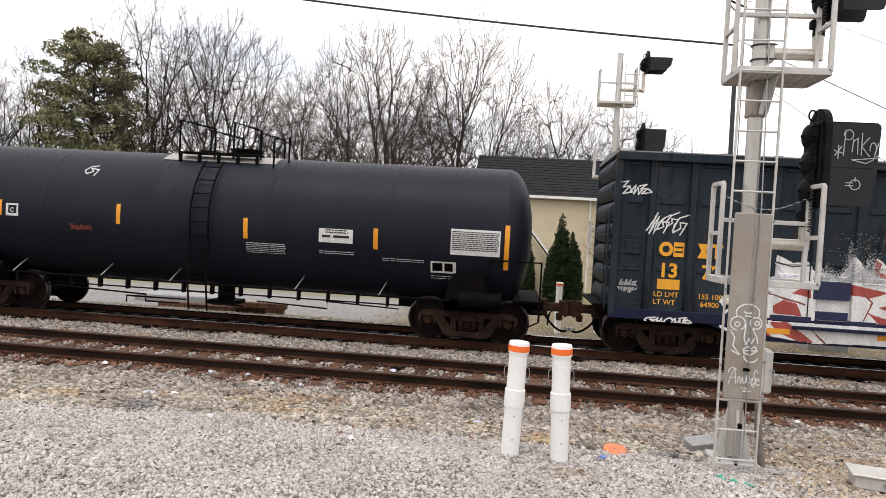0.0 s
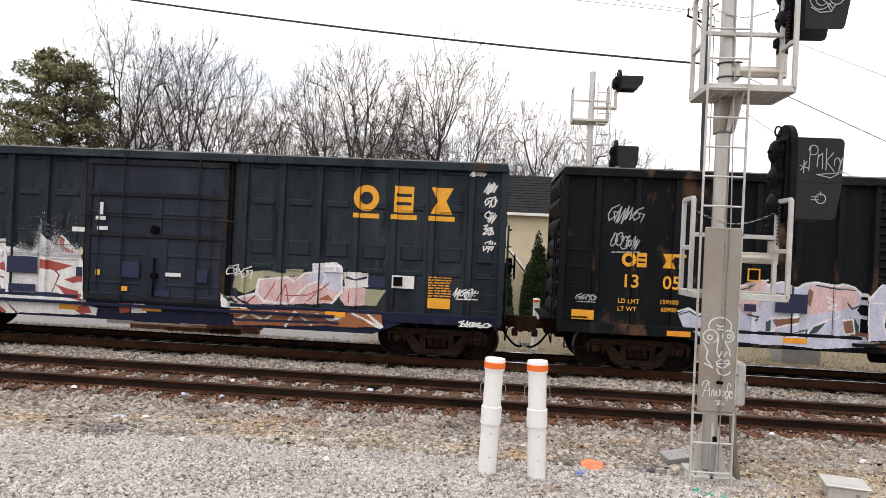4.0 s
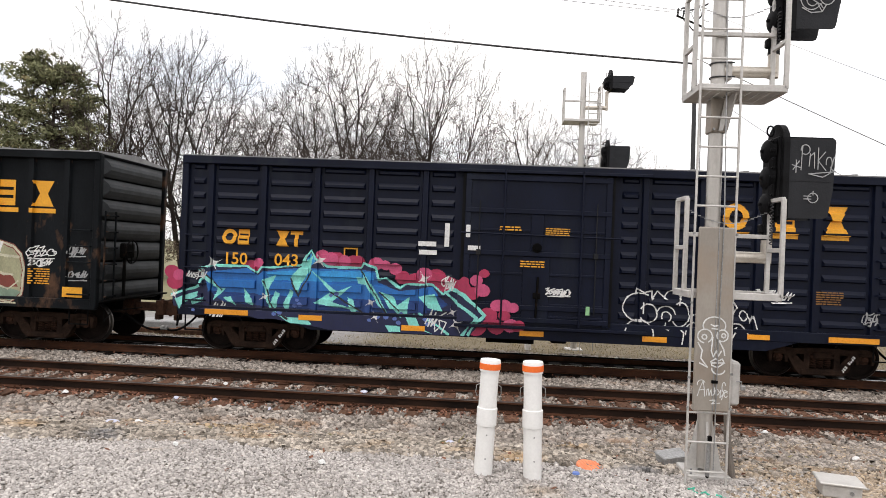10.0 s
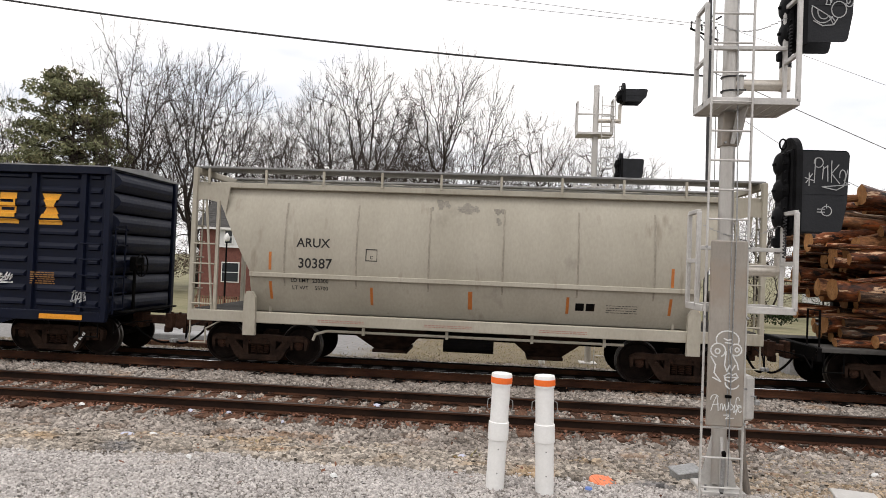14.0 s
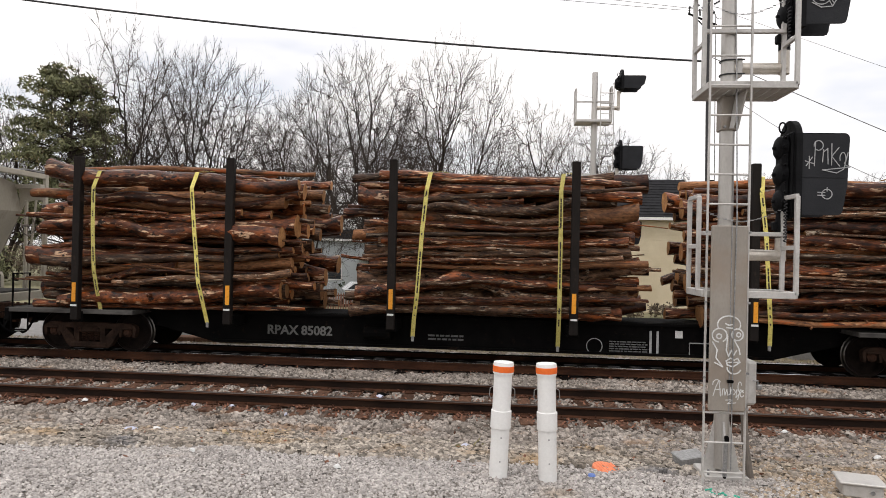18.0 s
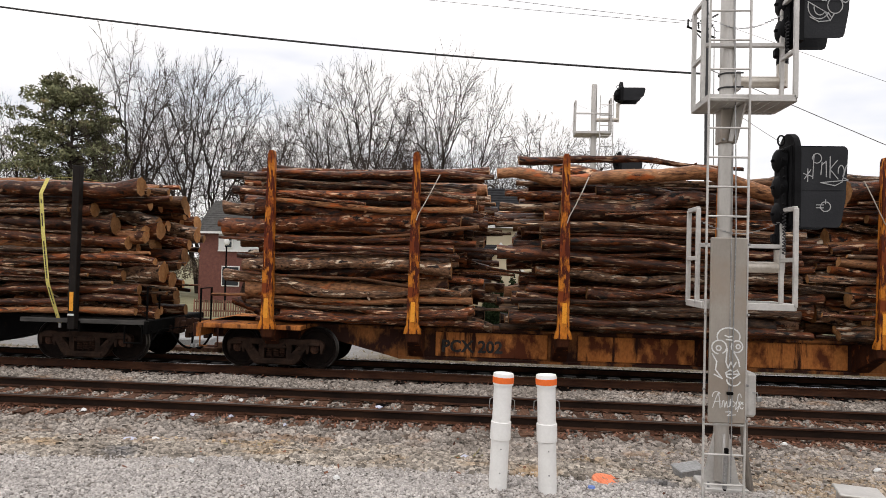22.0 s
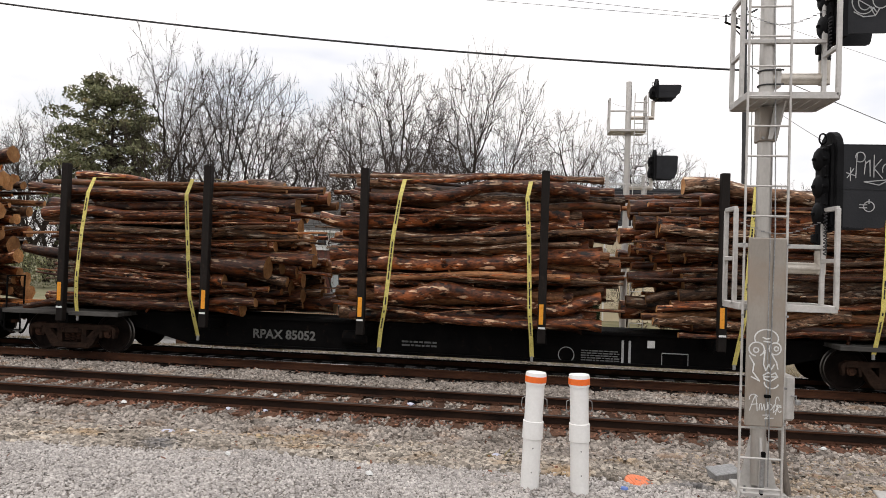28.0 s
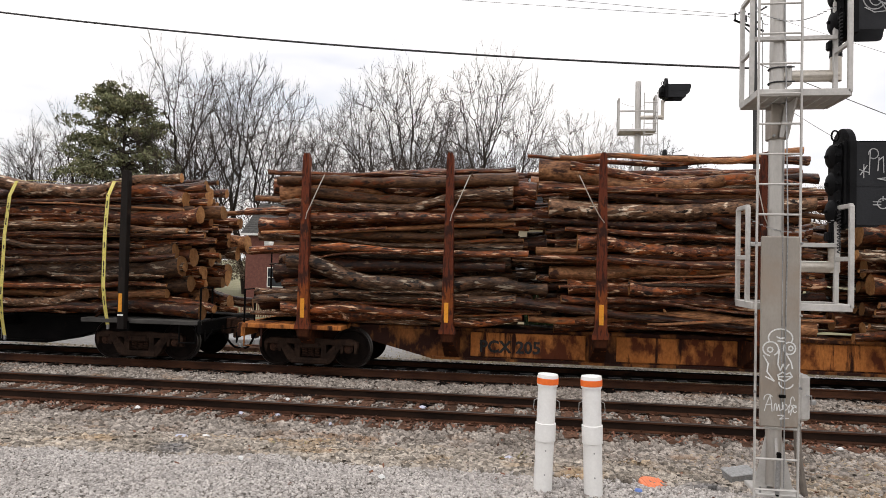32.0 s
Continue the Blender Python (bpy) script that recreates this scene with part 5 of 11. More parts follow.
def build_boxcar_a():
    car, skin, c, hl = boxcar(2.03, 16.97, (7.86, 11.02), "A", M_BOX_A, "dark slate boxcar with plug door, yellow marks and red-white graffiti", M_SILL_BLUE, (3.34, 15.60))
    L = lambda x: x - c
    emblem(car, [L(13.99), L(14.80), L(15.61)], 3.44, 0.45, M_YELLOW, skin)
    emblem(car, [L(3.11), L(3.37), L(3.86), L(4.12)], 2.30, 0.24, M_YELLOW, skin, "oext", False)
    for w, x in (("13", 3.18), ("72", 4.04), ("23", 4.82)):
        lettering("car_number", w, 0.40, L(x), 1.85, 0, M_YELLOW, car, 0.03, skin)
    side_rect(car, "yellow_panel", L(2.98), 1.47, L(3.43), 1.68, M_YELLOW, skin)
    lettering("stencil", "LD LMT", 0.15, L(3.17), 1.36, 0, M_YELLOW, car, 0.01, skin)
    lettering("stencil", "LT WT", 0.15, L(3.14), 1.20, 0, M_YELLOW, car, 0.01, skin)
    lettering("stencil", "155 100", 0.15, L(4.05), 1.36, 0, M_YELLOW, car, 0.01, skin)
    lettering("stencil", "64900", 0.15, L(4.05), 1.20, 0, M_YELLOW, car, 0.01, skin)
    side_rect(car, "yellow_panel", L(15.40), 1.16, L(15.88), 1.38, M_YELLOW, skin)
    bars(car, L(15.40), L(15.88), 1.80, 8, 0.028, M_YELLOW, skin, 3)
    side_rect(car, "placard_frame", L(14.62), 1.55, L(15.10), 1.82, M_WHITE_P, skin)
    side_rect(car, "placard_field", L(14.66), 1.60, L(14.85), 1.79, M_BLACK, skin, depth=0.04)
    side_rect(car, "placard_field", L(14.88), 1.60, L(15.07), 1.79, M_BLACK, skin, depth=0.04)
    for x, z in ((5.40, 0.72), (7.51, 0.72), (9.39, 0.78), (11.35, 0.82), (13.44, 0.87)):
        side_rect(car, "reflector", L(x) - 0.22, z, L(x) + 0.22, z + 0.11, M_ORANGE_R, lambda a, b: -1.565)
    for x, z, w, h in ((8.16, 2.80, 0.10, 0.30), (8.10, 2.72, 0.22, 0.08), (8.14, 2.50, 0.24, 0.08), (9.72, 1.56, 0.34, 0.08), (7.58, 2.44, 0.28, 0.10)):
        side_rect(car, "paper_placard", L(x), z, L(x) + w, z + h, M_WHITE_P, skin)
    for x, z, w, h in ((8.68, 1.50, 0.45, 0.34), (10.35, 1.46, 0.30, 0.28), (9.5, 1.12, 0.32, 0.14)):
        side_rect(car, "navy_patch", L(x), z, L(x) + w, z + h, S_NAVY, skin, depth=0.011)
    for x, z, w, h in ((8.15, 1.52, 0.1, 0.12), (8.75, 1.2, 0.13, 0.1)):
        side_rect(car, "yellow_label", L(x), z, L(x) + w, z + h, M_YELLOW, skin)
    art = Painting()
    art.area(S_WHITE, "4.56 0.82 4.50 1.12 4.66 1.38 5.04 1.58 5.03 1.77 5.29 1.88 5.28 2.15 5.32 2.32 5.61 2.17 5.93 2.21 5.99 2.04 6.24 2.00 6.50 1.92 6.67 2.10 6.78 2.37 6.98 2.18 7.13 2.12 7.22 2.37 7.37 2.26 7.54 2.05 7.75 1.96 7.85 1.80 7.90 0.83 8.16 0.78 8.14 0.63 7.06 0.61 6.07 0.58 5.31 0.65")
    art.area(S_RED, "4.73 0.97 5.01 0.98 5.28 0.65 5.05 0.71")
    art.area(S_RED, "5.22 0.95 5.54 0.99 6.09 0.59 5.84 0.59 5.43 0.73")
    art.area(S_RED, "5.28 1.26 5.49 1.42 5.75 1.35 5.86 1.10 5.33 1.13")
    art.area(S_RED, "5.64 1.55 5.96 1.74 6.01 1.49")
    art.area(S_RED, "6.73 1.81 7.19 1.73 7.52 1.67 7.14 1.55 6.76 1.59")
    art.area(S_RED, "7.19 2.35 7.32 2.25 7.28 2.08 7.53 1.98 7.54 1.90 7.19 2.00")
    art.area(S_RED, "7.32 1.38 7.85 1.53 7.86 1.36 7.54 1.30")
    art.area(S_RED, "7.10 1.25 7.87 1.07 7.78 0.92 7.41 0.99")
    art.area(S_RED, "7.62 0.74 7.91 0.88 8.04 0.67 7.80 0.62")
    art.area(S_RED, "8.64 0.93 8.93 0.94 8.89 0.72 8.67 0.72")
    art.area(S_WHITE, "8.95 0.93 9.22 0.94 9.28 0.74 8.94 0.73")
    art.stroke(S_LILAC, 0.025, "5.03 1.77 5.29 1.88 5.50 1.79 5.98 1.67")
    art.stroke(S_LILAC, 0.025, "5.06 1.57 4.62 1.23 4.54 0.88")
    art.stroke(S_LILAC, 0.02, "5.28 2.15 5.50 1.89 5.37 1.83 5.77 1.92")
    art.stroke(S_GREENB, 0.018, "5.30 2.17 5.61 2.09 5.96 2.13")
    art.stroke(S_GREENB, 0.018, "5.98 2.19 6.31 1.98 6.50 1.90")
    art.stroke(S_GREENB, 0.018, "7.37 2.26 7.55 2.05 7.83 1.94")
    art.stroke(S_BRICK, 0.018, "5.95 0.90 6.32 0.59")
    art.stroke(S_BRICK, 0.018, "7.01 1.63 7.20 1.46 7.04 1.08")
    art.stroke(S_BRICK, 0.018, "5.10 1.77 5.06 1.57")
    art.stroke(S_BRICK, 0.018, "5.07 1.57 5.19 0.92")
    art.stroke(S_BRICK, 0.018, "5.06 1.55 5.90 1.35")
    art.dots(S_CREAM, 0.12, "4.55 1.48 4.38 1.34")
    art.dots(S_CREAM, 0.14, "7.74 2.00")
    art.stroke(S_LILAC, 0.022, "5.05 2.12 5.12 2.07 5.06 2.00 4.99 2.06 5.05 2.12")
    art.stroke(S_WHITE, 0.025, "4.33 1.21 4.26 1.29 4.38 1.36 4.47 1.22 4.35 1.09")
    art.stroke(S_WHITE, 0.03, "4.28 0.80 4.44 0.72 4.57 0.68")
    art.lay(car, "red_white_graffiti", c, skin, "red and white spray-painted lettering with overspray")
    mist = np.random.RandomState(9)
    peak = lambda x: 0.75 * np.exp(-((x - L(6.72)) / 0.12) ** 2) + 0.55 * np.exp(-((x - L(7.10)) / 0.20) ** 2) + 0.28 * np.exp(-((x - L(6.3)) / 0.2) ** 2) + 0.3 * np.exp(-((x - L(7.55)) / 0.15) ** 2)
    raster("white_overspray", L(6.0), L(7.80), 1.85, 3.1, 0.014, lambda x, z: np.where(mist.rand(*x.shape) < np.clip(1.1 - (z - 1.85) / (0.06 + peak(x)), 0.0, 0.9) + 0.035 * (z < 2.85) * np.exp(-((x - L(7.0)) / 0.45) ** 2), 0, -1), [M_GREY_P], car, skin, 0.007, label="faded white overspray and drips")
    for x, z, w, h in ((6.03, 1.47, 0.70, 0.37), (6.09, 1.06, 0.62, 0.17), (5.22, 1.00, 0.80, 0.10), (4.46, 1.00, 0.68, 0.11), (6.70, 0.98, 0.56, 0.09), (7.71, 1.47, 0.14, 0.20)):
        side_rect(car, "navy_patch", L(x), z, L(x) + w, z + h, S_NAVY, skin, depth=0.011)
    art = Painting()
    art.area(S_OLIVE, "11.18 1.68 11.82 1.78 11.89 1.71 11.65 1.39 11.44 1.26 11.13 1.39")
    art.area(S_OLIVE, "12.29 1.82 12.70 1.85 12.64 1.71 12.29 1.67")
    art.area(S_OLIVE, "14.01 1.49 14.49 1.49 14.30 1.15 14.05 1.13")
    art.area(S_OLIVE, "11.77 1.64 12.29 1.67 12.29 1.74 11.84 1.78")
    art.area(S_PINK, "10.96 1.23 11.32 1.18 11.66 1.28 11.71 1.58 12.35 1.66 12.53 1.68 12.87 1.78 12.88 1.96 13.38 2.01 13.51 1.93 13.53 1.41 13.36 1.14 11.39 1.02")
    art.area(S_LILAC, "12.65 1.59 12.87 1.77 12.88 1.96 13.38 2.01 13.51 1.93 13.53 1.41 13.23 1.45 12.99 1.61")
    art.area(S_WHITE, "13.56 1.84 14.09 1.84 14.08 1.56 13.60 1.50")
    art.area(S_PINK, "13.58 1.49 14.03 1.52 14.05 1.13 13.62 1.11 13.50 1.26")
    art.stroke(S_WHITE, 0.03, "11.32 1.18 11.66 1.28 11.71 1.58 12.35 1.66 12.49 1.56 12.71 1.76 13.10 1.82 13.17 1.68 13.01 1.35")
    art.stroke(S_WHITE, 0.03, "12.88 1.96 13.38 2.01 13.51 1.93 13.53 1.41 13.32 1.14")
    art.stroke(S_WHITE, 0.03, "12.92 1.91 13.36 1.95 13.36 1.85 12.95 1.82 12.92 1.91")
    art.stroke(S_WHITE, 0.03, "11.67 1.29 11.83 1.12 12.32 1.10")
    art.stroke(S_WHITE, 0.03, "12.44 1.15 12.77 1.50 13.02 1.61")
    art.stroke(S_WHITE, 0.03, "11.15 1.08 11.33 1.18")
    art.stroke(S_WHITE, 0.03, "13.58 1.50 14.08 1.56")
    art.stroke(S_RED, 0.016, "11.85 1.17 12.09 1.56")
    art.stroke(S_RED, 0.016, "12.31 1.26 12.78 1.29 13.07 1.44")
    art.stroke(S_RED, 0.016, "12.78 1.16 13.25 1.58")
    art.stroke(S_RED, 0.016, "11.45 1.05 11.64 1.23")
    art.stroke(S_RED, 0.016, "12.15 1.15 12.30 1.51 12.38 1.15")
    art.stroke(S_RED, 0.016, "13.69 1.42 13.68 1.18")
    art.area(S_RUST, "13.02 1.19 13.24 1.33 13.38 1.20")
    art.stroke(S_NAVY, 0.03, "13.63 1.72 13.85 1.67 14.04 1.74")
    art.stroke(S_BLACK, 0.03, "11.19 1.36 11.24 1.18 11.51 1.03")
    art.area(S_WHITE, "10.95 1.25 11.15 1.08 11.51 0.99 11.51 0.94 10.99 0.94")
    art.stroke(S_GREENB, 0.03, "11.03 1.20 11.33 0.97")
    art.area(S_RUST, "11.22 0.81 11.54 0.92 13.54 1.02 14.43 1.00 14.46 0.73 13.96 0.67 13.50 0.68 11.23 0.58")
    art.stroke(S_WHITE, 0.028, "11.23 0.68 11.57 0.85 11.90 0.72 12.17 0.91")
    art.stroke(S_WHITE, 0.028, "12.37 0.63 12.56 0.93 12.93 0.69")
    art.stroke(S_WHITE, 0.028, "13.81 0.96 14.42 0.70")
    art.stroke(S_WHITE, 0.028, "14.06 1.02 14.46 0.72")
    art.stroke(S_WHITE, 0.028, "13.03 0.91 13.32 0.81 13.61 0.89")
    art.stroke(S_NAVY, 0.03, "11.23 0.70 12.34 0.72 13.50 0.74")
    art.lay(car, "pink_graffiti", c, skin, "pale pink, white and rust-brown graffiti with olive shadow")
    side_rect(car, "navy_patch", L(14.11), 1.54, L(14.46), 1.77, S_NAVY, skin, depth=0.011)
    for sd, x, z, w, h, n in ((1, 2.15, 3.50, 0.6, 0.3, 3), (2, 2.75, 2.85, 0.72, 0.42, 4), (3, 2.75, 0.84, 1.0, 0.15, 5), (4, 10.99, 1.74, 0.55, 0.26, 3), (5, 15.95, 1.5, 0.5, 0.22, 4), (6, 16.1, 0.86, 0.65, 0.14, 5), (7, 2.2, 1.5, 0.4, 0.3, 4), (8, 16.2, 4.05, 0.3, 0.12, 3)):
        tag(car, sd, L(x), z, w, h, n, M_WHITE_P if sd != 7 else M_GREY_P, skin, 0.013)
    for i in range(5):
        tag(car, 60 + i, L(16.52), 2.55 + i * 0.3, 0.22, 0.26, 2, M_WHITE_P, skin, 0.014)


def build_boxcar_b():
    car, skin, c, hl = boxcar(18.14, 33.44, (24.36, 27.36), "B", M_BOX_B, "black boxcar with rust patches, ribbed sliding door and graffiti", M_BOX_B, (19.92, 32.06))
    L = lambda x: x - c
    emblem(car, [L(30.48), L(31.30), L(32.15)], 3.32, 0.45, M_YELLOW, skin)
    emblem(car, [L(19.56), L(19.82), L(20.38), L(20.61)], 2.39, 0.24, M_YELLOW, skin, "oext", False)
    for w, x in (("13", 19.60), ("05", 20.44), ("86", 21.27)):
        lettering("car_number", w, 0.38, L(x), 1.93, 0, M_YELLOW, car, 0.015, skin)
    for w, x, z in (("LD LMT", 19.58, 1.52), ("LT WT", 19.55, 1.36), ("159100", 20.40, 1.54), ("60900", 20.40, 1.38)):
        lettering("stencil", w, 0.13, L(x), z, 0, M_YELLOW, car, 0.01, skin)
    side_rect(car, "yellow_panel", L(18.42), 1.10, L(18.88), 1.30, M_YELLOW, skin)
    side_rect(car, "yellow_panel", L(32.7), 1.08, L(33.15), 1.30, M_YELLOW, skin)
    side_rect(car, "plate_frame", L(21.95), 2.06, L(22.2), 2.32, M_YELLOW, skin)
    side_rect(car, "plate_field", L(21.98), 2.09, L(22.17), 2.29, M_BLACK, skin, depth=0.012)
    bars(car, L(31.9), L(32.35), 1.65, 7, 0.026, M_YELLOW, skin, 4)
    for x, z in ((20.62, 0.85), (22.94, 0.84), (26.02, 0.80), (28.93, 0.80), (30.95, 0.86)):
        side_rect(car, "reflector", L(x) - 0.24, z, L(x) + 0.24, z + 0.11, M_ORANGE_R, lambda a, b: -1.565)
    art = Painting()
    art.area(S_LILAC, "20.62 1.31 20.83 1.44 21.02 1.33 21.21 1.36 21.45 1.65 21.69 1.91 22.00 1.98 22.08 2.07 22.36 2.09 22.39 2.00 22.67 2.07 22.93 1.96 23.13 2.06 23.35 2.10 23.66 2.05 23.85 2.09 24.09 2.03 24.22 1.93 24.27 1.71 24.17 1.58 24.27 1.47 24.25 1.10 24.32 0.83 23.34 0.75 22.72 0.79 22.04 0.79 21.23 0.79 21.04 0.90 20.72 1.07")
    art.area(S_PINK, "22.08 2.07 22.36 2.09 22.34 1.69 22.08 1.38 21.89 1.43 21.63 1.66 21.71 1.91")
    art.area(S_PINK, "23.18 1.76 23.23 2.03 23.66 2.05 24.16 2.01 24.17 1.65 23.56 1.50 23.19 1.42")
    art.area(S_PINK, "21.45 1.62 21.71 1.90 21.77 1.48 21.53 1.23")
    art.area(S_GREENB, "21.46 1.35 21.58 1.37 21.49 0.80 21.31 0.79")
    art.area(S_GREENB, "23.21 1.01 23.33 1.19 23.57 1.29 23.41 1.07")
    art.area(S_GREENB, "23.96 1.39 24.15 1.40 24.24 1.23 24.20 0.98 23.94 1.11")
    art.area(S_GREENB, "22.38 1.24 22.48 1.29 22.49 1.05 22.39 1.05")
    art.area(S_BROWN, "21.60 1.26 21.77 1.30 21.73 1.04 21.63 1.04")
    art.area(S_BROWN, "22.51 1.29 23.09 1.36 23.03 1.27 22.59 1.15")
    art.area(S_BROWN, "23.91 1.32 24.08 1.35 24.13 1.10 23.97 1.08")
    art.area(S_BROWN, "23.21 1.97 23.30 1.91 23.26 1.59 23.16 1.69")
    art.area(S_BROWN, "24.09 1.10 24.29 1.13 24.29 1.06 24.12 1.03")
    art.stroke(S_WHITE, 0.022, "20.62 1.36 20.83 1.44 21.02 1.33 21.21 1.36 21.62 1.90 22.00 1.98 22.08 2.07 22.39 2.09")
    art.stroke(S_WHITE, 0.022, "22.39 2.00 22.67 2.07 22.93 1.96 23.13 2.06 23.35 2.10 23.72 2.05 23.85 2.09 24.11 2.03 24.26 1.88")
    art.stroke(S_WHITE, 0.022, "21.04 0.90 21.24 0.79 21.46 1.35 21.66 1.37")
    art.stroke(S_WHITE, 0.022, "22.49 1.32 23.10 1.38 23.04 1.26 22.59 1.13 22.49 1.05")
    art.stroke(S_WHITE, 0.022, "23.90 1.35 24.11 1.38 24.15 1.10 23.97 1.06 23.89 1.21")
    art.stroke(S_WHITE, 0.022, "23.19 0.98 23.33 1.21 23.75 1.39 23.87 1.51")
    art.stroke(S_WHITE, 0.022, "23.57 1.80 23.70 1.76 23.60 1.71 23.73 1.66 23.61 1.61 23.73 1.57")
    art.stroke(S_GREENB, 0.018, "20.66 1.30 20.86 1.37 21.04 1.27 21.26 1.33 21.64 1.82 22.01 1.91 22.11 2.00")
    art.stroke(S_GREENB, 0.018, "23.35 2.04 23.74 1.99 24.11 1.97")
    art.stroke(S_GREENB, 0.018, "23.98 1.70 24.07 1.60 24.22 1.66")
    art.stroke(S_GREENB, 0.018, "21.70 1.54 21.85 1.58 21.81 1.41 21.70 1.54")
    art.stroke(S_GREENB, 0.018, "22.02 1.37 22.23 1.34 22.15 1.26")
    art.stroke(S_GREENB, 0.018, "22.72 0.98 23.21 1.12 23.15 0.87")
    art.area(S_LILAC, "24.34 0.99 24.28 1.83 24.52 2.10 24.76 2.10 25.04 1.89 25.23 1.51 25.27 1.03")
    art.area(S_BLACK, "24.58 1.30 24.61 1.58 24.78 1.61 24.94 1.38 24.88 1.06 24.68 1.05")
    art.area(S_LILAC, "24.65 1.30 24.69 1.53 24.79 1.51 24.85 1.35 24.80 1.13 24.70 1.12")
    art.stroke(S_WHITE, 0.02, "24.32 0.99 24.28 1.83 24.52 2.11 24.79 2.13 25.04 1.96 25.30 1.61 25.37 1.27 25.34 1.03")
    art.stroke(S_WHITE, 0.02, "24.76 2.10 25.04 1.86 25.20 1.51 25.26 1.03")
    art.stroke(S_WHITE, 0.02, "24.58 1.30 24.61 1.58 24.78 1.61 24.94 1.38 24.88 1.06 24.68 1.05 24.58 1.30")
    art.stroke(S_WHITE, 0.02, "25.06 1.91 25.32 1.85 25.18 1.72 25.11 1.89")
    art.stroke(S_WHITE, 0.02, "25.33 1.75 25.52 1.52 25.61 1.16")
    art.stroke(S_WHITE, 0.02, "24.32 0.93 25.42 0.97")
    art.stroke(S_WHITE, 0.02, "25.44 1.04 25.75 1.11 25.72 1.01")
    art.stroke(S_WHITE, 0.02, "24.31 1.74 24.56 1.75")
    art.lay(car, "white_graffiti", c, skin, "pale pink and lilac graffiti letters edged in white")
    side_rect(car, "navy_patch", L(22.53), 1.45, L(23.16), 1.84, S_NAVY, skin, depth=0.011)
    side_rect(car, "navy_patch", L(21.91), 1.44, L(22.15), 1.59, S_NAVY, skin, depth=0.011)
    art = Painting()
    art.area(S_OLIVE, "27.38 1.91 27.68 2.04 27.95 2.16 28.32 2.01 28.61 1.95 28.60 2.11 29.48 2.14 29.49 2.02 29.79 2.13 30.88 2.23 31.06 2.27 31.49 2.15 31.67 1.97 31.77 1.62 31.72 1.08 31.54 0.91 31.05 0.96 30.93 1.10 29.96 0.99 28.98 0.95 27.82 0.83 27.69 1.01 27.50 1.11 27.37 1.18 27.55 1.37 27.45 1.67 27.38 1.91")
    art.stroke(S_BRICK, 0.055, "27.38 1.91 27.68 2.04 27.95 2.16 28.32 2.01 28.61 1.95 28.60 2.11 29.48 2.14 29.49 2.02 29.79 2.13 30.88 2.23 31.06 2.27 31.49 2.15 31.67 1.97 31.77 1.62 31.72 1.08 31.54 0.91 31.05 0.96 30.93 1.10 29.96 0.99 28.98 0.95 27.82 0.83 27.69 1.01 27.50 1.11 27.37 1.18 27.55 1.37 27.45 1.67 27.38 1.91")
    art.area(S_GREEN, "27.39 1.18 27.73 1.36 28.60 1.29 29.46 1.27 30.92 1.34 31.72 1.14 31.54 0.94 30.93 1.10 28.98 0.95 27.82 0.85")
    art.area(S_GREEN, "29.46 1.33 29.69 1.53 29.95 1.30 29.71 1.10")
    art.stroke(S_CREAM, 0.03, "27.38 1.91 27.68 2.04 27.95 2.16 28.32 2.01 28.61 1.95 28.60 2.11 29.48 2.14 29.49 2.02 29.79 2.13 30.88 2.23 31.06 2.27 31.49 2.15 31.67 1.97 31.77 1.62 31.72 1.08 31.54 0.91 31.05 0.96 30.93 1.10 29.96 0.99 28.98 0.95 27.82 0.83 27.69 1.01 27.50 1.11 27.37 1.18 27.55 1.37 27.45 1.67 27.38 1.91")
    art.area(S_BLACK, "27.98 1.86 28.33 1.78 28.54 1.59 28.47 1.41 28.22 1.46 28.04 1.67")
    art.area(S_BRICK, "27.55 1.67 27.78 1.46 27.84 1.26 27.64 1.24 27.46 1.28")
    art.area(S_BRICK, "28.17 1.48 28.48 1.41 28.43 1.29 28.28 1.32")
    art.area(S_BRICK, "28.97 1.80 29.11 1.81 29.10 1.64 28.95 1.65")
    art.area(S_BRICK, "29.26 1.66 29.48 1.70 29.51 1.46 29.33 1.45")
    art.area(S_BRICK, "29.06 1.33 29.21 1.29 29.41 1.27 29.25 1.02 29.08 1.06")
    art.area(S_BRICK, "29.74 1.91 29.87 1.90 29.95 1.78 29.81 1.58")
    art.area(S_BRICK, "29.86 1.36 30.09 1.35 30.05 1.18 30.10 1.05 29.98 1.04 29.85 1.27")
    art.area(S_BRICK, "30.23 1.86 30.36 1.80 30.32 1.60 30.14 1.59")
    art.area(S_BRICK, "30.56 1.69 30.77 1.72 30.67 1.47 30.59 1.43")
    art.area(S_BRICK, "31.09 1.64 31.27 1.52 31.51 1.49 31.64 1.24 31.04 1.21 30.98 1.34 31.11 1.45")
    art.area(S_WHITE, "27.77 1.71 27.96 1.78 27.97 1.59 27.82 1.55")
    art.area(S_WHITE, "31.19 1.95 30.94 2.11 31.03 2.19")
    art.area(S_WHITE, "31.19 1.95 31.12 2.24 31.27 2.24")
    art.stroke(S_CREAM, 0.028, "27.98 1.86 28.33 1.78 28.54 1.59 28.48 1.40 28.22 1.46 28.01 1.72 27.98 1.86")
    art.stroke(S_CREAM, 0.028, "28.63 1.94 28.73 1.73 28.73 1.06")
    art.stroke(S_CREAM, 0.028, "28.74 1.85 29.13 1.86 29.14 1.62 28.83 1.58")
    art.stroke(S_CREAM, 0.028, "29.13 2.10 29.21 1.44 29.51 1.43 29.48 1.27 29.09 1.30 29.05 1.06 29.23 1.00")
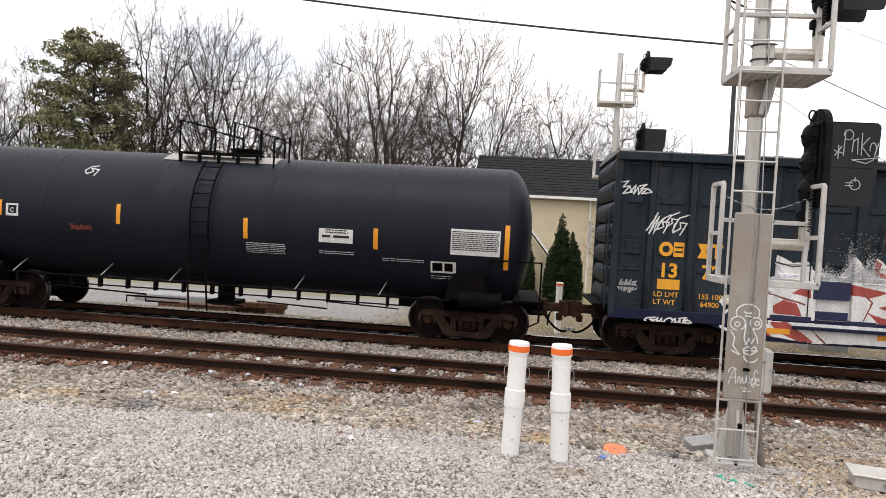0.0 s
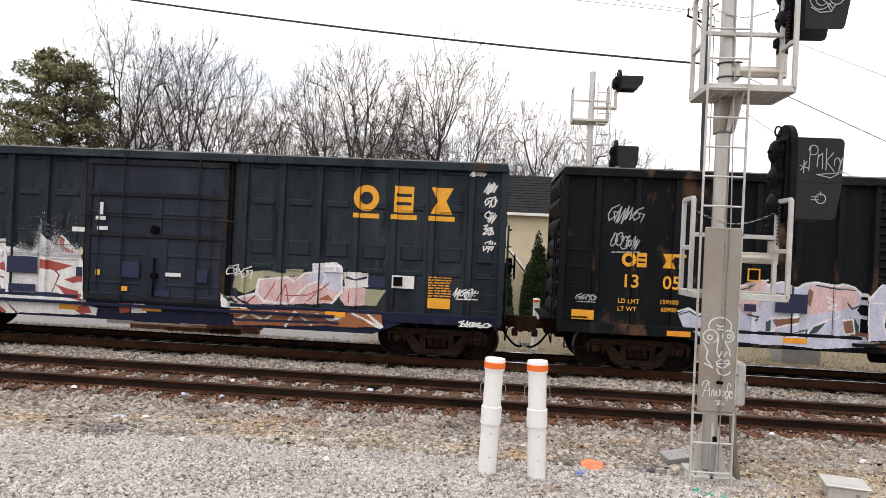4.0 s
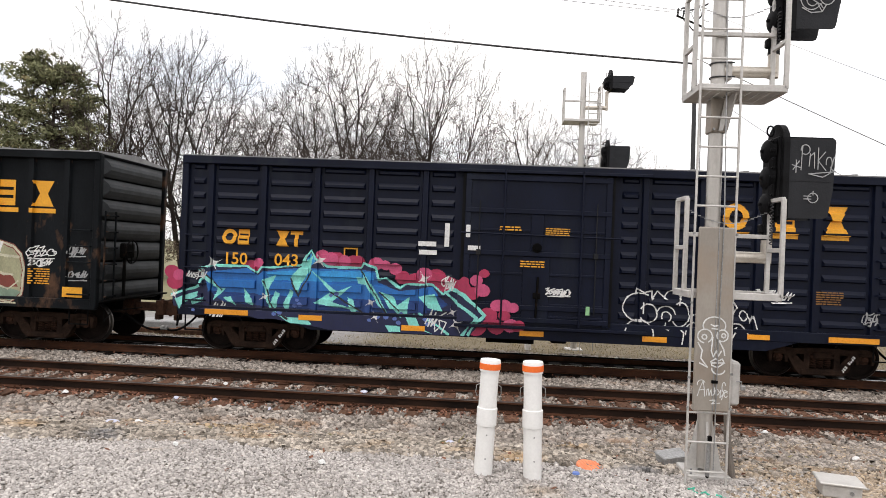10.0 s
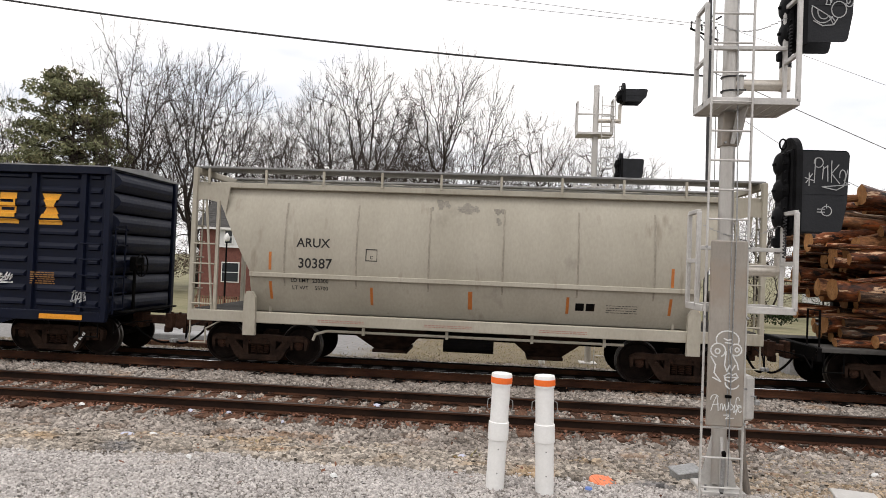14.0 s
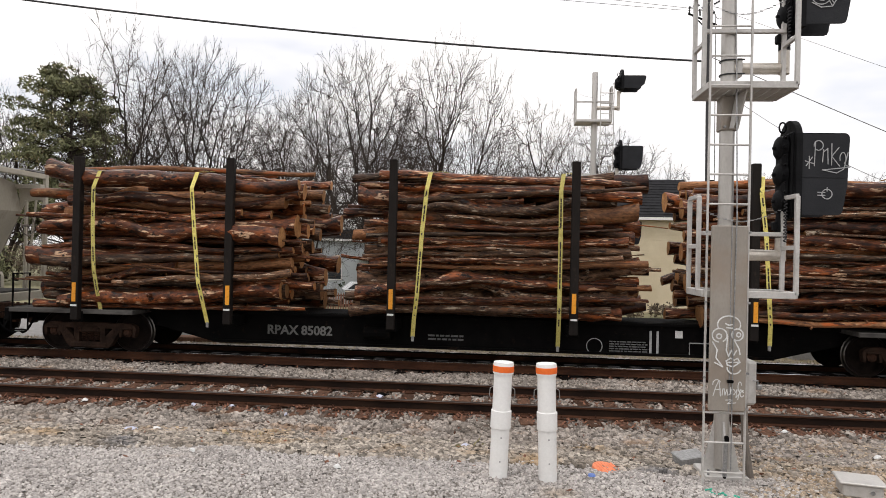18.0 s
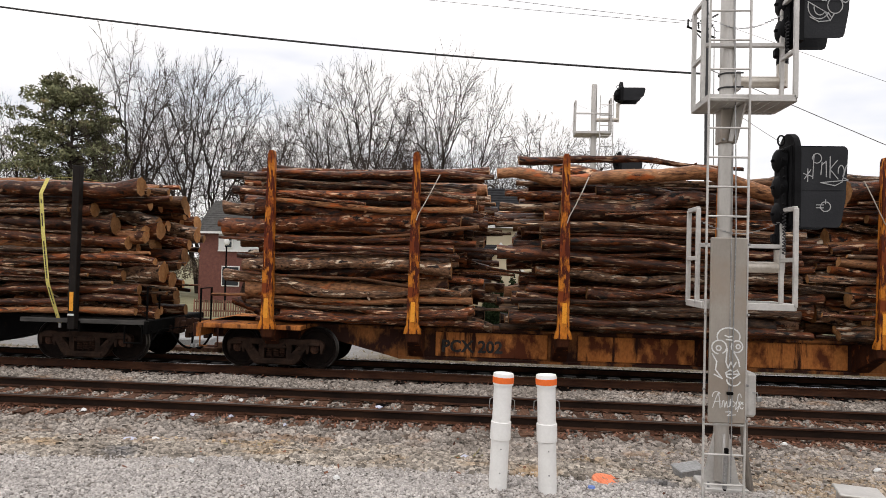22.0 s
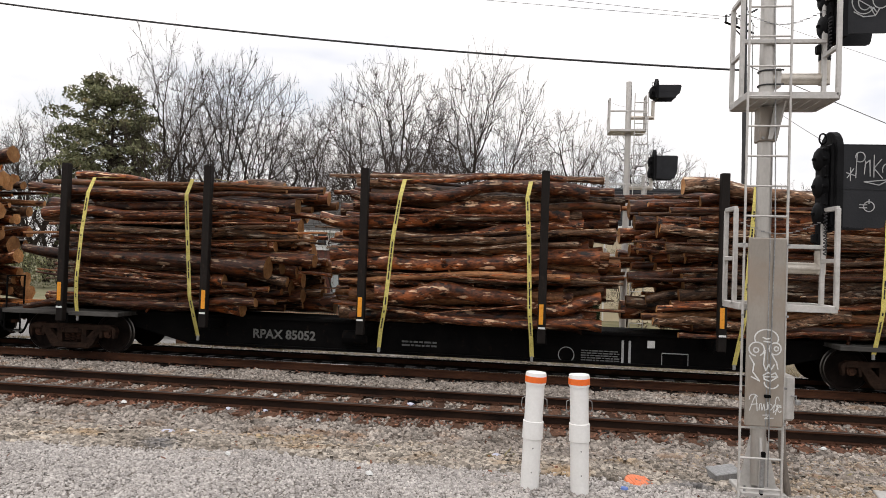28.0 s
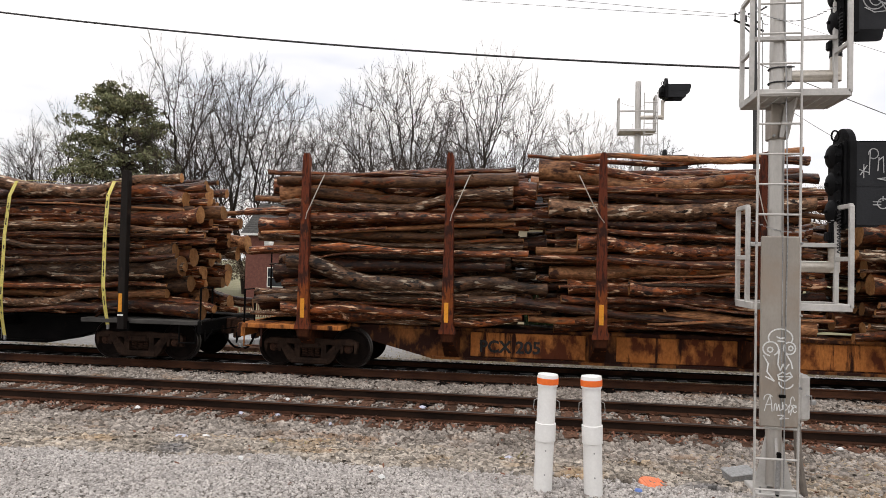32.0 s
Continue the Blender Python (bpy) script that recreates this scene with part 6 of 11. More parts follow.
    art.stroke(S_CREAM, 0.028, "29.50 2.02 29.30 1.65 29.50 1.45")
    art.stroke(S_CREAM, 0.028, "29.67 2.10 29.75 1.53 30.00 1.76 29.87 1.94 29.68 1.94")
    art.stroke(S_CREAM, 0.028, "30.09 2.15 30.26 1.89 30.12 1.57 30.42 1.58 30.53 1.80")
    art.stroke(S_CREAM, 0.028, "30.50 1.42 30.56 1.71 30.78 1.74 30.67 1.43")
    art.stroke(S_CREAM, 0.028, "30.91 1.58 30.98 2.04 31.19 1.95 31.62 1.91")
    art.stroke(S_CREAM, 0.028, "31.02 1.65 31.30 1.53 31.51 1.51")
    art.stroke(S_CREAM, 0.028, "30.92 1.16 31.04 1.35 31.41 1.18 31.64 1.37")
    art.stroke(S_CREAM, 0.028, "27.82 1.71 27.80 1.49 28.04 1.21 27.74 1.07")
    art.stroke(S_CREAM, 0.028, "29.94 1.39 30.11 1.36 30.05 1.16 30.15 1.04")
    art.area(S_OLIVE, "27.69 0.85 28.62 0.86 28.50 0.78 27.82 0.77")
    art.stroke(S_CREAM, 0.022, "27.63 0.89 27.88 0.76 28.62 0.80 28.99 0.79 29.48 0.89")
    art.stroke(S_CREAM, 0.022, "30.93 1.04 31.24 0.88 31.66 0.90")
    art.area(S_BRICK, "29.29 0.88 29.60 0.89 29.58 0.80 29.36 0.79")
    art.lay(car, "green_cream_graffiti", c, skin, "olive and cream block-letter graffiti edged in red")
    for sd, x, z, w, h, n in ((11, 19.1, 3.3, 0.72, 0.42, 4), (12, 19.15, 2.75, 0.6, 0.4, 5), (13, 25.3, 1.9, 0.7, 0.3, 3), (14, 26.05, 1.62, 0.95, 0.22, 7), (15, 25.95, 1.28, 1.05, 0.2, 7), (16, 31.85, 2.05, 0.6, 0.3, 4), (17, 31.9, 1.8, 0.5, 0.2, 4),
                              (18, 28.35, 3.35, 0.62, 0.4, 4), (19, 32.75, 2.1, 0.4, 0.25, 4), (20, 32.75, 1.55, 0.45, 0.2, 4), (21, 18.5, 1.55, 0.4, 0.16, 4)):
        tag(car, sd, L(x), z, w, h, n, M_WHITE_P if sd in (13, 14, 15, 16, 17) else M_GREY_P, skin, 0.012)
    # small spray-painted palm tree
    rnd = random.Random(5)
    px, pz = L(27.75), 2.35
    segs = [(px, pz - 0.35, px + 0.06, pz + 0.25), (px - 0.12, pz - 0.35, px + 0.12, pz - 0.35)] + [(px + 0.06, pz + 0.25, px + 0.06 + 0.27 * math.cos(a), pz + 0.28 + 0.2 * math.sin(a)) for a in (0.1, 0.8, 1.6, 2.4, 3.1, -0.4, 3.6)]
    raster("spray_palm", px - 0.3, px + 0.4, pz - 0.4, pz + 0.55, 0.0125, lambda a, b: np.where(stroke_distance(a, b, segs) < 0.014, 0, -1), [M_GREY_P], car, skin, 0.009, "small grey sprayed palm tree")


def build_boxcar_c():
    car, skin, c, hl = boxcar(35.30, 50.42, (41.42, 44.45), "C", M_BOX_C, "dark navy ribbed boxcar with blue and magenta graffiti", M_BOX_C, (36.86, 49.04))
    L = lambda x: x - c
    emblem(car, [L(47.00), L(48.00), L(49.02)], 3.36, 0.44, M_YELLOW, skin)
    emblem(car, [L(36.36), L(36.67), L(37.52), L(37.82)], 2.54, 0.27, M_YELLOW, skin, "oext", False)
    lettering("car_number", "150", 0.36, L(36.51), 2.06, 0, M_YELLOW, car, 0.012, skin)
    lettering("car_number", "043", 0.36, L(37.63), 2.07, 0, M_YELLOW, car, 0.012, skin)
    art = Painting()
    art.dots(S_MAGENTA, 0.2, "35.14 1.74 35.23 1.53 36.86 1.86 38.70 2.14 39.12 2.08 40.15 1.81 40.42 1.75 40.86 1.82 41.13 1.71 41.39 1.65 41.63 1.54 41.98 1.10 41.73 0.85 42.15 0.87")
    art.dots(S_PINKR, 0.15, "37.01 2.00 38.41 2.21 38.58 2.15 38.89 2.12 39.57 2.09 39.76 2.05 39.98 1.99 40.60 1.90 41.71 1.82 42.30 1.31 42.49 1.29 42.16 1.32 42.45 0.91 35.30 1.68 41.84 1.62")
    art.dots(S_MAGENTA, 0.13, "41.86 1.97 42.31 1.12 42.61 0.90 41.47 1.34 40.99 1.65 41.46 1.81")
    art.area(S_NAVY, "35.16 1.25 35.68 1.44 35.79 1.67 35.72 1.84 36.03 1.91 36.76 1.92 37.01 1.77 37.08 1.90 37.50 1.92 37.96 2.00 38.05 2.17 38.16 2.32 38.26 2.14 38.49 1.98 39.25 1.98 39.30 2.09 39.55 2.00 39.62 1.75 39.79 1.78 40.10 1.59 40.23 1.67 40.77 1.69 40.99 1.51 41.17 1.61 41.42 1.50 41.91 1.12 41.93 1.03 41.62 0.68 41.44 0.63 41.03 0.63 40.44 0.64 38.76 0.62 37.54 0.81 37.05 0.81 36.81 0.87 35.20 1.00")
    art.area(S_BLUE, "35.85 1.76 36.77 1.88 37.02 1.72 37.13 1.82 37.98 1.93 39.25 1.94 39.55 1.91 39.62 1.68 40.10 1.52 40.78 1.64 40.93 1.44 40.77 1.31 38.73 1.28 37.52 1.29 35.93 1.34")
    art.area(S_DEEP, "35.93 1.36 37.52 1.31 38.73 1.30 40.76 1.33 40.93 1.44 41.12 1.27 40.77 1.07 38.74 1.03 37.53 1.07 36.31 1.11")
    art.area(S_SKY, "37.18 1.80 37.98 1.88 39.24 1.91 39.53 1.88 39.53 1.73 38.72 1.66 37.26 1.64")
    art.area(S_SKY, "37.98 1.93 38.15 2.25 38.27 2.09 38.10 1.91")
    art.stroke(S_CYAN, 0.028, "35.16 1.25 35.70 1.44 35.81 1.67 35.73 1.84 36.03 1.91 36.76 1.92 37.01 1.77 37.09 1.90 37.50 1.92 37.96 1.99 38.05 2.17 38.16 2.31 38.26 2.14 38.51 1.98 39.25 1.98 39.30 2.08 39.55 2.00 39.63 1.75 39.79 1.78 40.10 1.59 40.23 1.67 40.77 1.69 41.02 1.49 41.17 1.60 41.42 1.49 41.92 1.11")
    art.area(S_CYAN, "35.73 1.84 35.91 1.70 36.19 1.42 36.32 1.42 36.06 1.15 36.12 1.40 35.82 1.62")
    art.area(S_CYAN, "35.22 1.16 35.68 1.33 35.71 1.23 35.39 1.07 35.33 0.94")
    art.area(S_CYAN, "35.53 1.14 35.82 1.21 35.82 1.12 35.57 1.04")
    art.area(S_CYAN, "36.71 1.45 36.89 1.21 36.93 1.07 36.76 1.13")
    art.area(S_CYAN, "37.12 1.63 37.41 1.76 37.24 1.40 37.36 1.10 37.68 0.86 37.29 1.04 37.17 1.37")
    art.area(S_CYAN, "37.39 1.41 37.50 1.35 37.42 0.97 37.31 1.04")
    art.area(S_CYAN, "37.72 1.72 38.10 2.13 38.21 2.21 38.15 1.89 37.99 1.64 37.88 1.35")
    art.area(S_CYAN, "38.15 1.90 38.75 1.46 39.06 1.59 38.64 1.23 39.25 1.06 38.50 1.14 38.25 1.20 38.61 1.45")
    art.area(S_CYAN, "37.58 1.10 37.73 1.48 37.80 1.42 37.68 0.98")
    art.area(S_CYAN, "37.51 0.90 38.15 0.84 38.24 0.74 37.79 0.74")
    art.area(S_CYAN, "38.97 1.35 39.11 1.28 39.18 0.99 39.04 1.05")
    art.area(S_CYAN, "39.24 1.96 39.57 1.52 39.85 1.03 39.65 1.19 39.34 1.67")
    art.area(S_CYAN, "39.66 1.50 39.95 1.39 40.10 1.09 39.88 1.15")
    art.area(S_CYAN, "39.94 1.14 40.31 1.41 40.25 1.04 40.12 0.97")
    art.area(S_CYAN, "40.50 1.42 40.83 1.49 41.02 1.13 40.71 1.19")
    art.area(S_CYAN, "40.23 0.99 40.42 1.06 40.56 0.77 40.82 0.65 40.33 0.79")
    art.area(S_CYAN, "39.81 0.79 40.13 0.78 40.14 0.66 39.90 0.65")
    art.area(S_CYAN, "36.28 1.23 36.45 1.26 36.55 1.06 36.38 1.14")
    art.area(S_CYAN, "39.15 1.78 39.34 1.78 39.35 1.63 39.18 1.65")
    art.stroke(S_CYAN, 0.035, "41.13 1.66 41.47 1.51 41.91 1.10 41.73 0.93 41.57 0.68")
    art.stroke(S_CYAN, 0.035, "41.44 0.65 41.74 1.04 41.31 1.33 41.06 1.54")
    art.stroke(S_CYAN, 0.035, "40.54 1.06 40.90 0.84 41.15 0.66")
    art.stroke(S_BLACK, 0.018, "35.73 1.83 35.91 1.68 36.22 1.38")
    art.stroke(S_BLACK, 0.018, "37.72 1.69 37.91 1.33 38.17 1.89")
    art.stroke(S_BLACK, 0.018, "38.61 1.43 39.28 1.05")
    art.stroke(S_BLACK, 0.018, "37.14 1.61 37.35 1.06 37.69 0.84")
    art.stroke(S_BLACK, 0.018, "39.66 1.48 40.08 1.09")
    art.stroke(S_BLACK, 0.018, "39.24 1.94 39.82 1.03")
    art.stroke(S_BLACK, 0.018, "35.94 1.10 36.56 0.98")
    art.dots(S_DOT, 0.05, "37.89 1.24 37.82 1.11 37.94 1.14 38.61 1.37 38.73 1.41 39.47 0.89 39.65 0.96 39.83 0.97 40.01 0.94 40.09 0.86 40.13 1.04 40.66 0.95 40.78 0.98 40.71 0.85 40.84 0.87 35.64 0.93 37.41 0.92 37.53 0.97")
    art.stars(S_WHITE, 0.26, "36.03 1.95 38.36 2.10 40.60 1.80 41.31 0.88")
    art.stars(S_WHITE, 0.18, "35.21 1.25 37.18 1.27 39.48 1.25 39.59 0.96 41.22 1.12")
    art.lay(car, "blue_graffiti", c, skin, "spiky blue and turquoise graffiti with pink bubbles and white stars")
    bubble(car, L(44.76), L(47.50), 0.66, 1.80, M_WHITE_P, skin)
    bars(car, L(48.65), L(49.2), 1.86, 6, 0.024, plain("faded_yellow_stencil", (0.24, 0.11, 0.022)), skin, 6)
    side_rect(car, "plate_frame", L(38.85), 2.18, L(39.15), 2.40, M_YELLOW, skin)
    side_rect(car, "plate_field", L(38.88), 2.21, L(39.12), 2.37, M_BLACK, skin, depth=0.012)
    for x, z in ((38.2, 0.82), (40.41, 0.70), (42.9, 0.70), (45.43, 0.70)):
        side_rect(car, "reflector", L(x) - 0.25, z, L(x) + 0.25, z + 0.11, M_ORANGE_R, lambda a, b: -1.565)
    side_rect(car, "reflector", L(35.90), 0.86, L(36.85), 0.97, M_ORANGE_R, lambda a, b: -1.567)
    side_rect(car, "reflector", L(47.30), 0.85, L(47.75), 0.95, M_ORANGE_R, lambda a, b: -1.567)
    side_rect(car, "reflector", L(48.92), 0.86, L(49.92), 0.97, M_ORANGE_R, lambda a, b: -1.567)
    for x, z, w, h in ((40.45, 2.50, 0.38, 0.1), (40.47, 2.32, 0.38, 0.1), (41.45, 2.72, 0.09, 0.26), (41.5, 2.45, 0.26, 0.1), (41.0, 2.5, 0.1, 0.5)):
        side_rect(car, "paper_placard", L(x), z, L(x) + w, z + h, M_WHITE_P, skin)
    bars(car, L(42.15), L(42.6), 2.95, 2, 0.028, M_YELLOW, skin, 8)
    bars(car, L(43.1), L(43.6), 2.95, 4, 0.022, M_YELLOW, skin, 9)
    bars(car, L(42.6), L(43.1), 2.25, 3, 0.026, M_YELLOW, skin, 10)
    side_rect(car, "green_tag", L(43.98), 1.2, L(44.06), 1.38, plain("green_card", (0.25, 0.5, 0.25)), skin)
    for sd, x, z, w, h, n in ((31, 35.45, 1.7, 0.45, 0.2, 4), (32, 40.95, 1.75, 0.3, 0.3, 3), (33, 43.15, 1.65, 0.5, 0.16, 6), (34, 47.75, 1.75, 0.45, 0.25, 3), (35, 49.6, 1.35, 0.35, 0.3, 4), (36, 47.45, 1.82, 0.4, 0.12, 4), (37, 36.0, 0.95, 0.3, 0.5, 2), (38, 40.7, 0.95, 0.35, 0.45, 2)):
        tag(car, sd, L(x), z, w, h, n, M_WHITE_P if sd not in (35,) else M_GREY_P, skin, 0.012)


build_boxcar_a()
build_boxcar_b()
build_boxcar_c()


# ---- tank car ----
def build_tank():
    xr, xl = 0.0, -13.3
    c = (xr + xl) / 2
    car = rolling("tank_car", c, "glossy black tank car with amber reflectors and white placards", "tank car", "freight cars of the train")
    R, zc, hl = 1.545, 2.36, (xr - xl) / 2
    L = lambda x: x - c
    prof = [(0.02, -hl - 0.40), (0.5, -hl - 0.375), (0.95, -hl - 0.29), (1.28, -hl - 0.16), (1.48, -hl), (R, -hl + 0.14), (R + 0.004, -hl + 0.15), (R + 0.004, -hl + 0.19), (R, -hl + 0.20), (R, -hl + 0.30)]
    for k in range(1, 5):
        x = -hl + k * 2 * hl / 5
        prof += [(R, x - 0.10), (R, x - 0.02), (R + 0.003, x - 0.012), (R + 0.003, x + 0.012), (R, x + 0.02), (R, x + 0.10)]
    prof += [(r, -t) for r, t in reversed(prof[:10])]
    part("tank", Geo().lathe(prof, (0, 0, zc), "x", 72), M_TANK, car, smooth=True)

    def skin(x, z):
        return -np.sqrt(np.maximum(R * R - (np.asarray(z, float) - zc) ** 2, 0.01))

    # top platform, manway, railings
    m = L(-6.88)
    g = Geo()
    n = 10
    for i in range(n):
        a0, a1 = radians(60 + 60 * i / n), radians(60 + 60 * (i + 1) / n)
        g.add([(m - 1.35, (R + 0.012) * math.cos(a0), zc + (R + 0.012) * math.sin(a0)), (m + 1.35, (R + 0.012) * math.cos(a0), zc + (R + 0.012) * math.sin(a0)),
               (m + 1.35, (R + 0.012) * math.cos(a1), zc + (R + 0.012) * math.sin(a1)), (m - 1.35, (R + 0.012) * math.cos(a1), zc + (R + 0.012) * math.sin(a1))], [(0, 1, 2, 3)])
    part("top_patch", g, plain("bare_grey_primer", (0.33, 0.31, 0.28), 0.7), car, "pale worn patch round the manway")
    part("platform", Geo().box(m - 0.95, -0.80, zc + R - 0.03, m + 0.95, -0.45, zc + R + 0.01, 0.01), M_BLACK, car)
    part("manway", Geo().cyl((m + 0.35, 0, zc + R - 0.05), (m + 0.35, 0, zc + R + 0.14), 0.36, n=20).cyl((m + 0.35, 0, zc + R + 0.14), (m + 0.35, 0, zc + R + 0.18), 0.40, n=20), M_BLACK, car)
    part("valve_housing", Geo().box(m - 0.75, -0.2, zc + R - 0.02, m - 0.35, 0.2, zc + R + 0.12, 0.03), M_BLACK, car)
    for k in range(5):
        part("platform_bracket", Geo().box(m - 0.92 + k * 0.46 - 0.03, -0.84, zc + R - 0.24, m - 0.92 + k * 0.46 + 0.03, -0.76, zc + R - 0.02, 0.006), M_BLACK, car)
    for y in (-0.80, 0.80):
        for a, b in ((-0.95, -0.1), (0.35, 1.0)):
            part("handrail", Geo().tube([(m + a, y, zc + R - 0.12), (m + a, y, zc + R + 0.72), (m + b, y, zc + R + 0.55), (m + b, y, zc + R - 0.12)], 0.024, 7), M_BLACK, car)
    part("handrail", Geo().tube([(m + 1.35, -0.9, zc + R - 0.3), (m + 1.35, -0.9, zc + R + 0.35), (m + 1.6, -0.6, zc + R + 0.45), (m + 1.6, -0.6, zc + R - 0.2)], 0.022, 7), M_BLACK, car)
    # side ladder that follows the tank
    ang = [radians(-58 + 8 * i) for i in range(15)]
    rr = R + 0.10
    g = Geo()
    for s in (-0.21, 0.21):
        g.tube([(m + s, -1.50, 0.35), (m + s, -1.62, 1.0)] + [(m + s, -max(rr * math.cos(a), 0.0), zc + rr * math.sin(a)) for a in ang if a > radians(-20)], 0.022, 6)
    lad = part("side_ladder", g, M_BLACK, car)
    rung = Geo().cyl((-0.21, 0, 0), (0.21, 0, 0), 0.014, n=6).mesh("rung", M_BLACK)
    for i in range(11):
        z = 0.45 + i * 0.31
        a = math.asin(max(-1, min(1, (z - zc) / rr)))
        y = -rr * math.cos(a) if a > radians(-20) else -1.56
        part("rung", rung, None, lad, at=(m, y, z))
    # running rail, bolsters, couplers, pipes
    part("running_pipe", Geo().cyl((-hl + 1.5, -1.35, 0.92), (hl - 1.3, -1.35, 0.92), 0.025, n=8), M_BLACK, car)
    part("running_pipe", Geo().cyl((-hl + 2.2, -1.30, 0.74), (hl - 2.4, -1.30, 0.74), 0.016, n=8), M_BLACK, car)
    for i in range(15):
        x = -hl + 2.0 + i * (2 * hl - 4.0) / 14
        part("pipe_bracket", Geo().box(x - 0.03, -1.38, 0.70, x + 0.03, -1.25, 0.96, 0.006), M_BLACK, car)
    for s in (-1, 1):
        x = s * (hl - 0.95)
        g = Geo().prism([(x - 0.55, 0.72), (x + 0.55, 0.72), (x + 0.35, 1.5), (x - 0.2, 1.75), (x - 0.4, 1.3)], "y", -1.30, -1.15)
        g.prism([(x - 0.55, 0.72), (x + 0.55, 0.72), (x + 0.35, 1.5), (x - 0.2, 1.75), (x - 0.4, 1.3)], "y", 1.15, 1.30)
        g.box(x - 0.5, -1.3, 0.70, x + 0.5, 1.3, 0.95, 0.02)
        part("saddle", g, M_BLACK, car)
        part("stub_sill", Geo().box(s * (hl - 2.6), -0.24, 0.60, s * (hl + 0.75), 0.24, 0.95, 0.02), M_BLACK, car)
        part("end_platform", Geo().box(s * (hl + 0.05), -1.45, 0.98, s * (hl + 0.65), 1.45, 1.03, 0.006), M_BLACK, car)
        part("end_handrail", Geo().tube([(s * (hl - 0.5), -1.5, 1.0), (s * (hl - 0.5), -1.5, 1.85), (s * (hl + 0.6), -1.5, 1.85), (s * (hl + 0.6), -1.5, 0.6), (s * (hl + 0.3), -1.5, 0.45)], 0.02, 7), M_BLACK, car)
        part("air_reservoir", Geo().cyl((x - 0.15, -1.38, 0.98), (x + 0.75, -1.38, 0.98), 0.17, n=16), M_BLACK, car)
        add_coupler(car, s * (hl + 0.75), s)
    part("outlet_valve", Geo().cyl((m, 0, 0.45), (m, 0, 0.9), 0.2, n=14).box(m - 0.35, -0.35, 0.35, m + 0.35, 0.35, 0.45, 0.02), M_BLACK, car)
    part("low_step", Geo().tube([(m - 1.7, -1.45, 0.42), (m - 1.7, -1.45, 0.56), (m - 0.3, -1.45, 0.56)], 0.018, 6).tube([(m + 0.3, -1.45, 0.5), (m + 1.0, -1.45, 0.5)], 0.018, 6), M_BLACK, car)
    for t in (-0.92, -12.3):
        add_truck(car, L(t))
    # hanging straps under the tank
    for x in (-11.38, -9.26, -7.6, -4.7, -2.82):
        part("pipe_hanger", Geo().tube([(L(x) + 0.06, -1.02, 1.22), (L(x) + 0.02, -1.22, 1.08), (L(x) - 0.05, -1.36, 0.93)], 0.014, 5), M_STEEL, car)
    part("drain_pipe", Geo().tube([(L(-10.6), -1.33, 0.85), (L(-10.6), -1.33, 0.68), (L(-8.2), -1.33, 0.60), (L(-8.2), -1.33, 0.45), (L(-7.4), -1.33, 0.45)], 0.015, 6), M_BLACK, car)
    part("drain_pipe", Geo().tube([(L(-5.6), -1.33, 0.62), (L(-4.0), -1.33, 0.56), (L(-4.0), -1.33, 0.72), (L(-2.4), -1.33, 0.66)], 0.015, 6), M_BLACK, car)
    # marks
    L = lambda x: x - c + 0.14

    def cell(x0, x1, z0, z1, mats, name, label=""):
        raster(name, x0, x1, z0, z1, 0.05, lambda a, b: np.zeros(a.shape, int), [mats], car, skin, 0.006, label)
    for x, z0, z1 in ((-8.95, 2.15, 2.62), (-6.0, 2.0, 2.47), (-3.1, 1.93, 2.42), (-11.8, 2.2, 2.6)):
        cell(L(x) - 0.05, L(x) + 0.06, z0, z1, M_ORANGE_R, "reflector", "upright amber reflector strip")
    cell(L(-0.34), L(-0.22), 1.65, 2.60, M_ORANGE_R, "reflector", "upright amber reflector strip")
    cell(L(-4.35), L(-3.58), 2.02, 2.36, M_WHITE_P, "placard", "white emergency placard")
    cell(L(-1.48), L(-0.40), 1.92, 2.47, M_WHITE_P, "placard", "white inspection table placard")
    bars(car, L(-4.28), L(-3.65), 2.13, 1, 0.09, M_DARK_P, lambda a, b: skin(a, b) - 0.008, 21)
    bars(car, L(-4.2), L(-3.7), 2.28, 2, 0.025, M_DARK_P, lambda a, b: skin(a, b) - 0.008, 22)
    bars(car, L(-1.45), L(-0.45), 2.40, 10, 0.022, M_DARK_P, lambda a, b: skin(a, b) - 0.008, 23, 1.9)
    bars(car, L(-4.35), L(-3.55), 1.82, 2, 0.022, M_GREY_P, skin, 24)
    bars(car, L(-6.0), L(-5.1), 1.9, 6, 0.02, M_GREY_P, skin, 25)
    bars(car, L(-2.95), L(-2.05), 1.74, 2, 0.02, M_GREY_P, skin, 26)
    bars(car, L(-1.9), L(-1.3), 1.42, 2, 0.025, M_WHITE_P, skin, 27)
    cell(L(-1.9), L(-1.35), 1.5, 1.78, M_WHITE_P, "placard_frame")
    raster("placard_field", L(-1.86), L(-1.40), 1.54, 1.74, 0.02, lambda a, b: np.where(np.abs(a - L(-1.63)) > 0.02, 0, -1), [M_BLACK], car, skin, 0.012)
    raster("plate_mark", L(-11.65), L(-11.35), 2.2, 2.5, 0.02, lambda a, b: np.where((np.abs(a - L(-11.5)) > 0.1) | (np.abs(b - 2.35) > 0.1), 0, -1), [M_WHITE_P], car, skin, 0.006, "small white square outline")
    lettering("plate_letter", "C", 0.14, L(-11.5), 2.33, 0, M_WHITE_P, car, 0.02, skin)
    tag(car, 73, L(-10.0), 3.35, 0.26, 0.30, 1, M_WHITE_P, skin, 0.011)
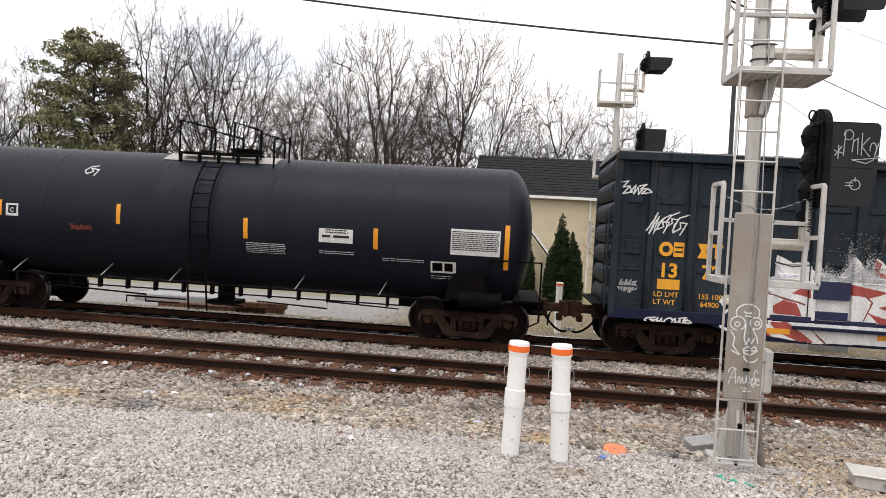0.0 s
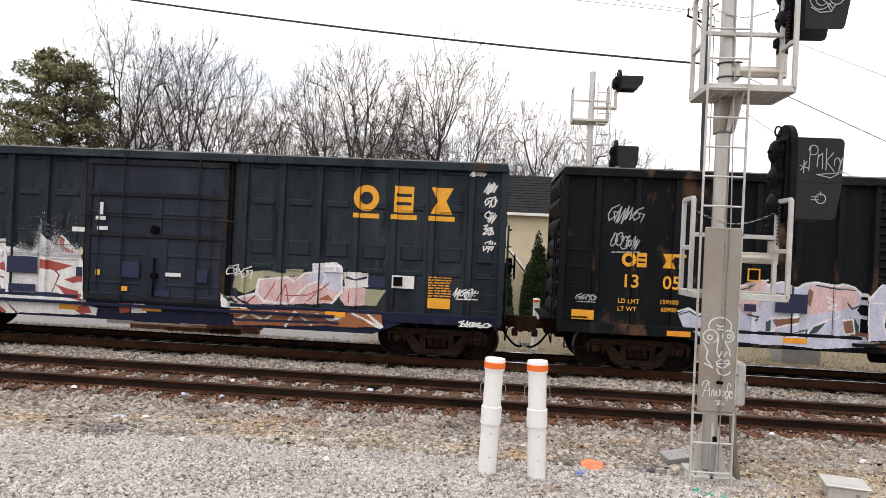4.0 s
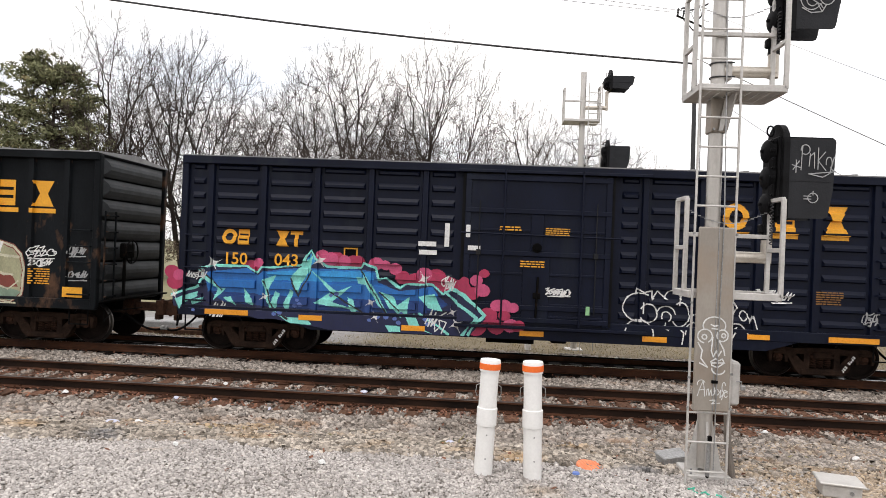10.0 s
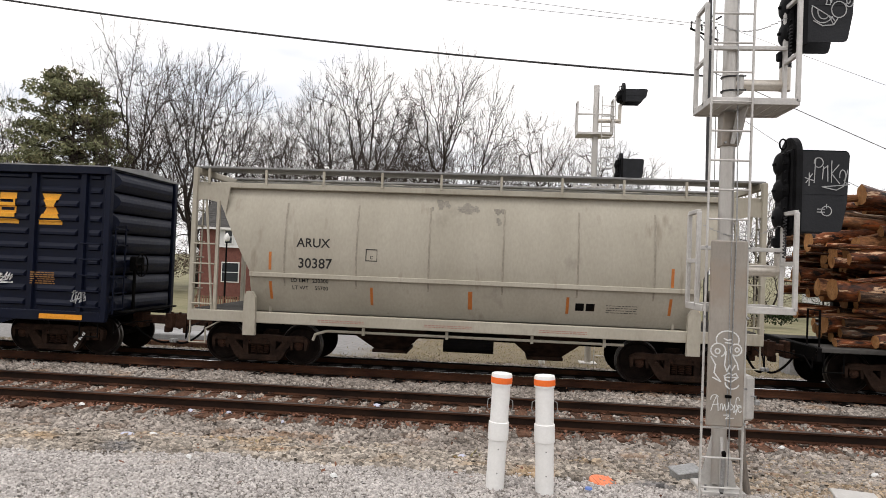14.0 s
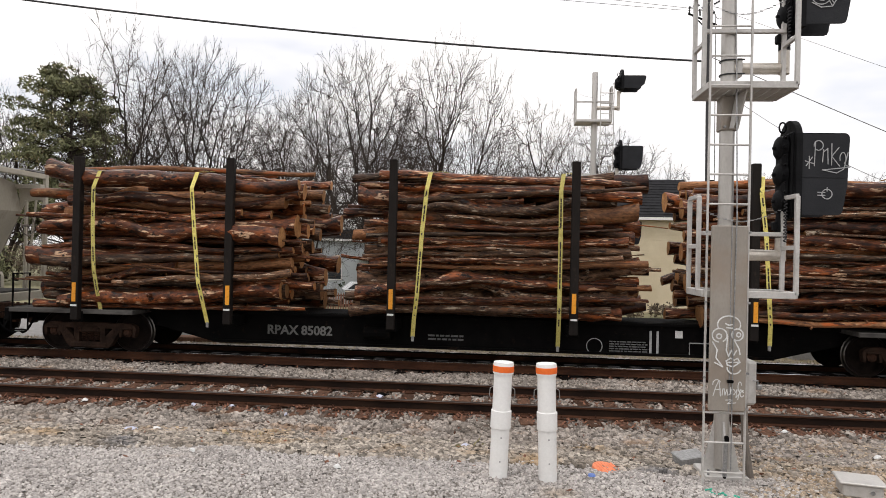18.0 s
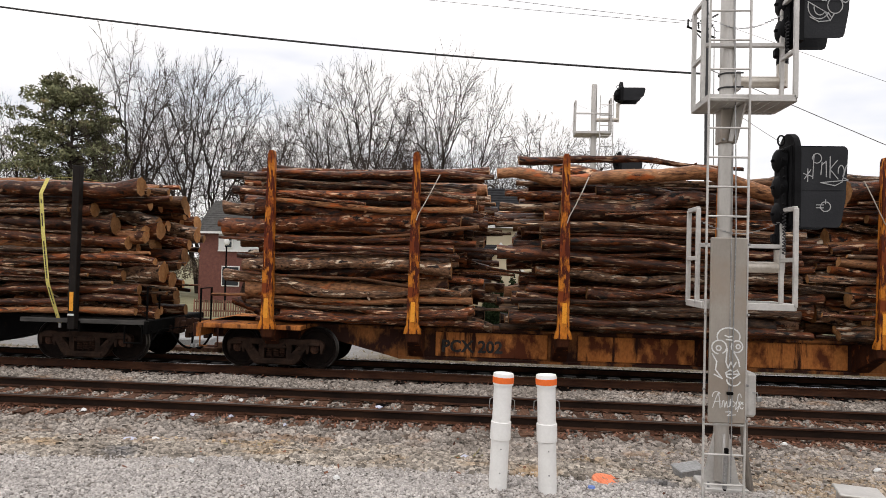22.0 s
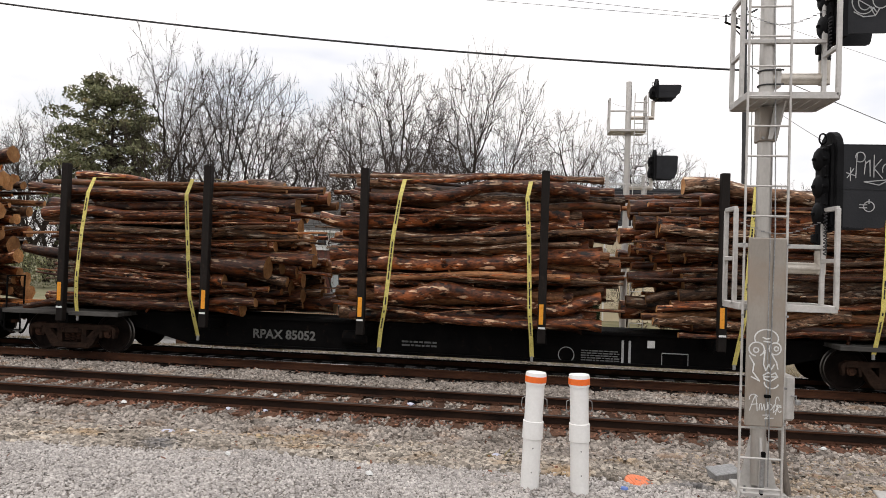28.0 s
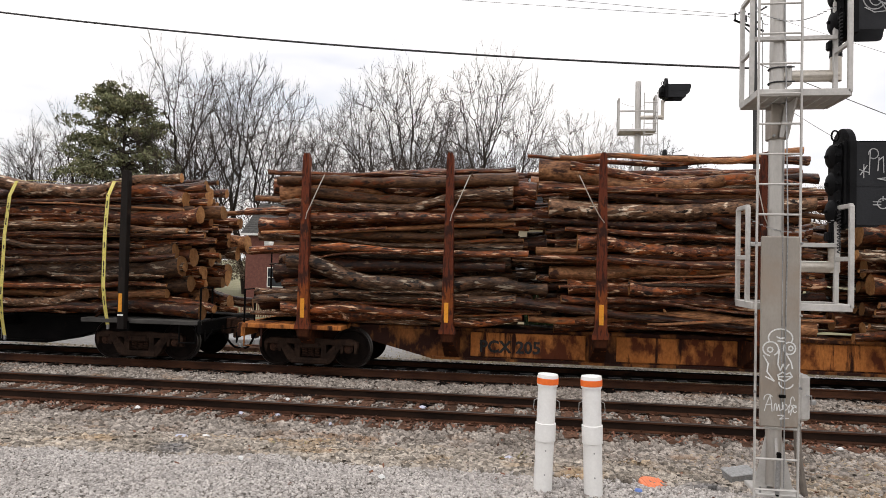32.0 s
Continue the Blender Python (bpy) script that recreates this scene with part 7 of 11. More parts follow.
    tag(car, 72, L(-10.1), 2.02, 0.5, 0.14, 4, S_BRICK, skin, 0.010)


build_tank()


# ---- covered hopper ----
def build_hopper():
    x0, x1 = 52.30, 64.45
    c, hl = (x0 + x1) / 2, (x1 - x0) / 2
    car = rolling("covered_hopper", c, "beige-grey covered hopper car with rounded sides and end ladders", "hopper car", "freight cars of the train")
    L = lambda x: x - c
    # bulging body: side bows out a little between roof and sill
    zs = [1.22, 1.5, 1.8, 2.1, 2.5, 2.9, 3.3, 3.6, 3.92]
    ys = [1.14, 1.31, 1.44, 1.53, 1.555, 1.54, 1.485, 1.405, 1.27]

    def skin(x, z):
        return -np.interp(np.asarray(z, float), zs, ys)

    ta, tb = hl - 0.72, hl - 1.34      # slope sheet: top and bottom end
    g = Geo()
    nx, rows = 24, list(zip(zs, ys))
    for s in (-1, 1):
        vs, fs = [], []
        for z, y in rows:
            e = np.interp(z, [1.22, 2.1, 3.3, 3.92], [tb, tb, ta, ta])
            for i in range(nx + 1):
                vs.append((-e + 2 * e * i / nx, s * y, z))
        w = nx + 1
        for j in range(len(rows) - 1):
            for i in range(nx):
                f = (j * w + i, j * w + i + 1, (j + 1) * w + i + 1, (j + 1) * w + i)
                fs.append(f if s < 0 else tuple(reversed(f)))
        g.add(vs, fs)
    part("body", g, M_HOPPER, car, smooth=True)
    # roof, ends and slope sheets
    g = Geo()
    g.prism([(-1.30, 3.92), (1.30, 3.92), (1.27, 4.02), (0.7, 4.14), (-0.7, 4.14), (-1.27, 4.02)], "x", -ta, ta)
    part("roof", g, M_HOPPER, car)
    for s in (-1, 1):
        g = Geo()
        g.add([(s * ta, -1.265, 3.92), (s * ta, 1.265, 3.92), (s * ta, 1.48, 3.3), (s * ta, -1.48, 3.3), (s * tb, 1.525, 2.1), (s * tb, -1.525, 2.1), (s * (tb - 0.9), 1.11, 1.22), (s * (tb - 0.9), -1.11, 1.22)],
              [(0, 1, 2, 3), (3, 2, 4, 5), (5, 4, 6, 7)])
        part("slope_sheet", g, M_HOPPER, car)
    for s in (-1, 1):
        part("roof_rail", Geo().box(-hl + 0.004, s * 1.22, 3.90, hl - 0.004, s * 1.40, 4.02, 0.012), M_HOPPER, car)
        part("side_sill", Geo().box(-hl + 0.005, s * 1.42, 0.98, hl - 0.005, s * 1.564, 1.22, 0.012), M_HOPPER, car)
        part("side_belt", Geo().box(-tb, s * 1.50, 1.98, tb, s * 1.558, 2.08, 0.01), M_HOPPER, car)
        part("walkway", Geo().box(-hl - 0.006, s * 0.62, 4.322, hl + 0.006, s * 1.425, 4.367, 0.008), M_ROOFZ, car)
        for i in range(10):
            x = -hl + 0.3 + i * (2 * hl - 0.6) / 9
            part("walkway_bracket", Geo().box(x - 0.025, s * 1.38, 3.98, x + 0.025, s * 1.43, 4.31, 0.005), M_HOPPER, car)
    seam = Geo()
    seam.add([(-0.02, float(skin(0, z)) - 0.008, z) for z in zs[2:-1]] + [(0.02, float(skin(0, z)) - 0.008, z) for z in zs[2:-1]],
             [(i, i + 6, i + 7, i + 1) for i in range(5)])
    me = seam.mesh("body_seam", M_SEAM)
    for x in (54.41, 55.98, 57.54, 59.11, 60.67, 62.24):
        part("body_seam", me, None, car, at=(L(x), 0, 0))
    # roof hatches
    for i in range(5):
        x = -3.6 + i * 1.8
        part("roof_hatch", Geo().cyl((x, 0, 4.12), (x, 0, 4.16), 0.38, n=18).cyl((x, 0, 4.16), (x, 0, 4.19), 0.42, 0.36, n=18), M_HOPPER, car)
    # end frames: posts, shear plates, ladders
    for s in (-1, 1):
        for y in (-1.50, 1.50):
            part("end_post", Geo().box(s * (hl - 0.10), y - 0.06, 1.0, s * hl, y + 0.06, 4.32, 0.012), M_HOPPER, car)
            part("end_panel", Geo().prism([(s * (hl - 0.08), 3.92), (s * (ta - 0.1), 3.92), (s * (ta - 0.02), 3.3), (s * (hl - 0.62), 3.55), (s * (hl - 0.32), 3.62), (s * (hl - 0.08), 3.60)], "y", y - 0.01, y + 0.02), M_HOPPER, car)
            part("brace_post", Geo().box(s * (hl - 0.62), y - 0.04, 1.2, s * (hl - 0.55), y + 0.04, 3.6, 0.01), M_HOPPER, car)
            part("brace_rod", Geo().cyl((s * (hl - 0.50), y * 0.97, 1.22), (s * (hl - 0.28), y * 0.97, 3.62), 0.03, n=8), M_HOPPER, car)
            part("jacking_bracket", Geo().prism([(s * (hl - 1.28), 0.72), (s * (hl - 1.55), 0.72), (s * (hl - 1.53), 1.55), (s * (hl - 1.46), 1.66), (s * (hl - 1.34), 1.66), (s * (hl - 1.28), 1.55)], "y", y * 1.02, y * 1.09), M_HOPPER, car)
        part("end_beam", Geo().box(s * (hl - 0.12), -1.43, 4.18, s * (hl - 0.004), 1.43, 4.316, 0.012), M_HOPPER, car)
        part("end_sill", Geo().box(s * (hl - 0.3), -1.41, 0.976, s * (hl - 0.004), 1.41, 1.196, 0.012), M_HOPPER, car)
        part("end_sheet", Geo().box(s * (hl - 1.75), -1.2, 1.2, s * (hl - 1.70), 1.2, 2.3), M_HOPPER, car)
        add_ladder(car, s * (hl - 0.33), -1.56, 1.35, 2.65, 4, 0.46, M_HOPPER, stiles=False)
        add_ladder(car, s * (hl + 0.02), -1.15, 1.3, 4.1, 9, 0.42, M_HOPPER, facing="x")
        part("end_platform", Geo().box(s * (hl - 1.2), -1.4, 1.20, s * (hl - 0.1), 1.4, 1.24, 0.006), M_DECK, car)
        part("sill_step", Geo().tube([(s * (hl - 0.05), -1.5, 0.98), (s * (hl - 0.05), -1.5, 0.50), (s * (hl - 0.40), -1.5, 0.50), (s * (hl - 0.40), -1.5, 0.80), (s * (hl - 0.75), -1.5, 1.0)], 0.017, 6), M_HOPPER, car)
        add_coupler(car, s * (hl + 0.05), s)
        add_truck(car, s * 4.60)
    part("end_tank", Geo().cyl((hl - 0.55, -0.7, 1.85), (hl - 0.55, 0.1, 1.85), 0.19, n=16).box(hl - 0.75, -0.9, 1.25, hl - 0.3, -0.5, 1.55, 0.03), M_CONDUIT, car)
    part("valve_pipe", Geo().tube([(hl - 0.55, -0.75, 2.0), (hl - 0.50, -0.85, 2.35), (hl - 0.25, -0.9, 2.45), (hl - 0.2, -0.95, 1.3)], 0.022, 6).tube([(hl - 0.75, -0.6, 1.4), (hl - 1.1, -0.8, 1.35), (hl - 1.15, -0.9, 1.25)], 0.02, 6), M_CONDUIT, car)
    rim = [(hl + 0.13, 0.6 + 0.25 * math.cos(k * 0.3927), 2.9 + 0.25 * math.sin(k * 0.3927)) for k in range(17)]
    g = Geo().tube(rim, 0.016, 6).cyl((hl - 0.05, 0.6, 2.9), (hl + 0.14, 0.6, 2.9), 0.03, n=8)
    for k in range(0, 16, 4):
        g.tube([(hl + 0.13, 0.6, 2.9), rim[k]], 0.011, 5)
    part("brake_wheel", g, M_CONDUIT, car)
    part("centre_sill", Geo().box(-hl, -0.22, 0.66, hl, 0.22, 1.0), M_BLACK, car)
    for x in (-1.75, 1.75):
        part("outlet_gate", Geo().convex([(x - 0.95, -1.3, 0.98), (x + 0.95, -1.3, 0.98), (x + 0.95, 1.3, 0.98), (x - 0.95, 1.3, 0.98), (x - 0.35, -0.5, 0.42), (x + 0.35, -0.5, 0.42), (x + 0.35, 0.5, 0.42), (x - 0.35, 0.5, 0.42)],
                                         [(0, 1, 2, 3), (4, 5, 6, 7), (0, 1, 5, 4), (1, 2, 6, 5), (2, 3, 7, 6), (3, 0, 4, 7)]).box(x - 0.4, -0.55, 0.34, x + 0.4, 0.55, 0.42, 0.01), M_TRUCK, car)
    part("side_pipe", Geo().cyl((-3.0, -1.42, 0.86), (3.3, -1.42, 0.86), 0.03, n=8).tube([(-3.0, -1.42, 0.86), (-3.25, -1.42, 0.78), (-3.3, -1.42, 0.65)], 0.03, 8), M_HOPPER, car)
    for x in (-2.2, -0.4, 1.4, 2.9):
        part("pipe_bracket", Geo().box(x - 0.03, -1.46, 0.8, x + 0.03, -1.40, 1.0, 0.005), M_HOPPER, car)
    part("brake_reservoir", Geo().cyl((-0.5, -0.9, 0.62), (0.6, -0.9, 0.62), 0.15, n=14), M_BLACK, car)
    # patchy soot on the sheets
    blot = wobble(61, 0.32)
    raster("soot_stain", L(57.4), L(59.6), 2.95, 3.80, 0.028, lambda a, b: np.where(blot(a, b) * 0.7 + blot(a * 3.1, b * 3.1) * 0.5 - 0.9 * ((a - L(58.5)) / 1.0) ** 2 - 0.9 * ((b - 3.45) / 0.36) ** 2 > -0.12, 0, -1), [M_SOOT], car, skin, 0.004, "dark soot smudge on the side")
    # marks
    lettering("owner_mark", "ARUX", 0.27, L(55.03), 2.74, 0, M_DARK_P, car, 0.012, skin)
    lettering("car_number", "30387", 0.30, L(55.08), 2.30, 0, M_DARK_P, car, 0.012, skin)
    lettering("stencil", "LD LMT  230300", 0.12, L(54.97), 1.93, 0, M_DARK_P, car, 0.008, lambda a, b: skin(a, b) - 0.022)
    lettering("stencil", "LT WT    55700", 0.12, L(54.97), 1.77, 0, M_DARK_P, car, 0.008, skin)
    raster("plate_mark", L(56.18), L(56.44), 2.40, 2.66, 0.01, lambda a, b: np.where((np.abs(a - L(56.31)) > 0.11) | (np.abs(b - 2.53) > 0.11), 0, -1), [M_DARK_P], car, skin, 0.006)
    lettering("plate_letter", "C", 0.10, L(56.31), 2.48, 0, M_DARK_P, car, 0.01, skin)
    for x, z0, z1 in ((54.11, 2.14, 2.55), (54.11, 1.5, 1.9), (56.33, 1.45, 1.85), (58.44, 1.45, 1.85), (60.51, 1.45, 1.82), (62.62, 2.1, 2.52), (62.62, 1.5, 1.87)):
        raster("reflector", L(x) - 0.045, L(x) + 0.045, z0, z1, 0.03, lambda a, b: np.zeros(a.shape, int), [M_ORANGE_H], car, skin, 0.006, "upright amber reflector strip")
    raster("placard_field", L(60.66), L(61.06), 1.53, 1.71, 0.02, lambda a, b: np.where(np.abs(a - L(60.86)) > 0.015, 0, -1), [M_BLACK], car, skin, 0.008)
    bars(car, L(61.30), L(61.95), 1.66, 4, 0.025, M_DARK_P, skin, 31)
    for x in (55.2, 57.5, 59.9):
        bars(car, L(x), L(x) + 1.0, 1.09, 2, 0.018, M_REDFADE, lambda a, b: np.full(np.shape(a), -1.563), 33)


build_hopper()

# ---- log cars and their loads ----
LOG_N = 18


def log_shape(seed, mats):
    """A crooked tapered log along x, 5.5 m long and 0.18 m thick, with knots, branch stubs and sawn ends. Gives mesh, centre heights and radii."""
    rnd = random.Random(seed)
    ns = 8
    ph = [rnd.uniform(0, 6.28) for _ in range(6)]
    amp = rnd.choice((0.6, 1.1, 1.6, 2.1, 2.7))
    kink = rnd.uniform(0.25, 0.75), rnd.choice((0, 0, 0.8, -0.8, 1.4))
    taper = rnd.uniform(0.12, 0.42)
    knots = [(rnd.uniform(0.08, 0.92), rnd.uniform(0.10, 0.34)) for _ in range(4)]
    cs, rs, vs, fs = [], [], [], []
    for i in range(LOG_N + 1):
        t = i / LOG_N
        cy = amp * (0.26 * math.sin(t * 4.2 + ph[0]) + 0.12 * math.sin(t * 11 + ph[4]))
        cz = amp * (0.62 * math.sin(t * 3.3 + ph[1]) + 0.34 * math.sin(t * 7.9 + ph[2]) + 0.12 * math.sin(t * 19 + ph[5])) - kink[1] * abs(t - kink[0])
        r = 1.0 + taper * (0.5 - t) * 2 + rnd.uniform(-0.045, 0.045) + sum(h * math.exp(-((t - k) / 0.016) ** 2) for k, h in knots)
        if i == 0:
            r *= rnd.uniform(1.0, 1.16)
        cs.append(cz)
        rs.append(r)
        for j in range(ns):
            a = 2 * math.pi * j / ns
            q = r * (1 + 0.07 * math.sin(3 * a + ph[3] + t * 3) + rnd.uniform(-0.06, 0.06))
            vs.append(((t - 0.5) * 5.5 + (0.012 * math.sin(a + ph[0]) if i in (0, LOG_N) else 0), (cy + q * math.cos(a)) * 0.09, (cz + q * math.sin(a)) * 0.09))
    for i in range(LOG_N):
        for j in range(ns):
            fs.append((i * ns + j, i * ns + (j + 1) % ns, (i + 1) * ns + (j + 1) % ns, (i + 1) * ns + j))
    g = Geo()
    g.add(vs, fs)
    for k in range(rnd.choice((0, 1, 2))):      # trimmed branch stubs
        i = rnd.randrange(2, LOG_N - 2)
        c = Vector([sum(v[m] for v in vs[i * ns:(i + 1) * ns]) / ns for m in range(3)])
        a = rnd.uniform(-1.2, 1.2) + rnd.choice((0, math.pi))
        d = Vector((0.6, -abs(math.cos(a)), math.sin(a))).normalized()
        g.cyl(tuple(c), tuple(c + d * rnd.uniform(0.13, 0.20)), 0.035, 0.024, n=6)
    g.slot(1)
    for base, flip in ((0, True), (LOG_N * ns, False)):
        ring = vs[base:base + ns]
        mid = tuple(sum(v[m] for v in ring) / ns + (rnd.uniform(-0.01, 0.01) if m == 0 else 0) for m in range(3))
        g.add(ring + [mid], [((j + 1) % ns, j, ns) if flip else (j, (j + 1) % ns, ns) for j in range(ns)])
    me = g.mesh("log", mats)
    me.polygons.foreach_set("use_smooth", [k == 0 for k in g.m])
    return me, np.array(cs), np.array(rs)


LOGS = [log_shape(i, [(M_LOGRED, M_LOGGREY, M_LOGRED, M_LOGRED, M_LOGGREY, M_LOGRED, M_LOGRED, M_LOGTAN)[i % 8], M_CUT]) for i in range(40)]


def log_pile(seed, x0, x1, ztop, straps, label, zb=1.02, group="log loads"):
    """Pulpwood stacked lengthwise: in each upright layer a log comes to rest on those below it; the layer towards -y shows."""
    cx, full = (x0 + x1) / 2, x1 - x0
    pile = rolling("log_pile", cx, label, "log pile", group)
    rnd = random.Random(seed)
    grid = np.linspace(-full / 2, full / 2, 90)

    def put(shape, x, y, z, ln, r, turn, flip, tilt):
        ob = part("log", shape, None, pile)
        ob.matrix_basis = pose(x, y, z, 0, -tilt, 0) @ pose(0, 0, 0, 180 if flip else 0, 0, 180 if turn else 0) @ Matrix.Diagonal((ln / 5.5, r / 0.09, r / 0.09, 1))

    y, col = -1.38, 0
    while y < 1.40:
        rmean = (0.076, 0.092, 0.12, 0.15)[min(col, 3)]
        top = np.full(grid.shape, zb + rnd.uniform(-0.02, 0.05))
        limit = ztop - (0.10 if col > 5 else 0.0) + 0.05 * math.sin(col * 2.1 + seed)
        for _ in range(70):
            if np.percentile(top, 55) > limit - 0.08:
                break
            r = min(0.165, max(0.028, rnd.lognormvariate(math.log(rmean), 0.55)))
            if np.percentile(top, 50) > limit - 0.32:
                r = min(r, 0.075)
                calm = 0.4
            else:
                calm = 1.0
            ln = full * (rnd.uniform(0.72, 0.96) if rnd.random() > 0.16 else rnd.uniform(0.42, 0.66))
            off = rnd.gauss(0, 0.34) if ln > 0.7 * full else rnd.choice((-1, 1)) * rnd.uniform(0.0, (full - ln) / 2)
            off = max(-(full - ln) / 2 - 0.18, min((full - ln) / 2 + 0.18, off))
            best = None
            for _ in range(2 if col == 0 else 4):      # the way of lying that settles lowest
                shape, cs, rs = rnd.choice(LOGS)
                turn, flip = rnd.random() < 0.5, rnd.random() < 0.5
                tilt = calm * (rnd.gauss(0, 1.6) if rnd.random() > 0.12 else rnd.gauss(0, 3.6))
                c = (cs[::-1] if turn else cs) * (-1 if flip else 1) * r
                w = (rs[::-1] if turn else rs) * r
                xs = off + (np.arange(LOG_N + 1) / LOG_N - 0.5) * ln
                c = c + np.tan(radians(tilt)) * (xs - off)
                on = (grid >= xs[0]) & (grid <= xs[-1])
                lo, hi = np.interp(grid[on], xs, c - w * 0.93), np.interp(grid[on], xs, c + w * 0.93)
                need = np.sort(top[on] - lo)
                z = need[int(len(need) * (0.985 if col == 0 else 0.95))] + (rnd.uniform(0, 0.03) if col == 0 else 0)
                gap = np.mean(np.maximum(z + lo - top[on], 0))
                if best is None or gap < best[0]:
                    best = (gap, shape, turn, flip, tilt, z, on, hi)
            gap, shape, turn, flip, tilt, z, on, hi = best
            put(shape, off, y + r - 0.05 + (rnd.uniform(-0.05, 0.24) if col == 0 else rnd.uniform(-0.06, 0.10)), z, ln, r, turn, flip, tilt)
            top[on] = np.maximum(top[on], z + hi)
        y += (0.30, 0.26, 0.28)[min(col, 2)]
        col += 1
    # a few thin poles pushed in at a slant, some past the ends
    for k in range(12):
        r = rnd.uniform(0.016, 0.034)
        ln = full * rnd.uniform(0.3, 0.7)
        x = rnd.uniform(-0.5, 0.5) * (full - ln) if k < 5 else rnd.choice((-1, 1)) * (full / 2 - ln * rnd.uniform(0.36, 0.47))
        put(rnd.choice(LOGS)[0], x, -1.42 if k < 5 else rnd.uniform(-1.3, 0.4), zb + rnd.uniform(0.3, ztop - zb - 0.5), ln, r, rnd.random() < 0.5, rnd.random() < 0.5, rnd.gauss(0, 3.0))
    # webbing over the load, hanging down the side
    for xa, xb, zl in straps:
        a, b = xa - cx, xb - cx
        pts = [(a + 0.42, -0.25, ztop + 0.16), (a + 0.30, -0.9, ztop + 0.15), (a + 0.06, -1.50, ztop + 0.06), (a, -1.63, ztop - 0.30), (a + (b - a) * 0.30, -1.66, ztop - 1.2), (a + (b - a) * 0.62, -1.62, zl + 0.9), (a + (b - a) * 0.85, -1.50, zl + 0.42), (b, -1.36, zl)]
        g, marks = Geo(), Geo()
        w = 0.044
        for i, (p, q) in enumerate(zip(pts, pts[1:])):
            g.convex([(p[0] - w, p[1], p[2]), (p[0] + w, p[1], p[2]), (q[0] + w, q[1], q[2]), (q[0] - w, q[1], q[2]),
                      (p[0] - w, p[1] - 0.006, p[2] + 0.004), (p[0] + w, p[1] - 0.006, p[2] + 0.004), (q[0] + w, q[1] - 0.006, q[2] + 0.004), (q[0] - w, q[1] - 0.006, q[2] + 0.004)],
                     [(0, 1, 2, 3), (4, 5, 6, 7), (0, 1, 5, 4), (1, 2, 6, 5), (2, 3, 7, 6), (3, 0, 4, 7)])
            if 3 <= i <= 5:      # dark print along the webbing
                t = rnd.uniform(0.02, 0.2)
                while t < 0.9:
                    e = min(0.97, t + rnd.uniform(0.03, 0.12))
                    m0, m1 = [[p[k] + (q[k] - p[k]) * u for k in range(3)] for u in (t, e)]
                    marks.add([(m0[0] - 0.014, m0[1] - 0.012, m0[2]), (m0[0] + 0.014, m0[1] - 0.012, m0[2]), (m1[0] + 0.014, m1[1] - 0.012, m1[2]), (m1[0] - 0.014, m1[1] - 0.012, m1[2])], [(0, 1, 2, 3)])
                    t = e + rnd.choice((0.012, 0.012, 0.25))
        sp = part("strap", g, M_STRAP, pile, "yellow webbing strap over the logs")
        part("strap_print", marks, M_DARK_P, sp, "rows of dark illegible print")["kind"] = "stuff"
        part("strap_hook", Geo().box(b - 0.03, -1.37, zl - 0.10, b + 0.03, -1.33, zl + 0.02, 0.006), M_STEEL, sp)
    return pile


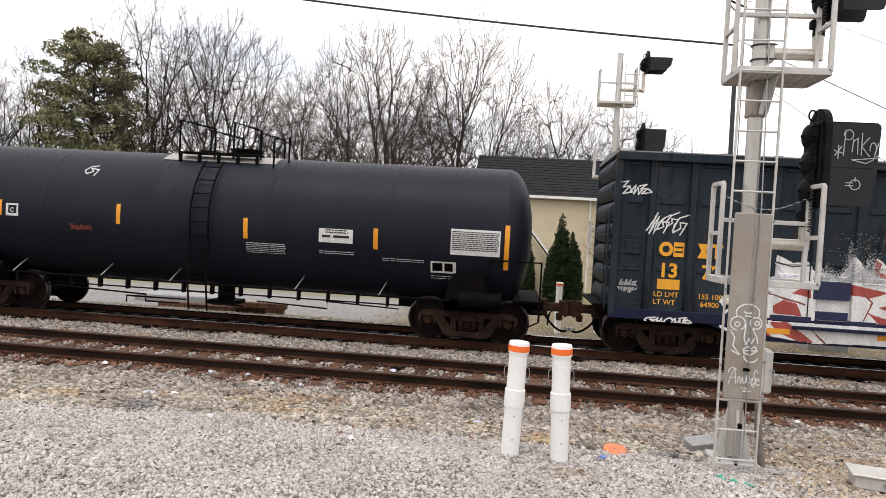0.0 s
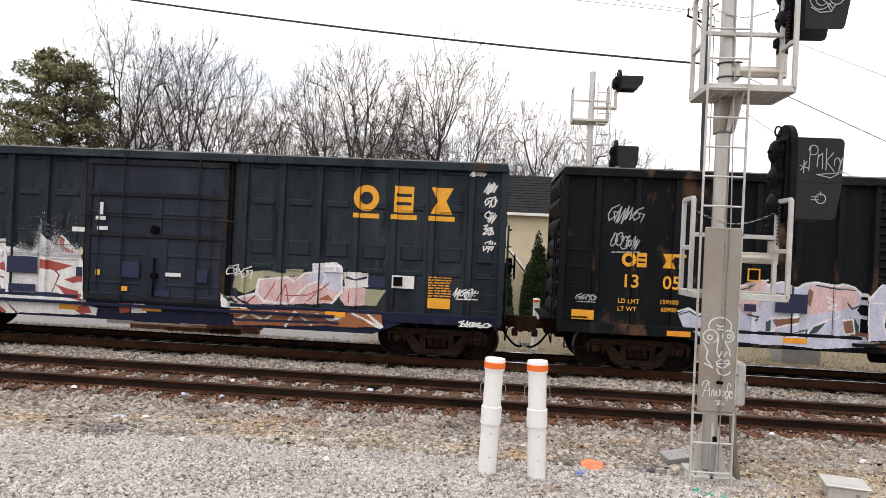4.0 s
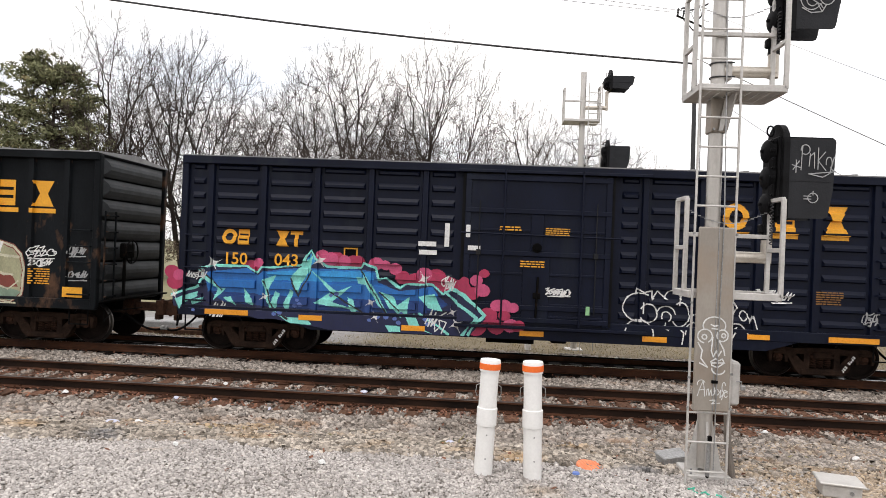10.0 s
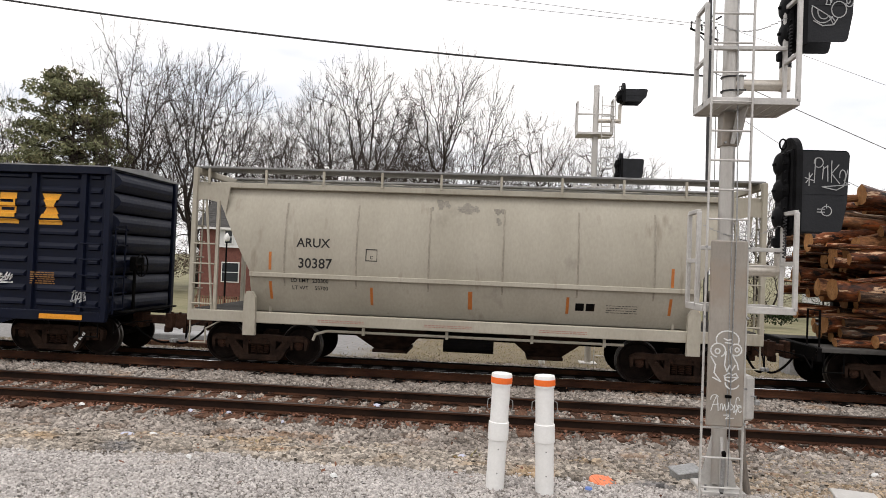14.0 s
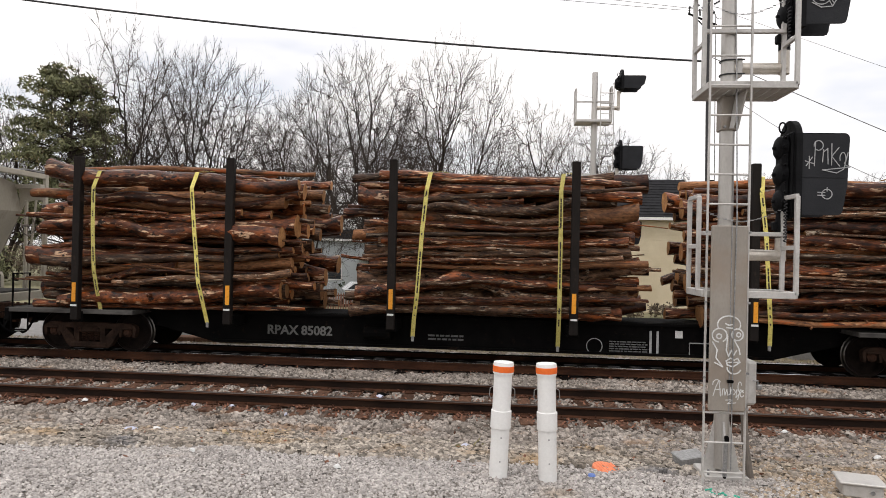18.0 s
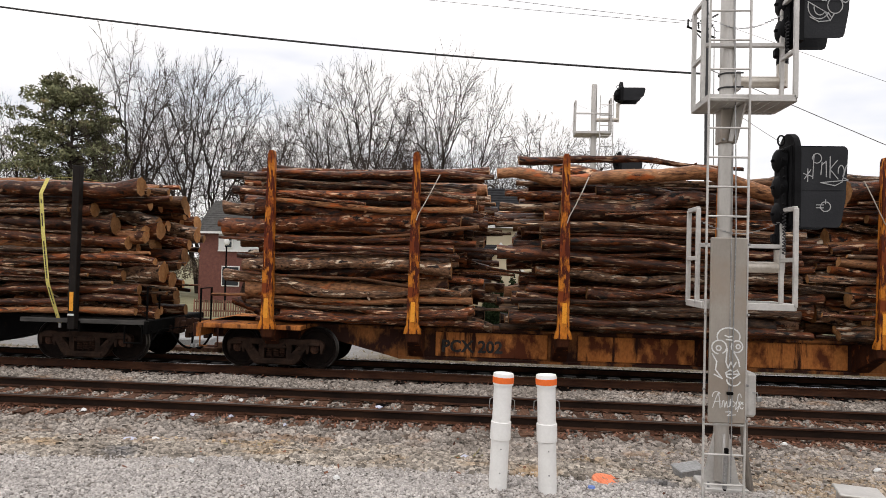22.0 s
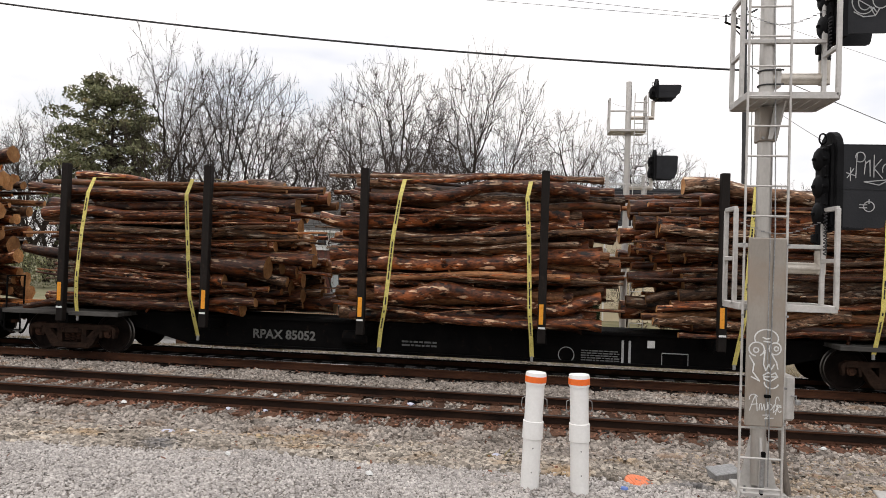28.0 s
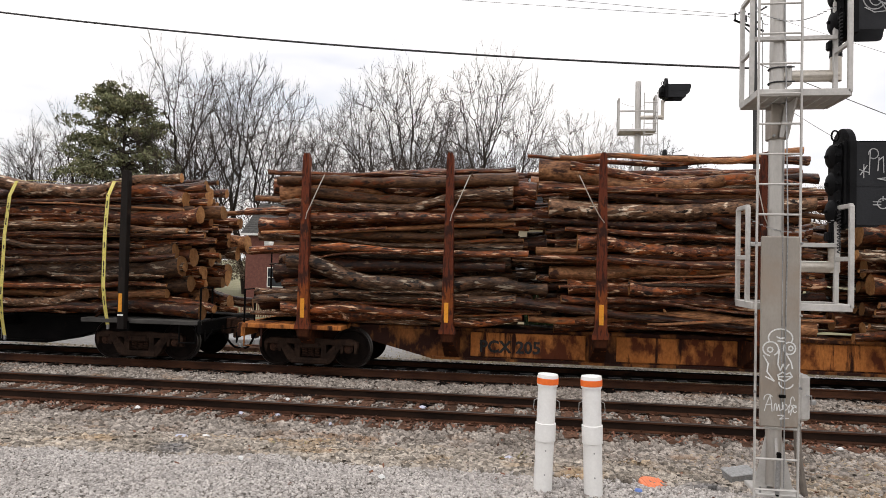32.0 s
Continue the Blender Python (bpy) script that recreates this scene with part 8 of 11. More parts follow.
def log_car(x0, x1, stakes, kind, number, trucks, mark_x, letter_x):
    c, hl = (x0 + x1) / 2, (x1 - x0) / 2
    yellow = kind == "yellow"
    body = M_SILL_Y if yellow else M_BLACK
    car = rolling("log_car", c, "rust-streaked yellow log flatcar with tall stakes" if yellow else "black spine log flatcar with straight black stakes", "log car", "freight cars of the train")
    L = lambda x: x - c
    sy, zt = 0.60, 1.0
    bot = 0.27
    a, b = L(trucks[0]) + 1.5, L(trucks[1]) - 1.5
    # fish-bellied centre girder
    g = Geo().prism([(-hl + 0.1, zt), (-hl + 0.1, 0.62), (a - 0.2, 0.62), (a + 1.2, bot), (b - 1.2, bot), (b + 0.2, 0.62), (hl - 0.1, 0.62), (hl - 0.1, zt)], "y", -sy, sy)
    part("centre_girder", g, body, car)
    for z in (bot + 0.03, zt - 0.04):
        e = -1.2 if z < 0.5 else 1.2
        part("girder_flange", Geo().box(a - e, -sy - 0.08, z - 0.03, b + e, sy + 0.08, z + 0.03, 0.006), body, car)
    for s in (-1, 1):
        x = s * (hl - 1.55)
        # end decks over the bogies
        part("end_deck", Geo().box(s * hl, -1.42, 0.90, s * (hl - 3.0 + (0.6 if yellow else 0)), 1.42, 1.0, 0.012), M_SILL_P if yellow else M_DECK, car)
        part("end_beam", Geo().box(s * (hl - 0.12), -1.424, 0.70, s * (hl + 0.004), 1.424, 1.004, 0.02), M_SILL_P if yellow else body, car)
        add_truck(car, L(trucks[0 if s < 0 else 1]))
        add_coupler(car, s * hl, s)
        part("end_handrail", Geo().tube([(s * (hl - 0.1), -1.3, 1.0), (s * (hl - 0.1), -1.3, 1.75), (s * (hl - 0.1), -0.75, 1.75), (s * (hl - 0.1), -0.75, 1.0)], 0.02, 6), M_BLACK, car)
        part("sill_step", Geo().tube([(s * (hl - 0.15), -1.4, 0.9), (s * (hl - 0.15), -1.4, 0.5), (s * (hl - 0.55), -1.4, 0.5), (s * (hl - 0.55), -1.4, 0.9)], 0.018, 6), body, car)
    # stakes, cross-bearers and straps of reflector
    if yellow:
        st = Geo().prism([(-0.185, 0.93), (0.185, 0.93), (0.17, 1.02), (0.125, 1.14), (0.072, 4.72), (0.045, 4.80), (-0.045, 4.80), (-0.072, 4.72), (-0.125, 1.14), (-0.17, 1.02)], "y", -0.10, 0.06)
    else:
        st = Geo().box(-0.085, -0.09, 0.78, 0.085, 0.07, 4.40, 0.012)
    me_st = st.mesh("stake", (M_STAKE_O if x0 < 100 else M_STAKE_Y) if yellow else M_STAKE_B)
    foot = []
    for sd in (-1, 1):
        if yellow:
            f = Geo().convex([(-0.17, sd * 0.6, 0.94), (0.17, sd * 0.6, 0.94), (0.15, sd * 1.56, 0.94), (-0.15, sd * 1.56, 0.94), (-0.17, sd * 0.6, 0.30), (0.17, sd * 0.6, 0.30), (0.12, sd * 1.52, 0.76), (-0.12, sd * 1.52, 0.76)],
                             [(0, 1, 2, 3), (4, 5, 6, 7), (0, 1, 5, 4), (1, 2, 6, 5), (2, 3, 7, 6), (3, 0, 4, 7)])
        else:
            f = Geo().box(-0.12, min(sd * 0.5, sd * 1.45), 0.72, 0.12, max(sd * 0.5, sd * 1.45), 0.96, 0.015)
        foot.append(f.mesh("stake_pocket", M_POCKET if yellow else body))
    strip = Geo().box(-0.045, -0.006, 0.0, 0.045, 0.0, 0.42).mesh("reflector", M_ORANGE_R)
    band = Geo().box(-0.07, -0.008, 0.0, 0.07, 0.0, 0.04).mesh("white_band", M_WHITE_P)
    rnd = random.Random(int(x0))
    for x in stakes:
        for s in (-1, 1):
            o = part("stake", me_st, None, car, at=pose(L(x), s * 1.50, 0, 0, 0, 0 if s < 0 else 180))
            if s < 0:
                part("reflector", strip, None, o, at=(rnd.uniform(-0.02, 0.02), -0.104 if yellow else -0.094, 1.15 + rnd.uniform(0, 0.12)))
                if not yellow:
                    part("white_band", band, None, o, at=(0, -0.094, 1.08))
                elif rnd.random() < 0.8:
                    d = rnd.choice((-1, 1)) * rnd.uniform(0.2, 0.55)
                    ch = [(d, -0.08, 4.32), (d * 0.72, -0.13, 4.02), (d * 0.42, -0.14, 3.72), (d * 0.15, -0.13, 3.48), (0.03, -0.115, 3.34)]
                    part("chain", Geo().tube(ch, 0.012, 5), M_PIPE, o, "pale loose chain hanging from the stake")
        for f in foot:
            part("stake_pocket", f, None, car, at=(L(x), 0, 0))
    ysk = lambda p, q: np.full(np.broadcast(p, q).shape, -sy - 0.004) if np.shape(p) else -sy - 0.004
    yface = lambda p, q: ysk(p, q) - (0.032 if yellow else 0.0)
    mk = M_DARK_P if yellow else M_DIM
    lettering("car_number", number, 0.37 if yellow else 0.29, L(letter_x), 0.58, 0, mk, car, 0.03, yface)
    if yellow:
        side_rect(car, "placard_frame", L(mark_x) - 0.23, 0.40, L(mark_x) + 0.23, 0.66, M_WHITE_P, ysk)
        side_rect(car, "placard_field", L(mark_x) - 0.20, 0.45, L(mark_x) - 0.02, 0.63, M_BLACK, ysk, depth=0.012)
        side_rect(car, "placard_field", L(mark_x) + 0.02, 0.45, L(mark_x) + 0.20, 0.63, M_BLACK, ysk, depth=0.012)
        for p, q in zip(stakes[1:4], stakes[2:5]):
            part("sill_panel", Geo().box(L(p) + 0.42, -sy - 0.03, 0.36, L(q) - 0.24, -sy, 0.90, 0.01), M_SILL_P, car)
        rim = [(hl - 0.55 + 0.23 * math.cos(k * 0.3927), -1.48, 1.12 + 0.23 * math.sin(k * 0.3927)) for k in range(17)]
        g = Geo().tube(rim, 0.018, 6).cyl((hl - 0.55, -1.5, 1.12), (hl - 0.55, -1.3, 1.12), 0.04, n=8)
        for k in range(0, 16, 4):
            g.tube([(hl - 0.55, -1.48, 1.12), rim[k + 1]], 0.012, 5)
        part("brake_wheel", g, M_POCKET, car, "rusty spoked hand-brake wheel")
    else:
        ring = [(L(mark_x) + 0.17 * math.cos(k * 0.2618), -sy - 0.01, 0.45 + 0.17 * math.sin(k * 0.2618)) for k in range(25)]
        part("round_mark", Geo().tube(ring, 0.012, 4), M_GREY_P, car, "thin grey painted ring")
        bars(car, L(mark_x) + 0.32, L(mark_x) + 1.15, 0.55, 5, 0.026, M_FAINT, ysk, 41)
        bars(car, L(mark_x) - 3.7, L(mark_x) - 2.9, 0.55, 2, 0.04, M_FAINT, ysk, 42)
        for x in (1.19, 1.34):
            side_rect(car, "white_stripe", L(mark_x) + x, 0.3, L(mark_x) + x + 0.05, 0.82, M_GREY_P, ysk)
        side_rect(car, "white_label", L(mark_x) + 1.74, 0.68, L(mark_x) + 1.90, 0.84, M_WHITE_P, ysk)
        part("placard_frame", Geo().tube([(L(mark_x) + 2.05, -sy - 0.01, 0.3), (L(mark_x) + 2.60, -sy - 0.01, 0.3), (L(mark_x) + 2.60, -sy - 0.01, 0.58), (L(mark_x) + 2.05, -sy - 0.01, 0.58), (L(mark_x) + 2.05, -sy - 0.01, 0.3)], 0.012, 4), M_GREY_P, car)
        part("brake_cylinder", Geo().cyl((-2.6, -0.80, 0.62), (-2.0, -0.80, 0.62), 0.17, n=16), M_BLACK, car)
    return car


LABEL_STRAP = "rough bark pulpwood logs held by yellow straps"
LABEL_LOG = "rough red-brown pulpwood logs between rusty stakes"
log_car(65.55, 86.95, [67.29, 70.76, 74.34, 78.19, 81.82, 85.26], "black", "RPAX 85082", (67.36, 85.28), 78.76, 72.1)
log_pile(101, 65.95, 72.55, 4.02, [(67.71, 67.78, 1.00), (69.94, 70.24, 0.78)], LABEL_STRAP)
log_pile(102, 73.30, 79.80, 4.08, [(75.07, 74.80, 0.62), (77.87, 77.89, 0.50)], LABEL_STRAP)
log_pile(103, 80.55, 86.95, 4.06, [(81.90, 82.21, 0.66), (84.49, 84.86, 0.88)], LABEL_STRAP)
log_car(87.98, 107.35, [89.67, 92.84, 96.00, 99.18, 102.39, 105.60], "yellow", "PCX 202", (89.72, 105.66), 100.68, 94.08)
log_pile(111, 88.45, 94.60, 4.40, [], LABEL_LOG)
log_pile(112, 94.65, 101.35, 4.26, [], LABEL_LOG)
log_pile(113, 101.20, 107.20, 4.34, [], LABEL_LOG)
log_car(108.30, 129.80, [109.96, 113.41, 117.00, 120.88, 124.49, 127.91], "black", "RPAX 85052", (109.94, 128.07), 121.46, 114.96)
log_pile(121, 108.95, 115.60, 4.02, [(110.59, 110.26, 0.88), (112.96, 113.22, 0.56)], LABEL_STRAP)
log_pile(122, 115.90, 122.45, 4.10, [(117.81, 117.39, 0.50), (120.51, 120.70, 0.46)], LABEL_STRAP)
log_pile(123, 122.90, 129.60, 4.10, [(125.04, 124.80, 0.50), (127.54, 127.45, 0.84)], LABEL_STRAP)
log_car(130.66, 150.05, [132.22, 135.42, 138.62, 141.80, 145.00, 148.20], "yellow", "PCX 205", (132.25, 148.25), 143.30, 136.72)
log_pile(131, 130.75, 137.35, 4.36, [], LABEL_LOG)
log_pile(132, 136.95, 143.30, 4.48, [], LABEL_LOG)
log_pile(133, 143.45, 149.75, 4.40, [], LABEL_LOG)

# ---- near signal mast and the yard in front of the tracks ----
def ribbon_marks(name, lines, y, w, mats, parent, label=""):
    """Thin paint strokes on a plane that faces -y; lines of (x, z) points."""
    g = Geo()
    for ln in lines:
        for (ax, az), (bx, bz) in zip(ln, ln[1:]):
            d = math.hypot(bx - ax, bz - az) or 1e-6
            nx, nz = -(bz - az) / d * w / 2, (bx - ax) / d * w / 2
            ex, ez = (bx - ax) / d * w * 0.4, (bz - az) / d * w * 0.4
            g.add([(ax + nx - ex, y, az + nz - ez), (bx + nx + ex, y, bz + nz + ez), (bx - nx + ex, y, bz - nz + ez), (ax - nx - ex, y, az - nz - ez)], [(3, 2, 1, 0)])
            y -= 0.00002
    return part(name, g, mats, parent, label)


def arc(cx, cz, rx, rz, a0, a1, n=14):
    return [(cx + rx * math.cos(radians(a0 + (a1 - a0) * i / n)), cz + rz * math.sin(radians(a0 + (a1 - a0) * i / n))) for i in range(n + 1)]


def signal_head(parent, x, y, zb, lamps, hood_len, scale=1.0, marks=0, taper=0.06):
    """Colour-light unit that faces +x: stacked lamp boxes, rounded backing plate, long box hood."""
    s = scale
    h = lamps * 0.283 * s
    hd = part("signal_head", Geo().box(x - 0.085 * s, y - 0.105 * s, zb + 0.02, x, y + 0.105 * s, zb + h - 0.02, 0.03).box(x - 0.02, y - 0.16 * s, zb, x + 0.05, y + 0.16 * s, zb + h, 0.015), M_SIGBLACK, parent, "black signal head with deep hood")
    # rounded lamp housing with clasps and a hinge pin
    box = Geo()
    box.lathe([(0.0, -0.105 * s), (0.055 * s, -0.103 * s), (0.098 * s, -0.09 * s), (0.122 * s, -0.07 * s), (0.128 * s, -0.01 * s), (0.118 * s, 0.0)], (0, 0, 0.135 * s), "x", 18)
    box.box(-0.075 * s, -0.142 * s, 0.115 * s, -0.03 * s, -0.10 * s, 0.155 * s, 0.008)
    box.box(-0.13 * s, -0.02 * s, 0.12 * s, -0.10 * s, 0.02 * s, 0.15 * s, 0.006)
    box.cyl((-0.05 * s, -0.12 * s, 0.225 * s), (-0.05 * s, -0.165 * s, 0.235 * s), 0.012, n=8)
    box.cyl((-0.05 * s, -0.12 * s, 0.045 * s), (-0.05 * s, -0.155 * s, 0.04 * s), 0.012, n=8)
    me = box.mesh("lamp_housing", M_SIGBLACK, True)
    lens = Geo().lathe([(0.0, 0.012), (0.06 * s, 0.008), (0.09 * s, 0.0)], (0, 0, 0), "x", 18).mesh("lens", M_LENS)
    for i in range(lamps):
        part("lamp_housing", me, None, hd, at=(x - 0.02, y, zb + i * 0.283 * s))
        part("lens", lens, None, hd, at=(x + 0.055, y, zb + 0.14 * s + i * 0.283 * s))
    # backing plate with round top
    pl = [(y - 0.22 * s, zb - 0.04), (y + 0.22 * s, zb - 0.04)] + [(y + 0.22 * s * math.cos(a), zb + h - 0.08 + 0.22 * s * math.sin(a)) for a in [math.pi * k / 12 for k in range(13)]]
    part("backing_plate", Geo().prism(pl, "x", x + 0.005, x + 0.066), M_SIGBLACK, hd)
    loop = [(x - 0.05 + 0.035 * math.cos(k * 0.524), y, zb + h + 0.07 + 0.055 * math.sin(k * 0.524)) for k in range(13)]
    part("lifting_eye", Geo().tube(loop, 0.009, 6), M_SIGBLACK, hd)
    x0, x1 = x + 0.066, x + 0.066 + hood_len
    y0, y1 = y - 0.20 * s, y + 0.20 * s
    zt, zl = zb + h - 0.02, zb - 0.01
    g = Geo()
    t = 0.008
    for ya, yb in ((y0, y0 + t), (y1 - t, y1)):
        g.prism([(x0, zl), (x1 - taper - 0.05, zl), (x1 - taper - 0.015, zl + 0.012), (x1 - taper, zl + 0.045), (x1 - taper * 0.3, zl + 0.35 * h), (x1, zt - 0.05), (x1 - 0.008, zt - 0.02), (x1 - 0.035, zt), (x0, zt)], "y", ya, yb)
    g.box(x0, y0, zt - t, x1 - 0.035, y1, zt + 0.002)
    part("hood", g, M_SIGHOOD, hd, "dark grey weathered box hood")
    part("hood_fold", Geo().box(x0, y0 - 0.005, zb + h * 0.44, x1 - taper * 0.7, y0 - 0.001, zb + h * 0.44 + 0.012), M_SIGHOOD, hd)
    if marks == 1:
        c, z = x0 + 0.10, zb + h * 0.72
        ls = [[(c + 0.02, z - 0.12), (c + 0.03, z + 0.13)], arc(c + 0.06, z + 0.09, 0.045, 0.05, 190, -120, 12), [(c + 0.10, z - 0.08), (c + 0.11, z + 0.05)], [(c + 0.105, z + 0.02), (c + 0.15, z + 0.06), (c + 0.155, z - 0.10)],
              [(c + 0.19, z + 0.11), (c + 0.19, z - 0.11)], [(c + 0.26, z + 0.07), (c + 0.19, z - 0.02), (c + 0.27, z - 0.12)], arc(c + 0.30, z - 0.04, 0.03, 0.06, 200, -60, 10), [(c + 0.35, z + 0.02), (c + 0.31, z - 0.15), (c + 0.24, z - 0.19), (c + 0.10, z - 0.16), (c + 0.37, z - 0.13), (c + 0.33, z - 0.11)],
              [(c - 0.06, z - 0.12), (c + 0.0, z - 0.03)], [(c - 0.07, z - 0.07), (c + 0.02, z - 0.10)], [(c - 0.03, z - 0.15), (c - 0.03, z - 0.02)]]
        ribbon_marks("paint_scrawl", ls, y0 - 0.008, 0.010, M_GREY_P, hd, "pale paint-marker scrawl")["kind"] = "stuff"
        ls = [arc(c + 0.15, zb + h * 0.24, 0.05, 0.05, 0, 360, 16), [(c + 0.06, zb + h * 0.26), (c + 0.13, zb + h * 0.26)], [(c + 0.06, zb + h * 0.225), (c + 0.13, zb + h * 0.225)], [(c + 0.15, zb + h * 0.24 + 0.03), (c + 0.15, zb + h * 0.24 + 0.07)]]
        ribbon_marks("paint_scrawl", ls, y0 - 0.008, 0.010, M_GREY_P, hd, "pale paint-marker scrawl")["kind"] = "stuff"
    if marks == 2:
        c, z = x0 + 0.21, zb + h * 0.42
        ls = [arc(c + 0.10, z - 0.03, 0.075, 0.085, 0, 360), arc(c - 0.06, z - 0.04, 0.11, 0.13, 160, 330), [(c - 0.17, z + 0.01), (c + 0.04, z - 0.12), (c + 0.06, z - 0.15)], arc(c - 0.05, z - 0.05, 0.06, 0.08, 170, 320),
              [(c - 0.15, z - 0.15), (c - 0.06, z - 0.20), (c + 0.05, z - 0.19)], [(c - 0.03, z + 0.02), (c - 0.01, z + 0.11), (c + 0.02, z + 0.04), (c + 0.04, z + 0.13), (c + 0.01, z + 0.02), (c - 0.03, z + 0.02)],
              arc(c + 0.20, z + 0.06, 0.04, 0.06, -150, 140), arc(c + 0.19, z + 0.06, 0.018, 0.028, 0, 360, 8), arc(c + 0.09, z + 0.17, 0.055, 0.06, 60, 330), arc(c + 0.09, z + 0.16, 0.022, 0.025, 0, 360, 8),
              arc(c - 0.06, z + 0.20, 0.06, 0.07, 0, 300), arc(c - 0.06, z + 0.19, 0.02, 0.03, 0, 360, 8), [(c + 0.01, z + 0.24), (c + 0.02, z + 0.14), (c + 0.05, z + 0.10)], [(c - 0.16, z + 0.26), (c - 0.10, z + 0.30), (c + 0.02, z + 0.29), (c + 0.14, z + 0.31)],
              [(c - 0.15, z + 0.10), (c - 0.10, z + 0.07), (c - 0.13, z + 0.14)], [(c + 0.0, z - 0.10), (c + 0.05, z - 0.19), (c + 0.09, z - 0.12)]]
        ribbon_marks("paint_scrawl", ls, y0 - 0.008, 0.011, M_GREY_P, hd, "dense pale paint-marker scribble")["kind"] = "stuff"
    return hd


def guard_cage(parent, x0, x1, y0, y1, z, height, mid, mats, t=0.022, hang=True, guard=0.34):
    """Service platform: frame, floor planks and two side guards joined by a chain."""
    fr = Geo()
    for y in (y0, y1):
        fr.box(x0, y - t, z - 0.035, x1, y + t, z + 0.035, 0.005)
    for x in (x0, x1):
        fr.box(x - t, y0, z - 0.035, x + t, y1, z + 0.035, 0.005)
    pf = part("platform", fr, mats, parent, "aluminium service platform")
    # floor planks laid front to back
    n = 8
    w = (x1 - x0 - 2 * t) / n
    bar = Geo().box(0.007, y0 + t, -0.012, w - 0.007, y1 - t, 0.012).mesh("floor_plank", mats)
    for i in range(n):
        part("floor_plank", bar, None, pf, at=(x0 + t + w * i, 0, z - 0.015))
    yg = min(y1, y0 + guard)
    for x, ya, yb in ((x0, y1 - guard, y1), (x1, y0, yg)):      # one guard at the back, the other at the front
        g = Geo()
        for y in (ya, yb):
            g.box(x - t, y - t, z, x + t, y + t, z + height, 0.005)
        for zz in (z + height, z + mid - 0.14):
            g.box(x - t * 0.9, ya, zz - t, x + t * 0.9, yb, zz + t, 0.005)
        part("guard_frame", g, mats, pf)
    part("back_rail", Geo().box(x0, yg - 0.05 - t, z + mid - t, x1, yg - 0.05 + t, z + mid + t, 0.005), mats, pf)
    for y in ((y0,) if hang else ()):
        n = 26
        pts = [(x0 + (x1 - x0) * i / n, y + guard * 0.9, z + height * 0.90 - 0.15 * math.sin(math.pi * i / n)) for i in range(n + 1)]
        ch = Geo()
        for i, (a, b) in enumerate(zip(pts, pts[1:])):
            m = [(a[k] + b[k]) / 2 for k in range(3)]
            if i % 2:
                ch.box(a[0], m[1] - 0.006, m[2] - 0.002, b[0], m[1] + 0.006, m[2] + 0.002)
            else:
                ch.box(a[0], m[1] - 0.002, m[2] - 0.006, b[0], m[1] + 0.002, m[2] + 0.006)
        part("safety_chain", ch, M_STEEL, pf)
    return pf


